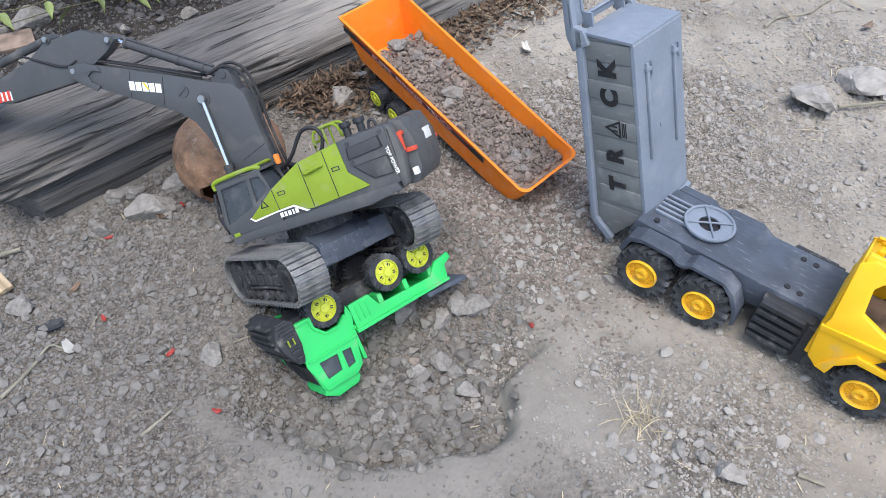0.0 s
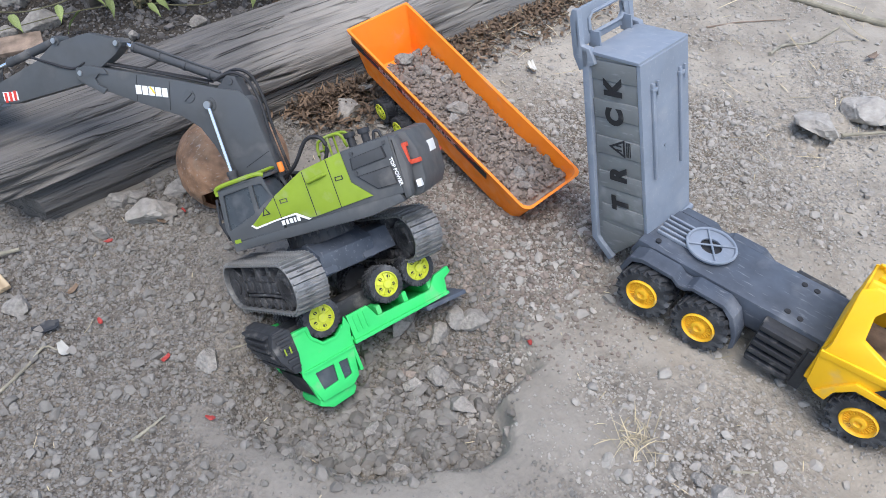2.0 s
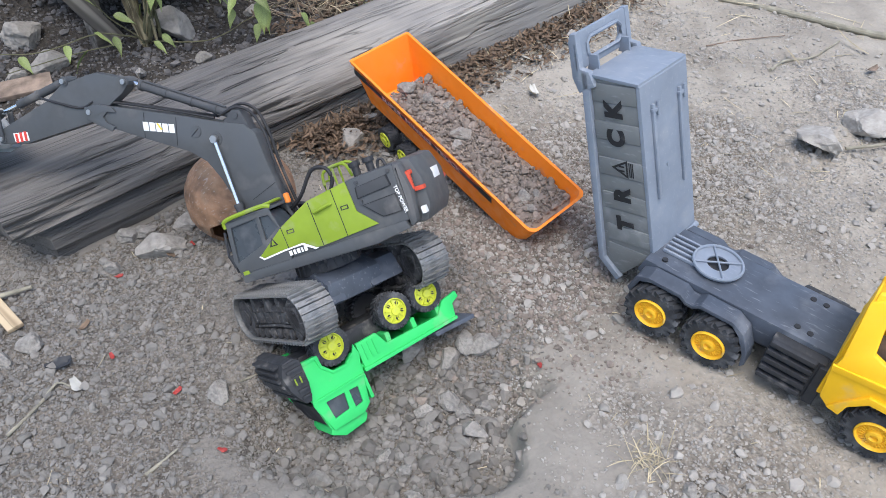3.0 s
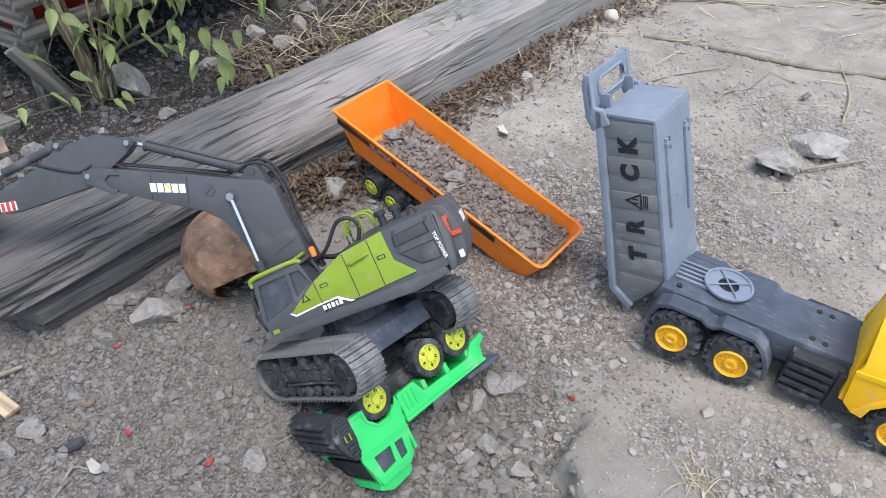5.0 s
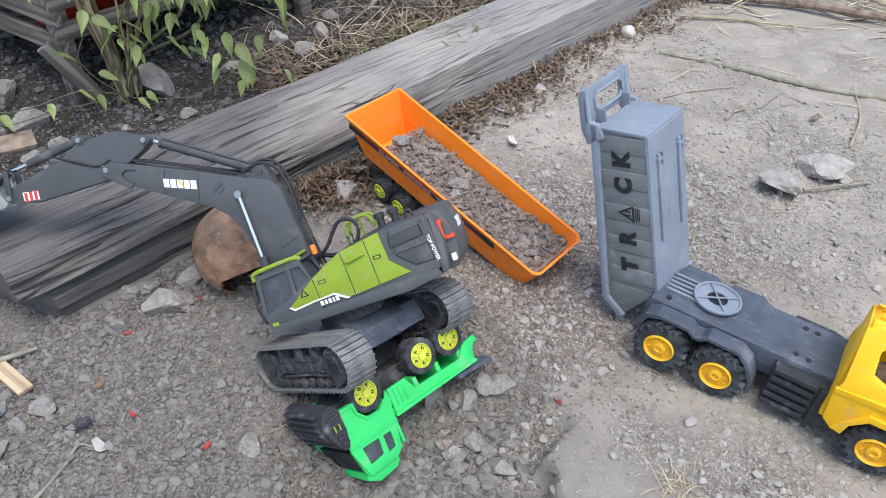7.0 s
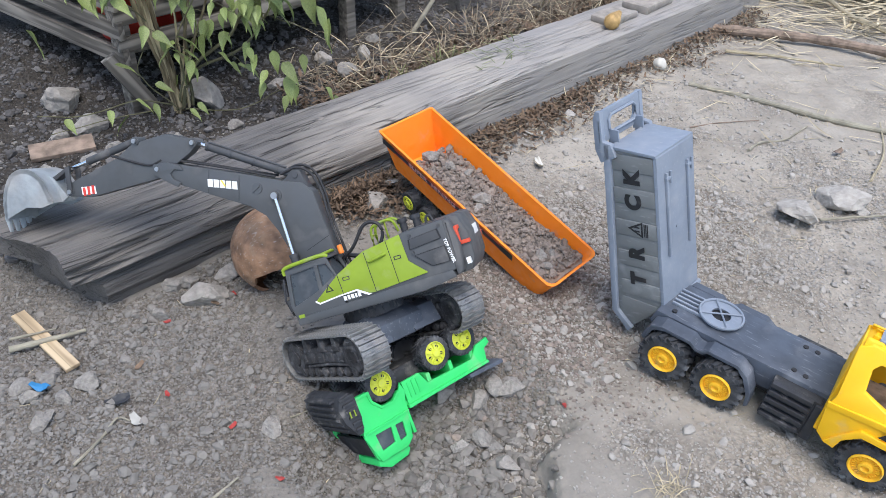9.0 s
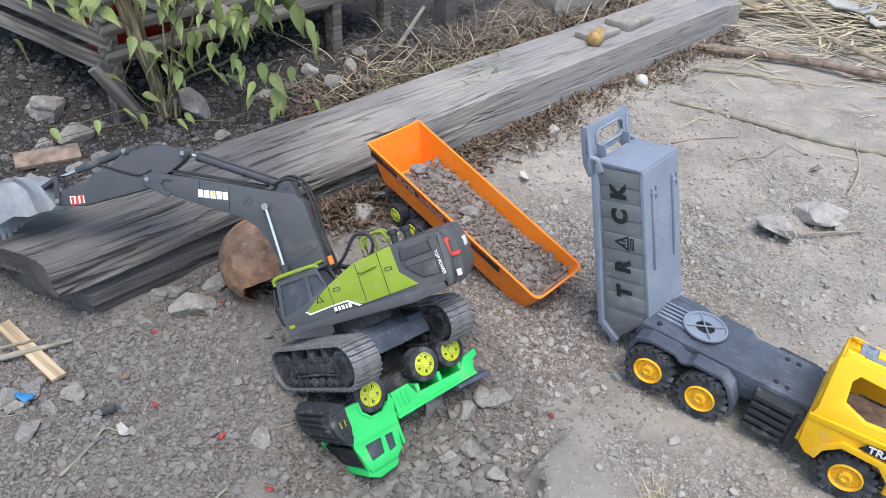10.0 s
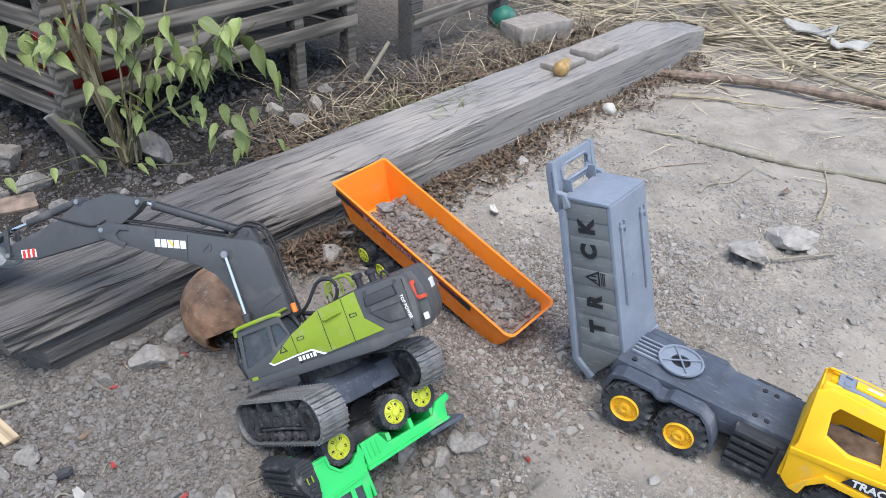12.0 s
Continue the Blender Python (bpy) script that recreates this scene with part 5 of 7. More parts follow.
    part("hand_rail", bm, LIME, ho, "lime green tube hand rail")
    bm = bmesh.new()
    tube(bm, curve_points([(0.03, 0.012, 0.07), (-0.005, 0.02, 0.088), (-0.035, 0.02, 0.118), (-0.058, 0.02, 0.115), (-0.062, 0.02, 0.095), (-0.045, 0.02, 0.07)], 6), 0.003, 8)
    tube(bm, curve_points([(0.02, -0.004, 0.08), (-0.01, 0.0, 0.07), (-0.035, 0.0, 0.075)], 6), 0.004, 8)
    part("hydraulic_hose", bm, CABLE, ho, "looped black hose")

    # arm: all in the house's x-z plane
    bw = 0.013
    bo = group("boom", BOOM_M)
    bm = bmesh.new()
    boom = [(0.045, 0.04), (0.03, 0.075), (0.038, 0.095), (0.061, 0.161), (0.073, 0.2), (0.09, 0.214), (0.123, 0.2185), (0.2, 0.234), (0.337, 0.2585), (0.352, 0.257), (0.36, 0.248), (0.352, 0.238), (0.347, 0.23), (0.246, 0.196), (0.188, 0.178), (0.16, 0.161), (0.14, 0.135), (0.116, 0.091), (0.08, 0.04)]
    prism(bm, boom, -bw, bw, 0.0018)
    part("boom_arm", bm, EXC_GREY, bo, "charcoal bent boom")
    fork = [(0.362, 0.256), (0.335, 0.259), (0.312, 0.253), (0.306, 0.2445), (0.322, 0.246), (0.33, 0.239), (0.325, 0.229), (0.311, 0.223), (0.318, 0.2155), (0.345, 0.229), (0.362, 0.239)]
    for s in (1, -1):
        bm = bmesh.new()
        prism(bm, fork, *sorted((s * bw, s * (bw + 0.003))), 0.0008)
        for px, pz, rr in ((0.139, 0.195, 0.0105), (0.172, 0.208, 0.0095)):
            rod(bm, (px, s * (bw - 0.001), pz), (px, s * (bw + 0.0014), pz), rr, seg=24, bev=0.0004)
        prism(bm, [(0.166, 0.212), (0.179, 0.201), (0.181, 0.2035), (0.168, 0.2145)], *sorted((s * (bw + 0.001), s * (bw + 0.003))))
        part("boom_fork", bm, EXC_GREY, bo)
    bm = bmesh.new()
    for s in (1, -1):
        for k in range(5):
            a = 0.262 - 0.0112 * k
            b = a - 0.0094
            za = 0.2125 + (0.25 - a) * -0.13
            prism(bm, [(a, za), (b, za - 0.001), (b, za + 0.0125), (a, za + 0.0135)], *sorted((s * (bw + 0.0002), s * (bw + 0.0006))))
    part("boom_logo_block", bm, WHITE, bo, "white logo blocks")
    bm = bmesh.new()
    for s in (1, -1):
        prism(bm, [(0.238, 0.2235), (0.231, 0.213), (0.2285, 0.214), (0.2355, 0.2245)], *sorted((s * (bw + 0.0006), s * (bw + 0.001))))
    part("logo_slash", bm, YELLOW_PRINT, bo)
    bm = bmesh.new()
    for s in (1, -1):
        for p0, p1 in (((0.207, 0.188), (0.203, 0.231)), ((0.262, 0.203), (0.258, 0.242)), ((0.09, 0.1), (0.05, 0.125))):
            d = Vector((p1[0] - p0[0], p1[1] - p0[1])).normalized() * 0.0005
            q = Vector((-d.y, d.x))
            prism(bm, [(p0[0] - q.x, p0[1] - q.y), (p0[0] + q.x, p0[1] + q.y), (p1[0] + q.x, p1[1] + q.y), (p1[0] - q.x, p1[1] - q.y)], *sorted((s * (bw + 0.0001), s * (bw + 0.0004))))
    part("weld_line", bm, BLACK_PRINT, bo)
    # boom cylinders
    for s in (1, -1):
        cy = group("boom_cylinder", HM)
        ys = s * (bw + 0.006)
        a, b = LIFT @ Vector((0.139, ys, 0.195)), Vector((0.1, ys, 0.06))
        bm = bmesh.new()
        rod(bm, a, a.lerp(b, 0.72), 0.0034, seg=14)
        part("chrome_rod", bm, CHROME, cy, "bright chrome piston rod")
        bm = bmesh.new()
        rod(bm, a.lerp(b, 0.7), b, 0.0068, seg=16, bev=0.001)
        rod(bm, a.lerp(b, 0.68), a.lerp(b, 0.73), 0.0078, seg=16, bev=0.0008)
        part("barrel", bm, EXC_DARK, cy)
        bm = bmesh.new()
        rod(bm, a - Vector((0, 0.004, 0)), a + Vector((0, 0.004, 0)), 0.006, seg=18, bev=0.0008)
        part("pin", bm, STEEL, cy)
    # stick cylinder on top of boom
    cy = group("stick_cylinder", BOOM_M)
    a, b = DRAW @ Vector((0.278, 0, 0.277)), Vector((0.103, 0, 0.226))
    bm = bmesh.new()
    rod(bm, a, a.lerp(b, 0.2), 0.0036, seg=12)
    part("chrome_rod", bm, CHROME, cy)
    bm = bmesh.new()
    rod(bm, a.lerp(b, 0.12), a.lerp(b, 0.97), 0.0072, seg=18, bev=0.001)
    for k in (0.12, 0.35, 0.58, 0.8, 0.95):
        rod(bm, a.lerp(b, k - 0.012), a.lerp(b, k + 0.012), 0.0082, seg=18)
    d = Vector((0, 0.003, 0.0085))
    rod(bm, a.lerp(b, 0.15) + d, a.lerp(b, 0.9) + d, 0.0018, seg=8)
    part("barrel", bm, EXC_DARK, cy, "dark hydraulic barrel")
    bm = bmesh.new()
    prism(bm, [(0.13, 0.215), (0.118, 0.226), (0.108, 0.237), (0.095, 0.235), (0.08, 0.205)], -bw + 0.002, bw - 0.002, 0.001)
    rod(bm, (0.103, -bw, 0.228), (0.103, bw, 0.228), 0.005, seg=14)
    part("cylinder_bracket", bm, EXC_DARK, bo)
    bm = bmesh.new()
    for ya, dz in ((0.008, 0.0), (-0.006, 0.004)):
        tube(bm, curve_points([(0.13, ya, 0.23 + dz), (0.1, ya, 0.24 + dz), (0.075, ya, 0.228 + dz), (0.058, ya, 0.195), (0.05, ya, 0.16), (0.03, ya, 0.1), (0.02, ya, 0.075)], 5), 0.0024, 8)
        tube(bm, curve_points([(0.14, ya, 0.226 + dz * 0.4), (0.22, ya, 0.243), (0.3, ya, 0.258), (0.345, ya, 0.263)], 5), 0.002, 8)
    part("boom_hose", bm, CABLE, bo, "black hoses along boom")
    # stick
    st = group("stick", STICK_M)
    bm = bmesh.new()
    stick = [(0.288, 0.262), (0.268, 0.276), (0.28, 0.286), (0.29, 0.287), (0.325, 0.303), (0.345, 0.303), (0.395, 0.3), (0.43, 0.283), (0.53, 0.262), (0.545, 0.25), (0.54, 0.238), (0.495, 0.228), (0.352, 0.232), (0.34, 0.24)]
    prism(bm, stick, -bw + 0.0022, bw - 0.0022, 0.0018)
    for px, pz in ((0.278, 0.277), (0.385, 0.304), (0.536, 0.246)):
        rod(bm, (px, -bw, pz), (px, bw, pz), 0.0075, seg=18, bev=0.0008)
    part("stick_arm", bm, EXC_GREY, st, "charcoal stick")
    for px, pz in ((0.278, 0.277), (0.385, 0.304), (0.536, 0.246), (0.355, 0.248)):
        bm = bmesh.new()
        rod(bm, (px, -bw - 0.0045, pz), (px, bw + 0.0045, pz), 0.0042, seg=14, bev=0.0006)
        part("pin", bm, STEEL, st)
    bm = bmesh.new()
    for s in (1, -1):
        prism(bm, [(0.486, 0.232), (0.514, 0.236), (0.513, 0.25), (0.485, 0.246)], *sorted((s * (bw - 0.0022), s * (bw - 0.0018))))
    part("hazard_plate", bm, WHITE, st)
    bm = bmesh.new()
    for s in (1, -1):
        for k in range(3):
            a = 0.489 + k * 0.009
            prism(bm, [(a, 0.2325), (a + 0.005, 0.2333), (a + 0.003, 0.2485), (a - 0.002, 0.2477)], *sorted((s * (bw - 0.0018), s * (bw - 0.0014))))
    part("hazard_stripe", bm, RED, st)
    bm = bmesh.new()
    tube(bm, curve_points([(0.345, 0.01, 0.262), (0.37, 0.012, 0.258), (0.41, 0.012, 0.276), (0.44, 0.008, 0.29)], 6), 0.002, 8)
    part("stick_hose", bm, CABLE, st)
    cy = group("bucket_cylinder", STICK_M)
    a, b = Vector((0.385, 0, 0.306)), Vector((0.53, 0, 0.287))
    bm = bmesh.new()
    rod(bm, a, a.lerp(b, 0.75), 0.0068, seg=16, bev=0.001)
    rod(bm, a.lerp(b, 0.42), a.lerp(b, 0.46), 0.0078, seg=16)
    part("barrel", bm, EXC_DARK, cy)
    bm = bmesh.new()
    rod(bm, a.lerp(b, 0.7), b, 0.0034, seg=12)
    part("chrome_rod", bm, CHROME, cy)
    bm = bmesh.new()
    for s in (1, -1):
        ys = sorted((s * (bw - 0.001), s * (bw + 0.0025)))
        prism(bm, [(0.524, 0.289), (0.533, 0.291), (0.54, 0.246), (0.531, 0.243)], *ys, 0.001)
    prism(bm, [(0.528, 0.292), (0.534, 0.284), (0.572, 0.268), (0.572, 0.277)], -bw + 0.003, bw - 0.003, 0.001)
    part("bucket_link", bm, EXC_DARK, st)
    # bucket
    bu = group("bucket", STICK_M)
    bm = bmesh.new()
    prof = [(0.553, 0.232), (0.566, 0.28), (0.595, 0.302), (0.628, 0.296), (0.652, 0.262), (0.66, 0.222)]
    hw = 0.04
    inner = [(0.563, 0.235), (0.573, 0.275), (0.597, 0.294), (0.624, 0.289), (0.645, 0.259), (0.654, 0.222)]
    pr = [tuple(v) for v in (curve_points([(a, 0, b) for a, b in prof], 4))]
    pin = [tuple(v) for v in (curve_points([(a, 0, b) for a, b in inner], 4))]
    prism(bm, [(a, b) for a, _, b in pr] + [(a, b) for a, _, b in pin[::-1]], -hw, hw)
    cheek = [(a, b) for a, _, b in pr] + [(0.61, 0.235), (0.58, 0.228)]
    prism(bm, cheek, hw - 0.003, hw, 0.0005)
    prism(bm, cheek, -hw, -hw + 0.003, 0.0005)
    for s in (1, -1):
        prism(bm, [(0.54, 0.238), (0.552, 0.232), (0.57, 0.255), (0.578, 0.285), (0.562, 0.278)], *sorted((s * 0.013, s * 0.017)), 0.001)
    part("bucket_shell", bm, BUCKET_MAT, bu, "mud-caked grey bucket")
    for k in range(5):
        yy = -hw + 0.008 + k * 0.016
        bm = bmesh.new()
        prism(bm, [(0.655, 0.228), (0.664, 0.228), (0.661, 0.2), (0.659, 0.2)], yy - 0.004, yy + 0.004, 0.0008)
        part("tooth", bm, BUCKET_MAT, bu)
    return t


excavator()


# ---- green truck, upside down under the excavator ----
def green_truck():
    m = frame_matrix((-0.9275, -0.3714, 0.0337), (-0.3209, 0.7485, -0.5803), (0.1905, -0.5494, -0.8135), (0.0796, 0.7318, 0.0914))
    t = thing("toy_truck", m, "bright green plastic toy truck lying overturned in the dug hollow", "toy truck")
    w = 0.115
    for x in (0.0, -0.113, -0.172):
        wheel(t, (x, 0.0, 0.0), 0.0285, 0.028, RIM_LIME, -1, "spoked")
        wheel(t, (x, w + 0.006, 0.0), 0.0285, 0.028, RIM_LIME, 1, "spoked")
    for x in (0.0, -0.113, -0.172):
        bm = bmesh.new()
        rod(bm, (x, 0.01, 0), (x, w - 0.004, 0), 0.004)
        part("axle", bm, BLACK, t)
    bm = bmesh.new()
    box(bm, (-0.2, 0.035, 0.0), (0.05, 0.08, 0.03), 0.003)
    part("axle_frame", bm, BLACK, t)
    cab = new("cab")
    cab.parent = t
    side = [(0.052, 0.002), (0.028, 0.004), (0.026, 0.02), (0.013, 0.036), (-0.01, 0.037), (-0.024, 0.027), (-0.032, 0.013), (-0.036, 0.03), (-0.03, 0.05), (-0.021, 0.103), (-0.008, 0.112), (0.044, 0.112), (0.058, 0.066), (0.054, 0.03)]
    big = [(0.039, 0.069), (0.009, 0.07), (0.0115, 0.095), (0.036, 0.097)]
    small = [(0.001, 0.071), (-0.0135, 0.072), (-0.0115, 0.096), (0.0015, 0.098)]
    bm = bmesh.new()
    for ya, yb in ((0.002, 0.006), (w - 0.006, w - 0.002)):
        prism(bm, side, ya, yb, 0.0015, holes=[big, small])
    prism(bm, [(-0.022, 0.101), (-0.01, 0.112), (-0.014, 0.118), (-0.006, 0.128), (0.03, 0.13), (0.05, 0.118), (0.046, 0.108)], 0.008, w - 0.008, 0.004)
    box(bm, (-0.032, 0.004, 0.045), (-0.026, w - 0.004, 0.1), 0.002)
    box(bm, (0.046, 0.004, 0.03), (0.054, w - 0.004, 0.064), 0.002)
    box(bm, (-0.03, 0.004, 0.058), (0.052, w - 0.004, 0.062), 0.001)
    prism(bm, [(0.056, 0.06), (0.05, 0.063), (-0.03, 0.062), (-0.03, 0.0585), (0.05, 0.059)], 0.0, 0.003, 0.0008)
    prism(bm, [(0.05, 0.001), (0.025, 0.001), (0.024, 0.018), (0.011, 0.033), (-0.01, 0.034), (-0.024, 0.023), (-0.024, 0.028), (-0.009, 0.038), (0.013, 0.037), (0.028, 0.021), (0.03, 0.006), (0.05, 0.006)], 0.0, 0.01, 0.001)
    part("cab_shell", bm, GREEN, cab, "bright green cab shell")
    bm = bmesh.new()
    prism(bm, [(0.05, 0.064), (-0.024, 0.064), (-0.018, 0.1), (0.04, 0.106)], 0.0055, w - 0.0055)
    part("side_window", bm, GLASS, cab, "dark smoked windows")
    bm = bmesh.new()
    prism(bm, [(0.0575, 0.068), (0.052, 0.068), (0.042, 0.104), (0.0475, 0.104)], 0.012, w - 0.012, 0.001)
    part("windscreen", bm, BLACK_PRINT, cab)
    for ya, yb in ((0.004, 0.012), (w - 0.012, w - 0.004)):
        bm = bmesh.new()
        prism(bm, [(0.056, 0.064), (0.05, 0.064), (0.042, 0.108), (0.048, 0.108)], ya, yb, 0.001)
        part("windscreen_pillar", bm, GREEN, cab)
    bm = bmesh.new()
    prism(bm, [(0.05, -0.006), (0.06, -0.014), (0.076, -0.012), (0.084, 0.006), (0.08, 0.03), (0.066, 0.056), (0.056, 0.056), (0.05, 0.03)], -0.002, w + 0.002, 0.004)
    for k in range(6):
        z = -0.01 + 0.0105 * k
        box(bm, (0.055, -0.0055, z), (0.078 - 0.002 * k, -0.001, z + 0.0045), 0.001)
        box(bm, (0.07, 0.012, z), (0.087 - 0.004 * max(0, k - 2), w - 0.012, z + 0.0045), 0.001)
    part("front_bumper", bm, BLACK, t, "black plastic bumper and grille")
    bm = bmesh.new()
    for k in (0, 1):
        box(bm, (0.06 + 0.008 * k, -0.0062, 0.014), (0.062 + 0.008 * k, -0.005, 0.024))
    part("bumper_mark", bm, LIME, t)
    rail = [(-0.036, 0.052), (-0.036, 0.016), (-0.072, 0.016), (-0.083, 0.038), (-0.18, 0.042), (-0.196, 0.024), (-0.224, 0.02), (-0.226, 0.03), (-0.212, 0.036), (-0.208, 0.06), (-0.036, 0.06)]
    for ya, yb in ((0.004, 0.01), (w - 0.01, w - 0.004)):
        bm = bmesh.new()
        prism(bm, rail, ya, yb, 0.001)
        for k in range(3):
            x = -0.045 - 0.009 * k
            box(bm, (x - 0.003, ya - 0.0015, 0.02), (x + 0.001, yb + 0.0015, 0.046), 0.0006)
        prism(bm, [(-0.034, 0.06), (-0.21, 0.061), (-0.21, 0.056), (-0.034, 0.054)], ya - 0.003, yb + 0.003, 0.001)
        part("side_rail", bm, GREEN, t, "green moulded side rail")
    bm = bmesh.new()
    box(bm, (-0.205, 0.008, 0.048), (-0.03, w - 0.008, 0.054), 0.001)
    for x in (-0.06, -0.09, -0.138, -0.185):
        box(bm, (x - 0.004, 0.008, 0.025), (x + 0.004, w - 0.008, 0.05), 0.001)
    part("bed_floor", bm, GREEN, t)
    bm = bmesh.new()
    prism(bm, [(-0.162, 0.062), (-0.238, 0.067), (-0.238, 0.074), (-0.162, 0.069)], 0.0, w, 0.001)
    part("tail_board", bm, DECK_GREY, t, "dusty blue-grey tail board")
    return t


green_truck()


# ---- coconut shell ----
def coconut():
    bm = bmesh.new()
    bmesh.ops.create_icosphere(bm, subdivisions=6, radius=0.093)
    d = Vector((-0.03, -0.85, -0.5)).normalized()
    kill = []
    for v in bm.verts:
        n = v.co.normalized()
        v.co = Vector((v.co.x * 1.06, v.co.y * 0.98, v.co.z * 0.98)) * (1 + 0.02 * noise.noise(n * 2.5) + 0.008 * noise.noise(n * 8))
        if n.angle(d) < 0.68 + 0.07 * noise.noise(n * 4) + 0.012 * noise.noise(n * 13):
            kill.append(v)
    bmesh.ops.delete(bm, geom=kill, context="VERTS")
    for _ in range(8):
        bmesh.ops.smooth_vert(bm, verts=[v for v in bm.verts if v.is_boundary], factor=0.5, use_axis_x=True, use_axis_y=True, use_axis_z=True)
    inner = bmesh.new()
    me = bpy.data.meshes.new("tmp")
    bm.to_mesh(me)
    inner.from_mesh(me)
    for v in inner.verts:
        v.co *= 0.93
    bmesh.ops.reverse_faces(inner, faces=inner.faces[:])
    t = thing("coconut_shell", Matrix.Translation((0.0, 1.165, 0.076)), "brown dusty coconut shell with a jagged hole, against the beam", "coconut shell")
    edge = [e for e in bm.edges if e.is_boundary]
    out = bmesh.ops.extrude_edge_only(bm, edges=edge)["geom"]
    for v in (g for g in out if isinstance(g, bmesh.types.BMVert)):
        v.co *= 0.93
    part("outer_shell", bm, SHELL, t, "scratched brown shell")
    part("inner_shell", inner, SHELL_IN, t, "fibrous dark inside")


coconut()


# ---- rocks ----
def rock_mesh(seed, flat=0.82, sub=4):
    bm = bmesh.new()
    bmesh.ops.create_icosphere(bm, subdivisions=sub, radius=1.0)
    o = Vector((seed * 3.7, seed * 1.3, seed * 7.1))
    cuts = [(Vector((random.uniform(-1, 1), random.uniform(-1, 1), random.uniform(-0.6, 1))).normalized(), random.uniform(0.45, 0.75)) for _ in range(11)]
    for v in bm.verts:
        n = v.co.normalized()
        p = n * (1 + 0.22 * noise.noise(n * 1.4 + o) + 0.09 * noise.noise(n * 4 + o))
        for c, h in cuts:
            k = p.dot(c) - h
            if k > 0:
                p -= c * k * 0.99
        p += n * (0.035 * noise.noise(n * 5 + o) + 0.03 * noise.noise(n * 16 + o))
        v.co = Vector((p.x, p.y * 0.85, p.z * flat))
    return finish("rock", bm, STONE, 9)


ROCK_MESHES = [rock_mesh(k) for k in range(7)]
PALE_ROCK = ROCK_MESHES[4].copy()
PALE_ROCK.materials[0] = PALE_STONE
ROCKS = [(0.25, 1.364, 0.078), (0.297, 1.422, 0.04), (-0.159, 1.153, 0.08), (-0.211, 1.206, 0.048), (-0.11, 1.208, 0.054), (-0.247, 1.125, 0.04),
         (1.161, 1.03, 0.105), (1.29, 1.031, 0.109), (1.318, 0.984, 0.042), (0.889, 1.648, 0.046), (-0.181, 1.206, 0.042)]
HOLLOW_ROCKS = [(0.262, 0.759, 0.042), (0.29, 0.768, 0.042), (0.318, 0.75, 0.044), (0.235, 0.676, 0.04), (0.252, 0.664, 0.033), (0.21, 0.795, 0.057), (0.194, 0.674, 0.034),
                (0.139, 0.543, 0.029), (0.257, 0.621, 0.042), (0.019, 0.606, 0.035), (0.143, 0.591, 0.028), (0.118, 0.62, 0.025), (0.083, 0.601, 0.021), (0.196, 0.647, 0.022), (0.288, 0.662, 0.026), (0.2, 0.72, 0.023)]
LOOSE_ROCKS = [(-0.091, 0.774, 0.042), (0.523, 0.356, 0.042), (0.476, 0.407, 0.024), (0.5, 0.384, 0.021), (0.518, 0.393, 0.018), (-0.432, 1.008, 0.044), (-0.459, 0.962, 0.037),
               (-0.408, 0.946, 0.032), (-0.438, 0.905, 0.042), (-0.474, 0.994, 0.039), (-0.374, 0.975, 0.043)]
BACK_ROCKS = [(-0.3, 1.68, 0.05), (-0.24, 1.62, 0.04), (-0.02, 1.7, 0.035), (-0.36, 1.63, 0.045), (0.12, 1.95, 0.05), (0.4, 2.03, 0.06), (-0.16, 1.66, 0.035), (0.46, 2.15, 0.05), (-0.074, 1.886, 0.12), (-0.358, 1.793, 0.077), (-0.415, 1.946, 0.099), (0.332, 1.94, 0.067), (0.281, 2.042, 0.052), (-0.443, 1.594, 0.048), (-0.43, 1.764, 0.046)]
for rocks, label, group in ((ROCKS, "angular dusty grey rock lying on bare soil", "rocks on the soil"), (HOLLOW_ROCKS, "rough grey stone lying in the dug hollow", "stones in the hollow"),
                            (LOOSE_ROCKS, "small rounded grey stone on gravelly soil", "loose stones"), (BACK_ROCKS, "dark grey rock on the banked soil behind the beam", "rocks behind the beam")):
    for k, (x, y, d) in enumerate(rocks):
        ob = new("rock", ROCK_MESHES[k % 7])
        ob.matrix_basis = Matrix.Translation((x, y, ground_height(x, y) + d * 0.22)) @ Matrix.Rotation(random.uniform(0, 6.28), 4, "Z") @ Matrix.Rotation(random.uniform(-0.3, 0.3), 4, "X") @ Matrix.Diagonal((d * 0.58, d * 0.56, d * (0.42 if rocks is ROCKS else 0.54), 1))
        if x > 0.8:
            ob.data = PALE_ROCK
        tagged(ob, label, "rock", group)


# ---- uncountable small stuff ----
def stuff(name, co, tri, mat, label, category, m=None, parent=None):
    me = bpy.data.meshes.new(name)
    me.from_pydata([], [], [])
    me.vertices.add(len(co))
    me.vertices.foreach_set("co", np.ascontiguousarray(co, dtype=np.float32).ravel())
    me.loops.add(len(tri) * 3)
    me.loops.foreach_set("vertex_index", np.ascontiguousarray(tri, dtype=np.int32).ravel())
    me.polygons.add(len(tri))
    me.polygons.foreach_set("loop_start", np.arange(0, len(tri) * 3, 3, dtype=np.int32))
    me.update(calc_edges=True)
    me.validate()
    me.shade_flat()
    me.materials.append(mat)
    ob = new(name, me)
    if parent:
        ob.parent = parent
    return tagged(ob, label, category, kind="stuff")


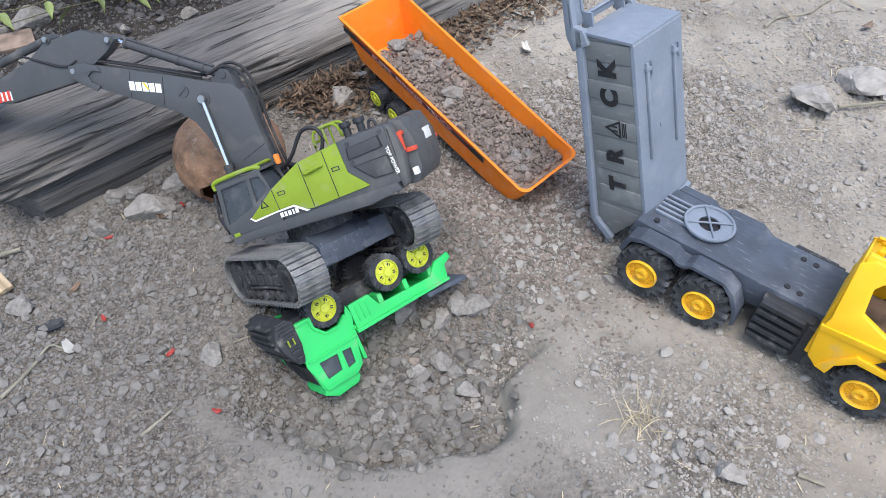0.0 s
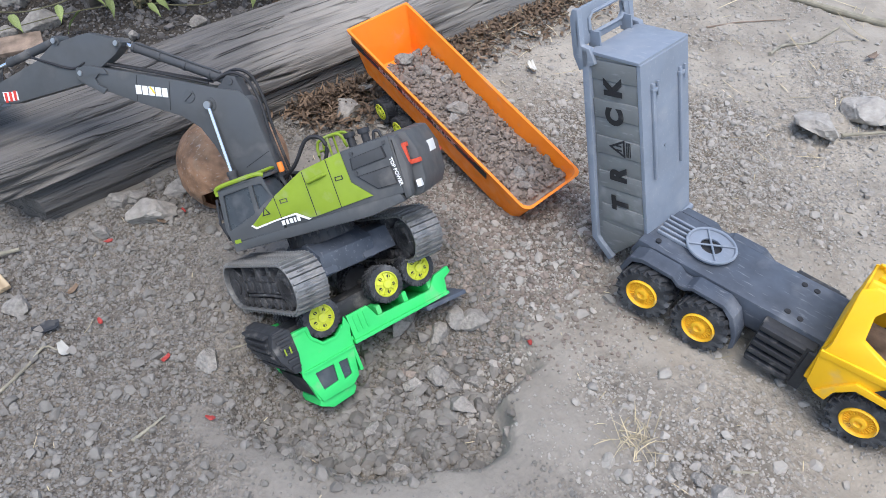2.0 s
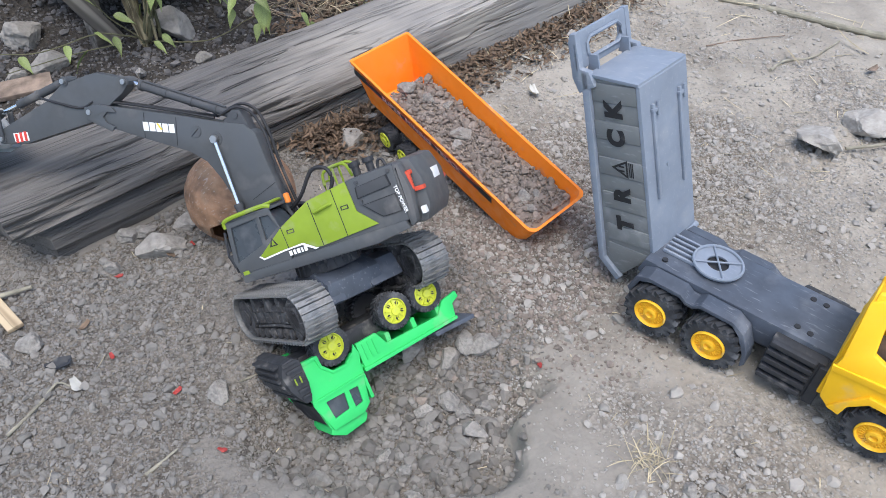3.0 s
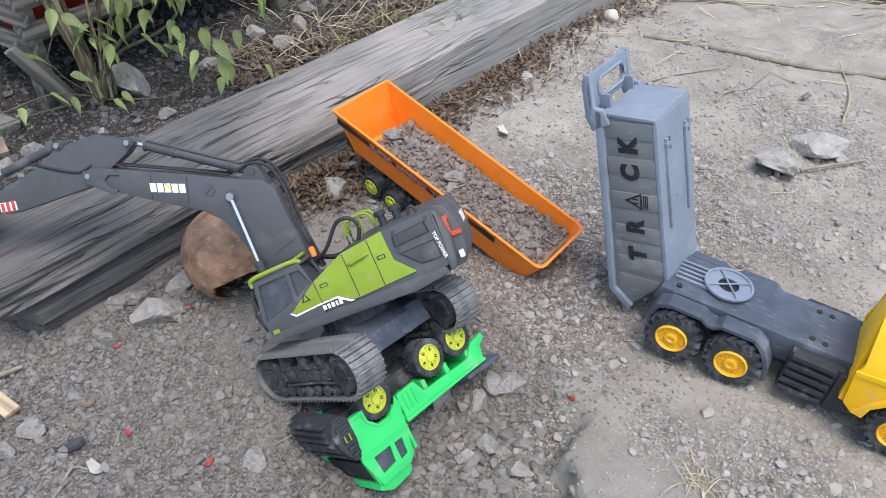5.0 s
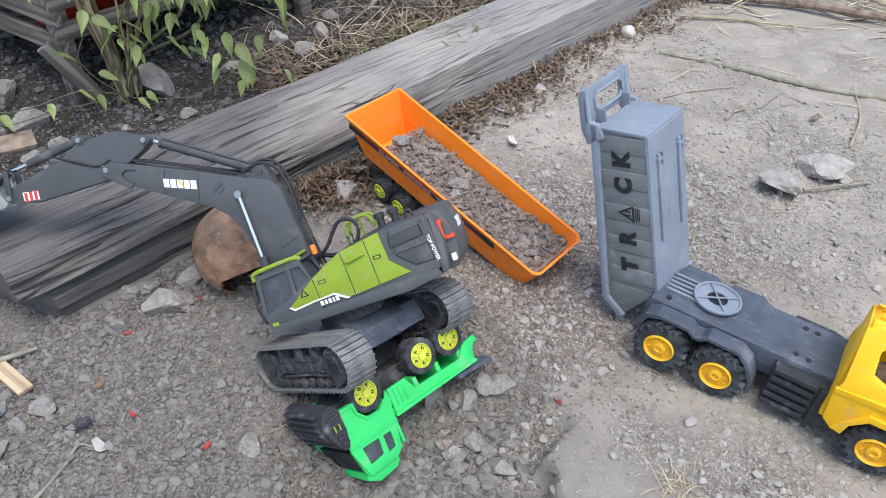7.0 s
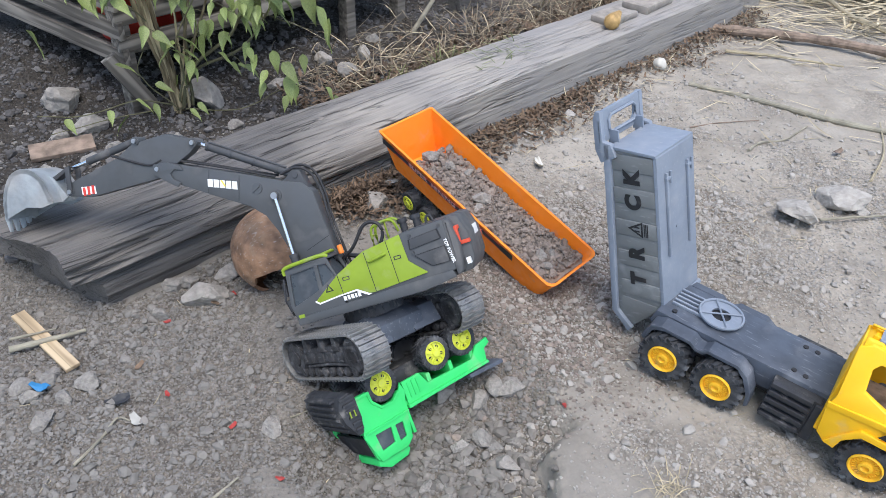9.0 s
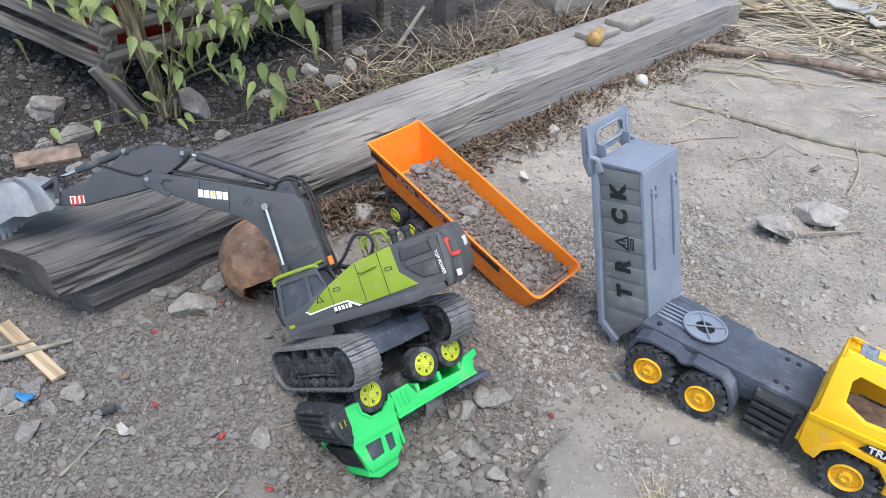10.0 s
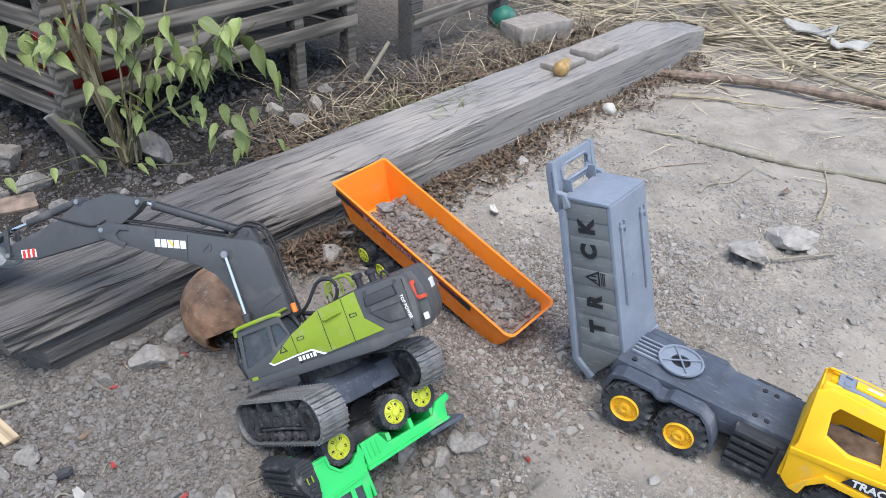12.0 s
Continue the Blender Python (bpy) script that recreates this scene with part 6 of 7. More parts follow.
def ico(sub):
    bm = bmesh.new()
    if sub:
        bmesh.ops.create_icosphere(bm, subdivisions=sub, radius=1.0)
    else:
        bmesh.ops.create_cube(bm, size=1.3)
        bmesh.ops.triangulate(bm, faces=bm.faces[:])
    v = np.array([p.co[:] for p in bm.verts])
    f = np.array([[q.index for q in p.verts] for p in bm.faces])
    bm.free()
    return v, f


def pebbles(name, places, radii, sub, mat, label, rng, sink=0.35, parent=None):
    v, f = ico(sub)
    n = len(places)
    q = rng.normal(size=(n, 4))
    q /= np.linalg.norm(q, axis=1)[:, None]
    w, x, y, z = q.T
    R = np.stack([1 - 2 * (y * y + z * z), 2 * (x * y - w * z), 2 * (x * z + w * y), 2 * (x * y + w * z), 1 - 2 * (x * x + z * z), 2 * (y * z - w * x), 2 * (x * z - w * y), 2 * (y * z + w * x), 1 - 2 * (x * x + y * y)], 1).reshape(n, 3, 3)
    s = rng.uniform(0.62, 1.15, (n, 1, 3))
    co = v[None] * s * rng.uniform(0.76 if sub == 1 else 0.84, 1.16 if sub == 1 else 1.12, (n, len(v), 1))
    # broken, flat-sided crumbs
    for _ in range(6):
        c = rng.normal(size=(n, 1, 3))
        c /= np.linalg.norm(c, axis=2)[:, :, None]
        over = np.maximum(0.0, (co * c).sum(2) - rng.uniform(0.36, 0.7, (n, 1)))
        co = co - c * over[:, :, None]
    co = np.einsum("nij,nkj->nki", R, co) * np.asarray(radii)[:, None, None]
    co[:, :, 2] *= 0.8
    p = np.array(places, dtype=float)
    p[:, 2] += np.asarray(radii) * (1 - 2 * sink) * 0.6
    co += p[:, None, :]
    tri = (f[None] + (np.arange(n) * len(v))[:, None, None]).reshape(-1, 3)
    return stuff(name, co.reshape(-1, 3), tri, mat, label, "" if parent else "gravel", parent=parent)


rng = np.random.default_rng(5)


def scatter(n, lo, hi, x0, x1, y0, y1, power=2.4, density=gravel_density):
    pts, rad = [], []
    while len(pts) < n:
        x, y = rng.uniform(x0, x1), rng.uniform(y0, y1)
        if rng.uniform() < density(x, y):
            r = lo * (1 - rng.uniform() * (1 - (lo / hi) ** power)) ** (-1 / power)
            pts.append((x, y, ground_height(x, y)))
            rad.append(r)
    return pts, np.array(rad)


p, r = scatter(24000, 0.003, 0.0125, -0.7, 1.6, 0.25, 2.0, 2.9)


def by_soil(name, p, r, sub, label):
    """Crumbs take after the soil they broke from: grey-brown, or pale where the ground is pale."""
    p, r = np.array(p), np.array(r)
    pale = np.array([q[0] + 0.25 * noise.noise((q[0] * 4, q[1] * 4, 2.0)) > 0.34 and (Vector(q) - LOG_O).dot(LY) < 0.2 for q in p])
    pebbles(name, p[~pale], r[~pale], sub, PEBBLE, label, rng)
    pebbles(name, p[pale], r[pale], sub, PALE_PEBBLE, label.replace("grey", "pale"), rng)


p = np.array(p)
by_soil("gravel", p[r > 0.0055], r[r > 0.0055], 2, "loose grey pebbles and crumbs scattered over the soil")
by_soil("fine_gravel", p[r <= 0.0055], r[r <= 0.0055], 1, "small loose grey crumbs scattered over the soil")
p, r = scatter(75000, 0.0016, 0.0042, -0.65, 1.5, 0.25, 1.75, 1.8)
by_soil("grit", p, r, 0, "fine grey grit scattered over the soil")
p, r = scatter(9000, 0.0032, 0.022, -0.6, 1.0, 1.3, 2.5, 2.2, lambda x, y: 1.0 if (Vector((x, y, 0)) - LOG_O).dot(LY) > 0.22 else 0.0)
pebbles("dark_clods", p, r, 1, DARK_CLOD, "dark earth clods behind the beam", rng)
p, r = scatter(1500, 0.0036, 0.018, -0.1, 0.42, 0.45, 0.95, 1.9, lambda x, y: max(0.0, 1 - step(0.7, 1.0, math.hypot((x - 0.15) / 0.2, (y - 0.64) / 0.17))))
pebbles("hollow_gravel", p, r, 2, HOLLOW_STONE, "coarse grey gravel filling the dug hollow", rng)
p, r = scatter(240, 0.0055, 0.012, -0.6, 0.1, 0.3, 1.15, 2.0, lambda x, y: gravel_density(x, y) ** 2)
pebbles("coarse_gravel", p, r, 2, PEBBLE, "coarse grey gravel on the trodden soil", rng)
p, r = scatter(6500, 0.0022, 0.011, 0.15, 1.0, 0.6, 1.4, 2.0, lambda x, y: math.exp(-((x - 0.45) / 0.18) ** 2 - ((y - 0.93) / 0.2) ** 2))
pebbles("reddish_crumbs", p, r, 1, CLOD, "brown earth crumbs beside the tipping bed", rng)


# soil load in the orange bed
def bed_load():
    bm = bmesh.new()
    nx, ny = 70, 18
    grid = []
    for i in range(nx):
        x = 0.085 + 0.435 * i / (nx - 1)
        row = []
        for j in range(ny):
            y = 0.009 + 0.11 * j / (ny - 1)
            z = -0.035 + 0.014 * math.sin(min(1, i / 26) * 1.57) * (1 - 0.5 * j / ny) + 0.007 * noise.noise((x * 22, y * 22, 1)) + 0.004 * noise.noise((x * 70, y * 70, 2)) - 0.02 * (1 - step(0.0, 0.1, i / nx))
            row.append(bm.verts.new((x, y, z)))
        grid.append(row)
    for i in range(nx - 1):
        for j in range(ny - 1):
            bm.faces.new((grid[i][j], grid[i + 1][j], grid[i + 1][j + 1], grid[i][j + 1]))
    t = thing("soil_load", BED_M, "brown soil and stones heaped in the orange bed", "soil")
    part("soil_body", bm, CLOD_SOIL, t)
    pts, rad = [], []
    for _ in range(2400):
        x, y = rng.uniform(0.1, 0.513), rng.uniform(0.012, 0.116)
        r = 0.0021 * (1 - rng.uniform() * 0.985) ** (-1 / 2.4)
        pts.append((x, y, -0.028 + 0.01 * math.sin(min(1, (x - 0.085) / 0.16) * 1.57) * (1 - 4 * (y - 0.01)) + 0.006 * noise.noise((x * 22, y * 22, 1))))
        rad.append(min(r, 0.012))
    pebbles("soil_crumb", pts, np.array(rad), 2, CLOD, "", rng, parent=t)
    for x, y, d in ((0.11, 0.055, 0.034), (0.275, 0.06, 0.045), (0.29, 0.04, 0.03), (0.46, 0.05, 0.026), (0.485, 0.045, 0.024), (0.2, 0.09, 0.022), (0.16, 0.07, 0.024), (0.47, 0.075, 0.02)):
        ob = new("stone", ROCK_MESHES[int(x * 100) % 7])
        ob.parent = t
        ob.matrix_basis = Matrix.Translation((x, y, -0.02 + d * 0.1)) @ Matrix.Rotation(x * 40, 4, "Z") @ Matrix.Diagonal((d * 0.62, d * 0.6, d * 0.5, 1))


CLOD_SOIL = material("heap_soil", (0.25, 0.205, 0.168), 0.95, vary=0.2, scale=60, bump=1.0, bump_scale=180)
bed_load()


# ---- litter: leaves, straw, grass ----
def blades(name, items, mat, label, category):
    """items: (place, yaw, pitch, length, width, bend): thin curved strips with a fold, two-sided."""
    co, tri = [], []
    for (px, py, pz), yaw, pitch, ln, wd, bend in items:
        b = len(co)
        cy, sy = math.cos(yaw), math.sin(yaw)
        steps = 5
        a, x, z = pitch, 0.0, 0.0
        for k in range(steps):
            t = k / (steps - 1)
            half = wd * (0.35 + 0.65 * math.sin(math.pi * min(1, 0.15 + 0.85 * t))) * 0.5
            for s, dz in ((-1, 0.25), (0, 0.0), (1, 0.25)):
                lx, ly = x, s * half
                co.append((px + lx * cy - ly * sy, py + lx * sy + ly * cy, pz + z + dz * half))
            x += ln / (steps - 1) * math.cos(a)
            z += ln / (steps - 1) * math.sin(a)
            a += bend / (steps - 1)
        for k in range(steps - 1):
            for s in (0, 1):
                i = b + k * 3 + s
                tri += [(i, i + 3, i + 4), (i, i + 4, i + 1)]
    return stuff(name, np.array(co), np.array(tri), mat, label, category)


def on_log(s, w):
    q = LOG_O + LX * s + LY * w
    return q.x, q.y


items = []
while len(items) < 3200:
    s, w = rng.uniform(0.55, 2.6), -abs(rng.normal(0, 0.055)) - 0.004
    if rng.uniform() > (1.0 if 0.62 < s < 1.5 else 0.45):
        continue
    x, y = on_log(s, w)
    items.append(((x, y, ground_height(x, y) + rng.uniform(0.001, 0.02)), rng.uniform(0, 6.28), rng.uniform(-0.2, 0.5), rng.uniform(0.008, 0.026), rng.uniform(0.003, 0.01), rng.normal(0, 1.2)))
for _ in range(900):
    x, y = 0.2 + rng.normal(0, 0.05), 1.405 + rng.normal(0, 0.035)
    if (Vector((x, y, 0)) - LOG_O).dot(LY) < -0.005:
        items.append(((x, y, ground_height(x, y) + rng.uniform(0.001, 0.03)), rng.uniform(0, 6.28), rng.uniform(-0.2, 0.5), rng.uniform(0.01, 0.034), rng.uniform(0.0025, 0.007), rng.normal(0, 1.8)))
for _ in range(2800):
    s, w = rng.uniform(0.75, 2.4), 0.23 + abs(rng.normal(0, 0.1))
    x, y = on_log(s, w)
    items.append(((x, y, ground_height(x, y) + rng.uniform(0.001, 0.02)), rng.uniform(0, 6.28), rng.uniform(-0.2, 0.5), rng.uniform(0.012, 0.035), rng.uniform(0.005, 0.012), rng.normal(0, 1.0)))
blades("leaf_litter", items, DRY_LEAF, "curled brown dry leaves along the foot of the beam", "leaf litter")

items = []
while len(items) < 4300:
    x, y = rng.uniform(1.25, 3.6), rng.uniform(1.3, 4.2)
    d = (Vector((x, y, 0)) - LOG_O)
    if -0.02 < d.dot(LY) < 0.26 and d.dot(LX) < 2.75:
        continue
    k = step(2.9, 4.2, x + 0.7 * y)
    if rng.uniform() > 0.06 + 0.94 * k:
        continue
    items.append(((x, y, ground_height(x, y) + rng.uniform(0.002, 0.012 + 0.04 * k)), rng.normal(-0.5, 0.55) + (math.pi if rng.uniform() < 0.5 else 0), rng.normal(0.03, 0.08), rng.uniform(0.06, 0.12 + 0.4 * k), rng.uniform(0.003, 0.006 + 0.01 * k), rng.normal(0, 0.25)))
for _ in range(230):
    s, w = rng.uniform(0.9, 2.7), -abs(rng.normal(0.02, 0.09)) - 0.01
    x, y = on_log(s, w)
    items.append(((x, y, ground_height(x, y) + rng.uniform(0.002, 0.02)), rng.uniform(0, 6.28), rng.normal(0.05, 0.15), rng.uniform(0.02, 0.09), rng.uniform(0.0012, 0.0028), rng.normal(0, 0.5)))
for _ in range(140):
    x, y = rng.uniform(0.95, 2.0), rng.uniform(0.9, 1.9)
    if (Vector((x, y, 0)) - LOG_O).dot(LY) < -0.05:
        items.append(((x, y, ground_height(x, y) + 0.002), rng.uniform(0, 6.28), 0.0, rng.uniform(0.02, 0.07), rng.uniform(0.0015, 0.003), rng.normal(0, 0.3)))
for _ in range(240):
    s, w = rng.uniform(0.9, 2.6), 0.24 + abs(rng.normal(0, 0.2))
    x, y = on_log(s, w)
    items.append(((x, y, ground_height(x, y) + rng.uniform(0.002, 0.03)), rng.uniform(0, 6.28), rng.uniform(0, 0.7), rng.uniform(0.05, 0.2), rng.uniform(0.0018, 0.004), rng.normal(-0.5, 0.6)))
for _ in range(190):
    x, y = rng.uniform(-0.6, 1.3), rng.uniform(0.3, 1.4)
    if (Vector((x, y, 0)) - LOG_O).dot(LY) < -0.02:
        items.append(((x, y, ground_height(x, y) + 0.003), rng.uniform(0, 6.28), rng.normal(0, 0.05), rng.uniform(0.006, 0.028), rng.uniform(0.0009, 0.002), rng.normal(0, 0.3)))
blades("straw", items, STRAW, "pale dry straw and stalks strewn over the soil", "straw")

items = []
for _ in range(1700):
    s, w = rng.uniform(0.8, 2.6), 0.235 + abs(rng.normal(0, 0.16))
    x, y = on_log(s, w)
    items.append(((x, y, ground_height(x, y) + rng.uniform(0.001, 0.02)), rng.uniform(0, 6.28), rng.uniform(-0.1, 0.7), rng.uniform(0.03, 0.13), rng.uniform(0.0015, 0.004), rng.normal(-0.4, 0.7)))
blades("dry_grass", items, DRY_GRASS, "matted brown dry grass behind the beam", "dry grass")

items = []
for _ in range(160):
    s, w = rng.normal(1.15, 0.12), 0.25 + abs(rng.normal(0, 0.03))
    x, y = on_log(s, w)
    items.append(((x, y, ground_height(x, y)), rng.uniform(0, 6.28), rng.uniform(0.4, 1.4), rng.uniform(0.03, 0.08), rng.uniform(0.002, 0.004), rng.normal(-0.9, 0.4)))
for _ in range(40):
    s, w = rng.normal(1.3, 0.06), rng.uniform(0.08, 0.2)
    x, y = on_log(s, w)
    items.append(((x, y, 0.154), rng.uniform(0, 6.28), rng.uniform(0.1, 0.5), rng.uniform(0.03, 0.06), 0.003, -0.4))
blades("grass", items, GRASS, "thin green grass blades behind the beam", "grass")

# dry tuft in the foreground
items = []
for k in range(46):
    items.append(((0.45 + rng.normal(0, 0.014), 0.468 + rng.normal(0, 0.012), ground_height(0.45, 0.468) + rng.uniform(0.001, 0.006)), rng.uniform(0, 6.28), rng.uniform(0.1, 0.9), rng.uniform(0.015, 0.055), rng.uniform(0.001, 0.0022), rng.normal(-1.0, 0.6)))
tuft = blades("grass_tuft", items, STRAW, "small dried pale grass tuft on bare soil", "grass tuft")


# ---- sticks, scraps, petals ----
def stick(name, pts, r, mat, label, category, knots=False, taper=0.5):
    p = curve_points(pts, 8)
    n = len(p)
    rr = [r * (1 - (1 - taper) * i / (n - 1)) * (1 + (0.18 if knots and i % 4 == 0 else 0)) for i in range(n)]
    p = [q + Vector((0, 0, 0.0015 * noise.noise((i * 0.9, r * 100, 0)))) for i, q in enumerate(p)]
    bm = bmesh.new()
    tube(bm, p, rr, 10)
    return solid(name, bm, mat, Matrix.Identity(4), label, category)


def lie(x, y, up=0.006):
    return (x, y, ground_height(x, y) + up)


stick("bamboo_stick", [lie(1.373, 1.757), lie(1.505, 1.572), lie(1.641, 1.381), lie(1.9, 1.13)], 0.0075, STICK, "long jointed dry cane lying on bare soil", "stick", True, 1.15)
stick("dry_branch", [lie(1.699, 2.146, 0.02), lie(1.877, 2.015, 0.025), lie(2.03, 1.893, 0.025), lie(2.3, 1.6, 0.02)], 0.017, STEM_BROWN, "thick brown fibrous branch lying at the edge of straw", "branch", True, 0.8)
stick("stalk", [lie(2.428, 2.737, 0.05), lie(2.335, 2.205, 0.05), lie(2.3, 2.0, 0.03)], 0.009, STRAW, "pale thick straw-coloured stalk lying over straw", "stalk", True, 0.8)
stick("stalk", [lie(2.278, 2.01, 0.045), lie(2.3, 1.75, 0.04), lie(2.36, 1.5, 0.03)], 0.009, STRAW, "pale thick straw-coloured stalk beside the branch", "stalk", True, 0.8)
stick("stalk", [lie(1.65, 1.95, 0.012), lie(1.8, 1.85, 0.01), lie(1.95, 1.72, 0.01)], 0.006, STRAW, "thin yellow stalk lying on bare soil", "stalk")
stick("twig", [lie(-0.389, 0.8, 0.004), lie(-0.35, 0.84, 0.005), lie(-0.325, 0.875, 0.006), lie(-0.305, 0.865, 0.006)], 0.0028, STICK, "thin pale bent twig on gravel", "twig")
stick("twig", [lie(-0.499, 1.09, 0.012), lie(-0.43, 1.1, 0.014), lie(-0.374, 1.105, 0.01)], 0.006, STICK, "weathered grey twig lying over a wood strip", "twig", True)
stick("twig", [lie(-0.5, 1.115, 0.016), lie(-0.426, 1.128, 0.014)], 0.003, STICK, "thin dry twig beside the beam end", "twig")
stick("twig", [lie(1.258, 1.322), lie(1.33, 1.36), lie(1.4, 1.35), lie(1.505, 1.385)], 0.004, STICK, "thin crooked dry twig on bare soil", "twig")
stick("twig", [lie(1.2, 1.5, 0.003), lie(1.3, 1.5, 0.003), lie(1.42, 1.48, 0.003)], 0.0022, STEM_BROWN, "thin dark twig on bare soil", "twig")
stick("twig", [lie(1.2, 0.99, 0.01), lie(1.28, 0.96, 0.012), lie(1.36, 0.95, 0.008)], 0.0038, STICK, "pale stick wedged beside the rocks", "stick")
stick("twig", [lie(1.46, 1.1, 0.006), lie(1.6, 1.2, 0.006), lie(1.75, 1.36, 0.01)], 0.004, STRAW, "pale reed stem on bare soil", "stalk")
stick("twig", [lie(-0.06, 0.79, 0.003), lie(-0.03, 0.8, 0.003)], 0.002, STICK, "short dry twig on gravel", "twig")
stick("twig", [lie(-0.2, 0.665, 0.003), lie(-0.155, 0.69, 0.004)], 0.003, STICK, "short grey splinter on gravel", "twig")
stick("twig", [lie(0.55, 0.385, 0.003), lie(0.585, 0.375, 0.003)], 0.0025, STICK, "short pale splinter on bare soil", "twig")
stick("twig", [lie(0.61, 0.33, 0.003), lie(0.635, 0.305, 0.003)], 0.0035, STICK, "short pale splinter on bare soil", "twig")

bm = bmesh.new()
box(bm, (-0.105, -0.013, -0.004), (0.105, 0.013, 0.004), 0.0015)
for v in bm.verts:
    v.co.y += 0.004 * noise.noise((v.co.x * 20, 0, 0))
    v.co.x += 0.01 * noise.noise((0, v.co.y * 90, 3)) * (abs(v.co.x) > 0.09)
solid("wood_strip", bm, PLANK, Matrix.Translation((-0.445, 1.108, ground_height(-0.445, 1.108) + 0.007)) @ Matrix.Rotation(radians(-61), 4, "Z"), "pale raw wood strip lying beside the beam end", "wood strip")


def scrap(name, x, y, size, mat, label, category, up=0.004, seed=0):
    bm = bmesh.new()
    bmesh.ops.create_grid(bm, x_segments=6, y_segments=4, size=1.0)
    for v in bm.verts:
        k = Vector((v.co.x, v.co.y, seed))
        v.co = Vector((v.co.x * size, v.co.y * size * 0.5 * (1 - 0.5 * abs(v.co.x)), size * 0.35 * noise.noise(k * 1.3) + size * 0.25 * v.co.x ** 2))
    out = bmesh.ops.extrude_face_region(bm, geom=bm.faces[:])["geom"]
    bmesh.ops.translate(bm, vec=(0, 0, size * 0.06), verts=[g for g in out if isinstance(g, bmesh.types.BMVert)])
    return solid(name, bm, mat, Matrix.Translation((x, y, ground_height(x, y) + up)) @ Matrix.Rotation(seed * 1.9, 4, "Z"), label, category)


RED_PETAL = material("red_petal", (0.36, 0.04, 0.032), 0.6, vary=0.2, per_object=0.3)
for k, (x, y) in enumerate(((-0.245, 0.905), (-0.15, 0.797), (-0.096, 0.672), (0.381, 0.672), (-0.235, 1.1), (-0.105, 1.145))):
    scrap("petal", x, y, 0.0075, RED_PETAL, "small faded red petal on gravel", "petal", 0.005, k + 1)
for k, (x, y) in enumerate(((-0.287, 0.985), (-0.14, 1.12), (0.62, 1.47))):
    scrap("dead_leaf", x, y, 0.011, DRY_LEAF, "small orange-brown dead leaf on gravel", "leaf", 0.005, k + 12)
scrap("blue_scrap", -0.444, 0.982, 0.018, BLUE_BIT, "bright blue ribbed plastic scrap on gravel", "plastic scrap", 0.012, 3)
scrap("black_scrap", -0.323, 0.912, 0.02, BLACK, "crumpled black plastic scrap on gravel", "plastic scrap", 0.008, 5)
scrap("pale_scrap", -0.296, 0.861, 0.016, PAPER, "dusty pale paper scrap on gravel", "paper scrap", 0.005, 6)
scrap("pale_scrap", 0.752, 1.579, 0.024, PAPER, "pale dry flake beside the leaf litter", "flake", 0.008, 8)
scrap("pale_scrap", 0.69, 1.42, 0.022, CREAM, "pale curled flake on bare soil", "flake", 0.01, 9)
scrap("dry_husk", 1.472, 1.232, 0.018, STEM_BROWN, "small dark dry husk on bare soil", "husk", 0.01, 10)
scrap("paper_scrap", 2.63, 2.3, 0.11, PAPER, "torn white paper on straw", "paper", 0.05, 11)
scrap("paper_scrap", 2.64, 2.09, 0.09, PAPER, "torn white paper strip on straw", "paper", 0.05, 13)
bm = bmesh.new()
bmesh.ops.create_icosphere(bm, subdivisions=3, radius=0.022)
for v in bm.verts:
    v.co *= 1 + 0.2 * noise.noise(v.co * 60)
solid("white_stone", bm, CREAM, Matrix.Translation((1.34, 1.878, ground_height(1.34, 1.878) + 0.014)), "small white stone beside the leaf litter", "stone")
bm = bmesh.new()
for k in range(9):
    a = k / 9
    bmesh.ops.create_icosphere(bm, subdivisions=2, radius=0.026 * (1 - 0.75 * a), matrix=Matrix.Translation((0.05 * a, 0, 0.002 * k)))
solid("seed_pod", bm, material("ochre_pod", (0.42, 0.27, 0.1), 0.6, vary=0.3, scale=60), Matrix.Translation((1.166, 1.925, 0.172)) @ Matrix.Rotation(0.6, 4, "Z"), "ochre dried pod resting on the beam", "seed pod")


def old_brick(x, y, z, rz, size, label):
    bm = bmesh.new()
    box(bm, (-size, -size * 0.55, 0), (size, size * 0.55, size * (0.3 if z > 0.14 else 0.6)), size * 0.1)
    bmesh.ops.subdivide_edges(bm, edges=bm.edges[:], cuts=2, use_grid_fill=True)
    for v in bm.verts:
        v.co += v.co.normalized() * size * 0.14 * noise.noise(v.co / size * 1.6 + Vector((x, y, 0)))
    return solid("brick", bm, BRICK, Matrix.Translation((x, y, z)) @ Matrix.Rotation(rz, 4, "Z"), label, "brick")


old_brick(1.22, 2.0, 0.15, 0.45, 0.075, "worn pale brick piece resting on the beam")
old_brick(1.4, 2.09, 0.15, 0.5, 0.09, "worn pale brick piece resting on the beam")
old_brick(1.38, 2.46, ground_height(1.38, 2.46) - 0.01, 0.2, 0.13, "weathered grey-brown block behind the beam")
bm = bmesh.new()
box(bm, (-0.07, -0.028, -0.006), (0.07, 0.028, 0.006), 0.002)
solid("tile_piece", bm, STEM_BROWN, Matrix.Translation((-0.417, 1.691, ground_height(-0.417, 1.691) + 0.01)) @ Matrix.Rotation(0.15, 4, "Z") @ Matrix.Rotation(0.2, 4, "X"), "flat brown tile piece on dark soil", "tile")
bm = bmesh.new()
bmesh.ops.create_icosphere(bm, subdivisions=3, radius=0.05)
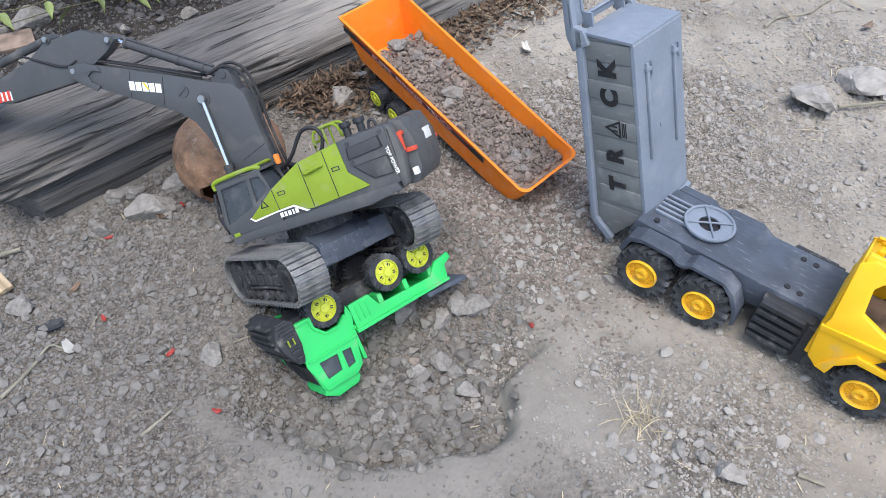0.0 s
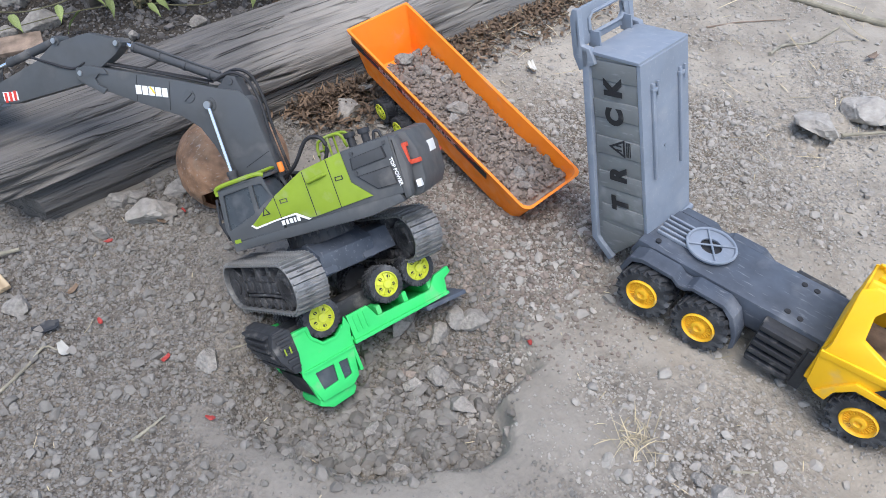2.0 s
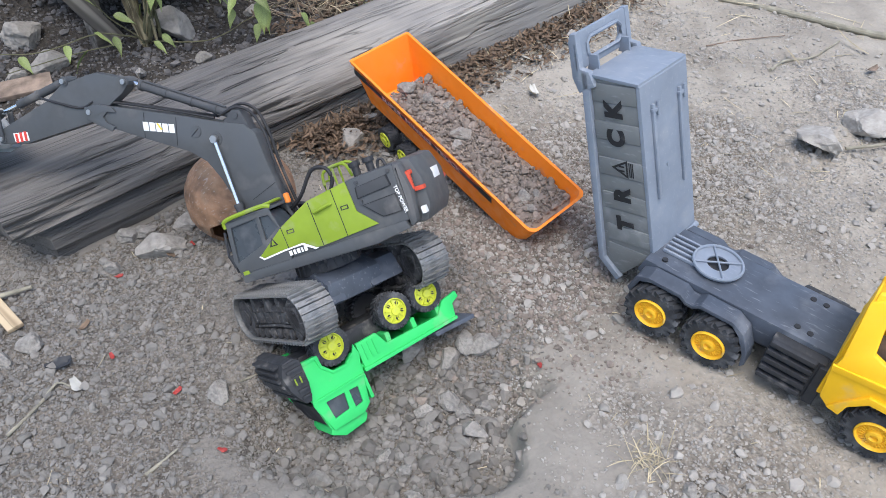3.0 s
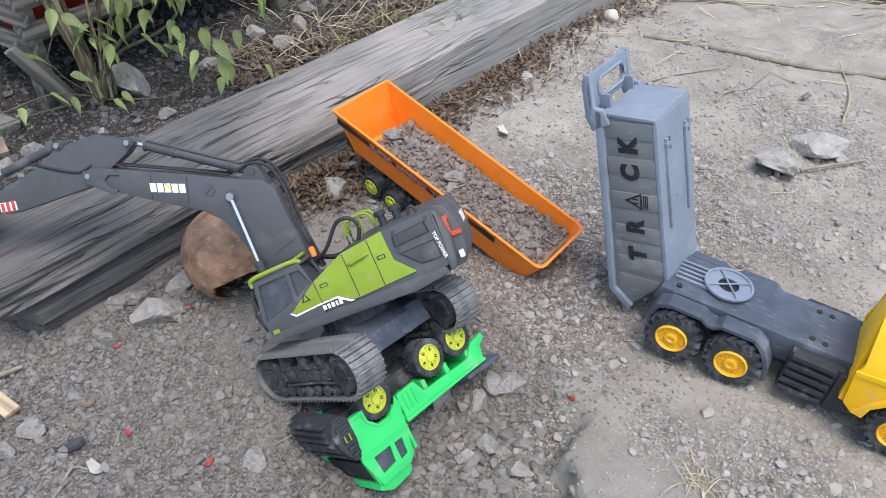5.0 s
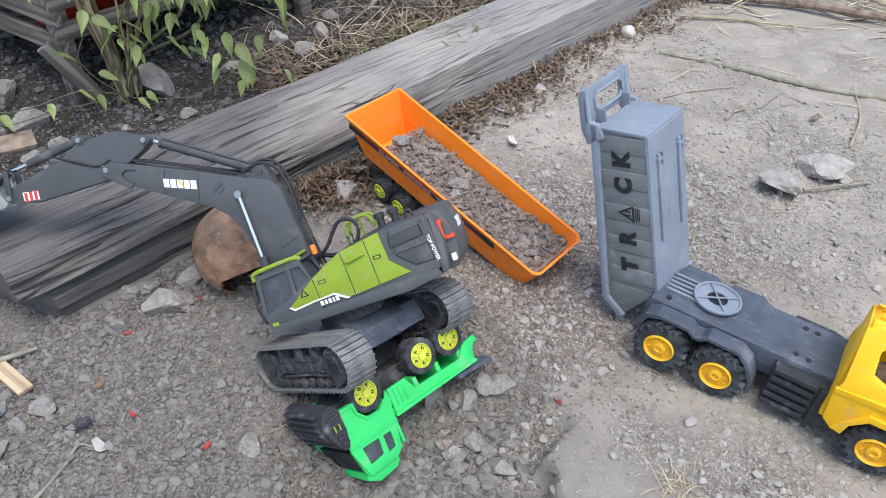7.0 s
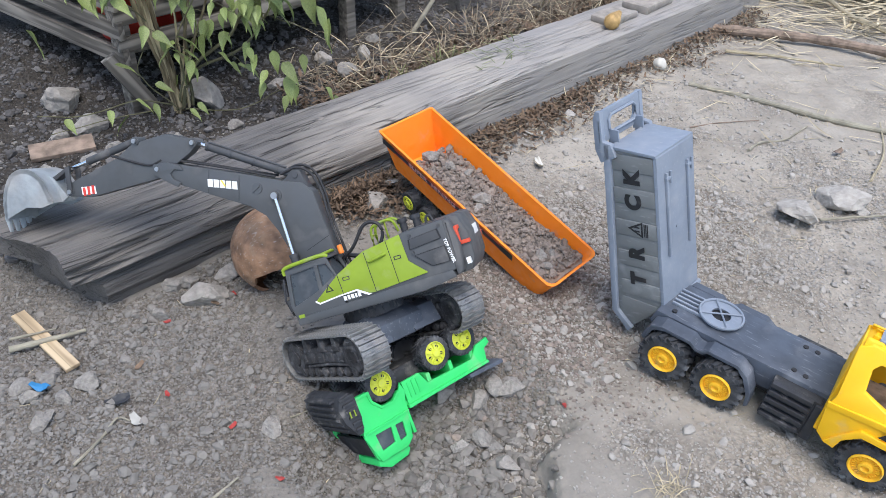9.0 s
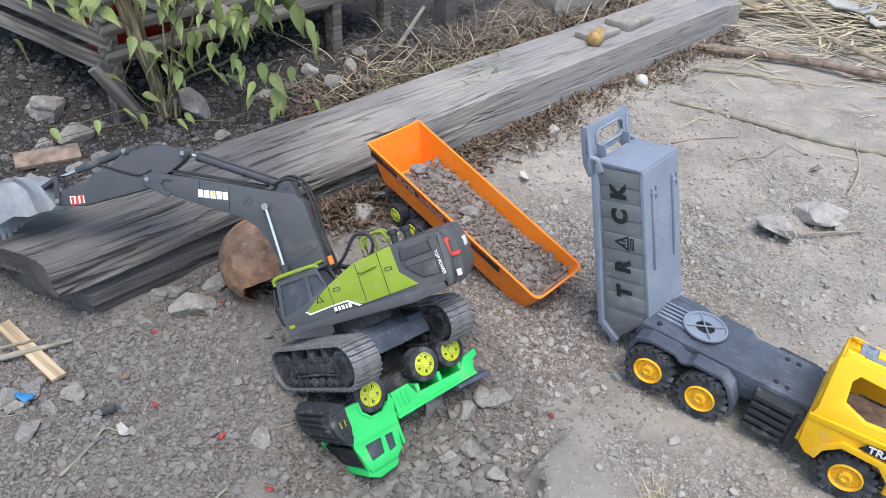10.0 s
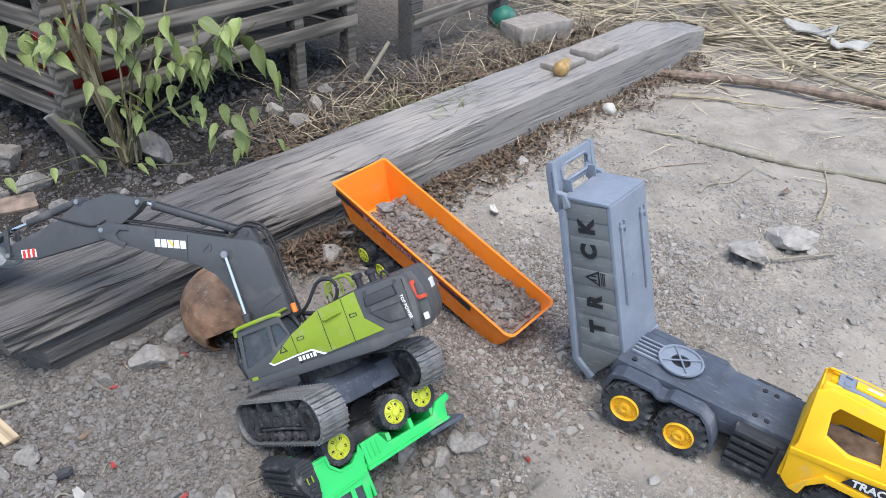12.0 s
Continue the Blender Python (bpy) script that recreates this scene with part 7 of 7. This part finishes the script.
solid("green_float", bm, material("teal_plastic", (0.02, 0.16, 0.11), 0.5, vary=0.2, dust=0.3), Matrix.Translation((1.31, 2.6, ground_height(1.31, 2.6) + 0.04)), "dark teal plastic ball half hidden in dry grass", "ball")


# ---- slatted crate at the back ----
CR_O = Vector((-0.248, 1.85, 0.0))


def slat(parent, a, b, h, th, name="slat", mat=SLAT):
    a, b = Vector(a), Vector(b)
    d = b - a
    bm = bmesh.new()
    box(bm, (0, -th / 2, -h / 2), (d.length, th / 2, h / 2), 0.002)
    x = d.normalized()
    z = Vector((0, 0, 1))
    y = z.cross(x).normalized()
    z = x.cross(y)
    return part(name, bm, mat, parent, m=frame_matrix(x, y, z, a))


def crate():
    t = thing("slatted_crate", Matrix.Translation(CR_O), "weathered grey wooden slatted crate standing on posts over dark soil", "crate")
    ax, bx = Vector((math.cos(radians(28)), math.sin(radians(28)), 0)), Vector((math.cos(radians(122)), math.sin(radians(122)), 0))
    up = Vector((0, 0, 1))
    L1, L2 = 0.98, 0.8
    for z, h, tilt in ((0.27, 0.035, 0.0), (0.335, 0.038, 0.01), (0.405, 0.04, -0.008), (0.48, 0.04, 0.0), (0.56, 0.04, 0.0), (0.64, 0.04, 0.0)):
        slat(t, up * z - ax * 0.01, ax * L1 + up * (z + tilt), h, 0.016)
        slat(t, up * (z - 0.03) - bx * 0.012, bx * L2 + up * (z - 0.03 + tilt), h + 0.006, 0.016)
        slat(t, up * z + bx * L2, ax * L1 + bx * L2 + up * z, h + 0.03, 0.016)
        slat(t, up * z + ax * L1, ax * L1 + bx * L2 + up * z, h, 0.016)
    for p in (ax * 0.012 + bx * 0.02, ax * 0.74 + bx * 0.02, ax * 0.96 + bx * 0.02, bx * 0.78 + ax * 0.02, ax * 0.96 + bx * 0.78):
        q = p + CR_O
        g = ground_height(q.x, q.y) - 0.02
        bm = bmesh.new()
        box(bm, (-0.018, -0.02, g), (0.018, 0.02, 0.68), 0.003)
        part("post", bm, SLAT, t, m=Matrix.Translation(p) @ Matrix.Rotation(radians(28), 4, "Z"))
    bm = bmesh.new()
    box(bm, (0, -0.008, -0.02), (0.17, 0.008, 0.02), 0.002)
    part("brace", bm, SLAT, t, m=Matrix.Translation((-0.035, -0.03, 0.255)) @ Matrix.Rotation(radians(20), 4, "Z") @ Matrix.Rotation(radians(62), 4, "Y"))
    bm = bmesh.new()
    prism(bm, [(0.02, 0.02), (L1 - 0.02, 0.02), (L1 - 0.02, L2 - 0.02), (0.02, L2 - 0.02)], 0.235, 0.25, axis="z", m=Matrix(((ax.x, bx.x, 0, 0), (ax.y, bx.y, 0, 0), (0, 0, 1, 0), (0, 0, 0, 1))))
    part("floor_board", bm, SLAT, t)
    bm = bmesh.new()
    prism(bm, [(-0.03, -0.03), (L1 + 0.03, -0.03), (L1 + 0.03, L2 + 0.03), (-0.03, L2 + 0.03)], 0.685, 0.7, axis="z", m=Matrix(((ax.x, bx.x, 0, 0), (ax.y, bx.y, 0, 0), (0, 0, 1, 0), (0, 0, 0, 1))))
    part("lid_board", bm, SLAT, t)
    return ax, bx


CAX, CBX = crate()


def crate_item(name, mat, s, w, z, r, h, label, category, along=False):
    bm = bmesh.new()
    lathe(bm, [(0.001, 0), (r * 0.95, 0), (r, r * 0.08), (r, h - r * 0.2), (r * 0.9, h), (r * 0.72, h), (r * 0.7, h - r * 0.3), (0.001, h - r * 0.3)], 28)
    o = CR_O + CAX * s + CBX * w + Vector((0, 0, z))
    m = Matrix.Translation(o) @ (Matrix.Rotation(radians(90), 4, "X") if not along else Matrix.Rotation(radians(200), 4, "Z"))
    return solid(name, bm, mat, m, label, category)


crate_item("red_can", RED, 0.08, 0.12, 0.25, 0.055, 0.16, "dusty red can standing inside the crate", "can")
crate_item("red_can", RED, 0.2, 0.14, 0.25, 0.05, 0.15, "dusty red can standing inside the crate", "can")
crate_item("white_pail", DUSTY_CREAM, 0.5, 0.2, 0.25, 0.14, 0.3, "dusty cream pail standing inside the crate", "pail")
crate_item("grey_pipe", DUSTY_CREAM, 0.33, 0.06, 0.305, 0.028, 0.2, "short pale plastic pipe inside the crate", "pipe", along=True)
crate_item("cream_jar", DUSTY_CREAM, 0.18, 0.12, 0.405, 0.06, 0.14, "cream jar lying inside the crate", "jar", along=True)


def back_fence():
    t = thing("rail_fence", Matrix.Translation((0.824, 2.36, 0)), "low weathered fence of posts and rails behind the beam", "fence")
    d = Vector((math.cos(radians(30)), math.sin(radians(30)), 0))
    for s in (0.0, 0.55, 1.1, 1.65):
        g = ground_height(0.824 + d.x * s, 2.36 + d.y * s)
        bm = bmesh.new()
        box(bm, (-0.03, -0.03, g - 0.03), (0.03, 0.03, 0.75), 0.004)
        part("post", bm, TIMBER_DARK, t, m=Matrix.Translation(d * s) @ Matrix.Rotation(radians(30), 4, "Z"))
    for z in (0.24, 0.36, 0.5, 0.64):
        slat(t, d * -0.02 + Vector((0.012, -0.03, z)), d * 1.7 + Vector((0.012, -0.03, z + 0.02)), 0.05, 0.014, "rail")


back_fence()
bm = bmesh.new()
rod(bm, (0, 0, 0), (0.1, 0.03, 0.12), 0.008, 0.006, seg=10)
solid("dead_branch", bm, STICK, Matrix.Translation((0.6, 2.2, ground_height(0.6, 2.2))), "pale dead branch leaning against the crate", "branch")


# ---- leafy plant at the crate ----
def leaf_mesh(k):
    bm = bmesh.new()
    n, rows = 9, []
    for i in range(n):
        t = i / (n - 1)
        half = 0.31 * math.sin(math.pi * t ** 0.62) ** 1.1 * (1 - 0.3 * t) if 0 < t < 1 else 0.004
        droop = -0.22 * t * t - 0.05 * k * t
        rows.append([bm.verts.new((t, s * half, droop + 0.10 * abs(s) * half / 0.36 + 0.03 * math.sin(9 * t + k) * abs(s))) for s in (-1, -0.5, 0, 0.5, 1)])
    for a, b in zip(rows, rows[1:]):
        for j in range(4):
            bm.faces.new((a[j], a[j + 1], b[j + 1], b[j]))
    return finish("leaf", bm, LEAF, 80)


LEAVES = [leaf_mesh(k) for k in range(3)]


def plant():
    base = Vector((-0.146, 1.829, 0.105))
    t = thing("leafy_plant", Matrix.Translation(base), "leafy green shrub with brown stems growing beside the crate", "plant")

    def branch(pts, r0, r1, name="branch", mat=TWIG_GREEN):
        p = curve_points([Vector(q) - base for q in pts], 6)
        p = [q + Vector((0.004 * noise.noise((i * 0.4, r0 * 90, 0)), 0.004 * noise.noise((i * 0.4, r0 * 90, 5)), 0)) for i, q in enumerate(p)]
        bm = bmesh.new()
        tube(bm, p, [(1.0 if name == "stem" else 0.75) * (r0 + (r1 - r0) * i / (len(p) - 1)) for i in range(len(p))], 8)
        part(name, bm, mat, t)
        return p

    runs = []
    for dx, dy, s in ((0, 0, 1.0), (0.012, 0.008, 0.9), (-0.01, 0.012, 0.8), (0.006, -0.012, 0.7)):
        branch([(base.x + dx * 0.5, base.y + dy, 0.09), (-0.158 + dx, 1.829 + dy, 0.21), (-0.184 + dx * 1.5, 1.825 + dy * 2, 0.345), (-0.2 + dx * 2.5, 1.82 + dy * 3, 0.45), (-0.205 + dx * 5, 1.8 + dy * 5, 0.6)], 0.0095 * s, 0.0055 * s, "stem", BARK)
    runs.append(branch([(-0.14, 1.825, 0.1), (-0.095, 1.825, 0.205), (0.0, 1.81, 0.28), (0.05, 1.79, 0.36), (0.14, 1.76, 0.46)], 0.0075, 0.003))
    runs.append(branch([(-0.135, 1.83, 0.1), (-0.09, 1.84, 0.19), (0.03, 1.81, 0.25), (0.12, 1.78, 0.37), (0.2, 1.74, 0.45)], 0.0065, 0.0025))
    runs.append(branch([(-0.11, 1.84, 0.1), (-0.102, 1.835, 0.25), (-0.092, 1.82, 0.4), (-0.12, 1.79, 0.55)], 0.006, 0.003))
    runs.append(branch([(-0.15, 1.82, 0.1), (-0.12, 1.8, 0.2), (-0.12, 1.79, 0.3), (-0.05, 1.77, 0.42)], 0.004, 0.002))
    runs.append(branch([(-0.18, 1.82, 0.33), (-0.25, 1.79, 0.42), (-0.33, 1.76, 0.45)], 0.003, 0.0015))
    branch([(-0.16, 1.81, 0.12), (-0.24, 1.79, 0.15), (-0.36, 1.76, 0.14), (-0.46, 1.74, 0.16)], 0.003, 0.0015)
    branch([(-0.15, 1.81, 0.11), (-0.22, 1.78, 0.22), (-0.2, 1.77, 0.28)], 0.0022, 0.0014)
    branch([(-0.19, 1.8, 0.115), (-0.3, 1.77, 0.12), (-0.44, 1.73, 0.115)], 0.0022, 0.0014)
    branch([(-0.13, 1.82, 0.1), (0.0, 1.78, 0.1), (0.1, 1.77, 0.14), (0.17, 1.76, 0.17)], 0.0025, 0.0012)
    branch([(0.05, 1.79, 0.36), (0.12, 1.76, 0.33), (0.2, 1.74, 0.3)], 0.002, 0.001)

    def leaf(p, size, yaw, pitch, roll=0.0):
        ob = new("leaf", LEAVES[int(abs(yaw) * 10) % 3])
        ob.parent = t
        ob.matrix_basis = Matrix.Translation(Vector(p) - base) @ Matrix.Rotation(yaw, 4, "Z") @ Matrix.Rotation(pitch, 4, "Y") @ Matrix.Rotation(roll, 4, "X") @ Matrix.Diagonal((size, size * 0.78, size, 1))

    # low spray over the beam
    for x, y, z, s in ((0.06, 1.78, 0.24, 0.055), (0.08, 1.77, 0.2, 0.05), (0.1, 1.77, 0.25, 0.06), (0.12, 1.76, 0.22, 0.07), (0.13, 1.77, 0.18, 0.075), (0.07, 1.77, 0.17, 0.045), (0.15, 1.75, 0.16, 0.05), (0.12, 1.74, 0.14, 0.045), (0.17, 1.75, 0.24, 0.05), (0.22, 1.74, 0.15, 0.05), (0.24, 1.73, 0.13, 0.045), (0.04, 1.78, 0.26, 0.045)):
        leaf((x, y, z), s, random.uniform(-2.4, -0.4), random.uniform(0.5, 1.2), random.uniform(-0.5, 0.5))
    # upper leaves
    for x, y, z, s in ((-0.06, 1.79, 0.3, 0.07), (0.0, 1.78, 0.42, 0.085), (0.03, 1.77, 0.38, 0.075), (0.06, 1.77, 0.4, 0.08), (0.1, 1.76, 0.41, 0.075), (0.14, 1.75, 0.42, 0.08), (0.19, 1.74, 0.4, 0.085), (0.21, 1.74, 0.36, 0.09), (0.24, 1.73, 0.33, 0.08), (-0.17, 1.77, 0.47, 0.09), (-0.24, 1.77, 0.45, 0.085), (-0.29, 1.76, 0.46, 0.08), (-0.33, 1.75, 0.48, 0.085), (-0.31, 1.75, 0.42, 0.07), (-0.24, 1.76, 0.41, 0.065),
                        (-0.43, 1.75, 0.36, 0.07), (-0.05, 1.78, 0.47, 0.09), (0.0, 1.77, 0.47, 0.08), (0.07, 1.76, 0.46, 0.085), (0.16, 1.75, 0.46, 0.08), (-0.11, 1.78, 0.5, 0.085), (-0.36, 1.74, 0.5, 0.09), (0.11, 1.78, 0.35, 0.06), (0.07, 1.79, 0.33, 0.055), (-0.03, 1.79, 0.25, 0.05)):
        leaf((x, y, z), s, random.uniform(-2.6, -0.3), random.uniform(0.3, 1.25), random.uniform(-0.6, 0.6))
    for k in range(16):
        p = runs[k % len(runs)]
        q = p[random.randrange(len(p) // 2, len(p))] + base
        leaf(q, random.uniform(0.045, 0.085), random.uniform(0, 6.28), random.uniform(0.2, 1.2), random.uniform(-0.6, 0.6))
    # thin side twigs, each with a few leaves
    for k in range(26):
        p = runs[k % len(runs)]
        q = p[random.randrange(len(p) // 3, len(p))] + base
        tip = q + Vector((random.uniform(-0.09, 0.11), random.uniform(-0.07, 0.02), random.uniform(-0.05, 0.09)))
        mid = (q + tip) / 2 + Vector((0, 0, random.uniform(0.0, 0.03)))
        branch([q, mid, tip], 0.0018, 0.0009, "twig")
        for f in (0.45, 0.75, 1.0):
            leaf(q.lerp(tip, f), random.uniform(0.03, 0.058), random.uniform(-3.0, 0.2), random.uniform(0.2, 1.2), random.uniform(-0.6, 0.6))
    for k in range(4):
        x = base.x + random.uniform(-0.02, 0.03)
        branch([(x, base.y, 0.1), (x - 0.03 + 0.03 * k, base.y - 0.01, 0.26), (x - 0.05 + 0.06 * k, base.y - 0.02, 0.42), (x - 0.06 + 0.08 * k, base.y - 0.03, 0.58)], 0.004, 0.002, "stem", BARK)
    # leaves near the ground
    for x, y, z, s in ((-0.24, 1.75, 0.17, 0.05), (-0.2, 1.74, 0.16, 0.045), (-0.26, 1.73, 0.14, 0.055), (-0.4, 1.73, 0.15, 0.045), (-0.3, 1.73, 0.16, 0.04), (-0.19, 1.76, 0.2, 0.05), (-0.27, 1.78, 0.25, 0.055), (-0.12, 1.75, 0.13, 0.04), (-0.1, 1.76, 0.14, 0.04)):
        leaf((x, y, z), s, random.uniform(-3, 0), random.uniform(0.1, 0.9), random.uniform(-0.5, 0.5))


plant()
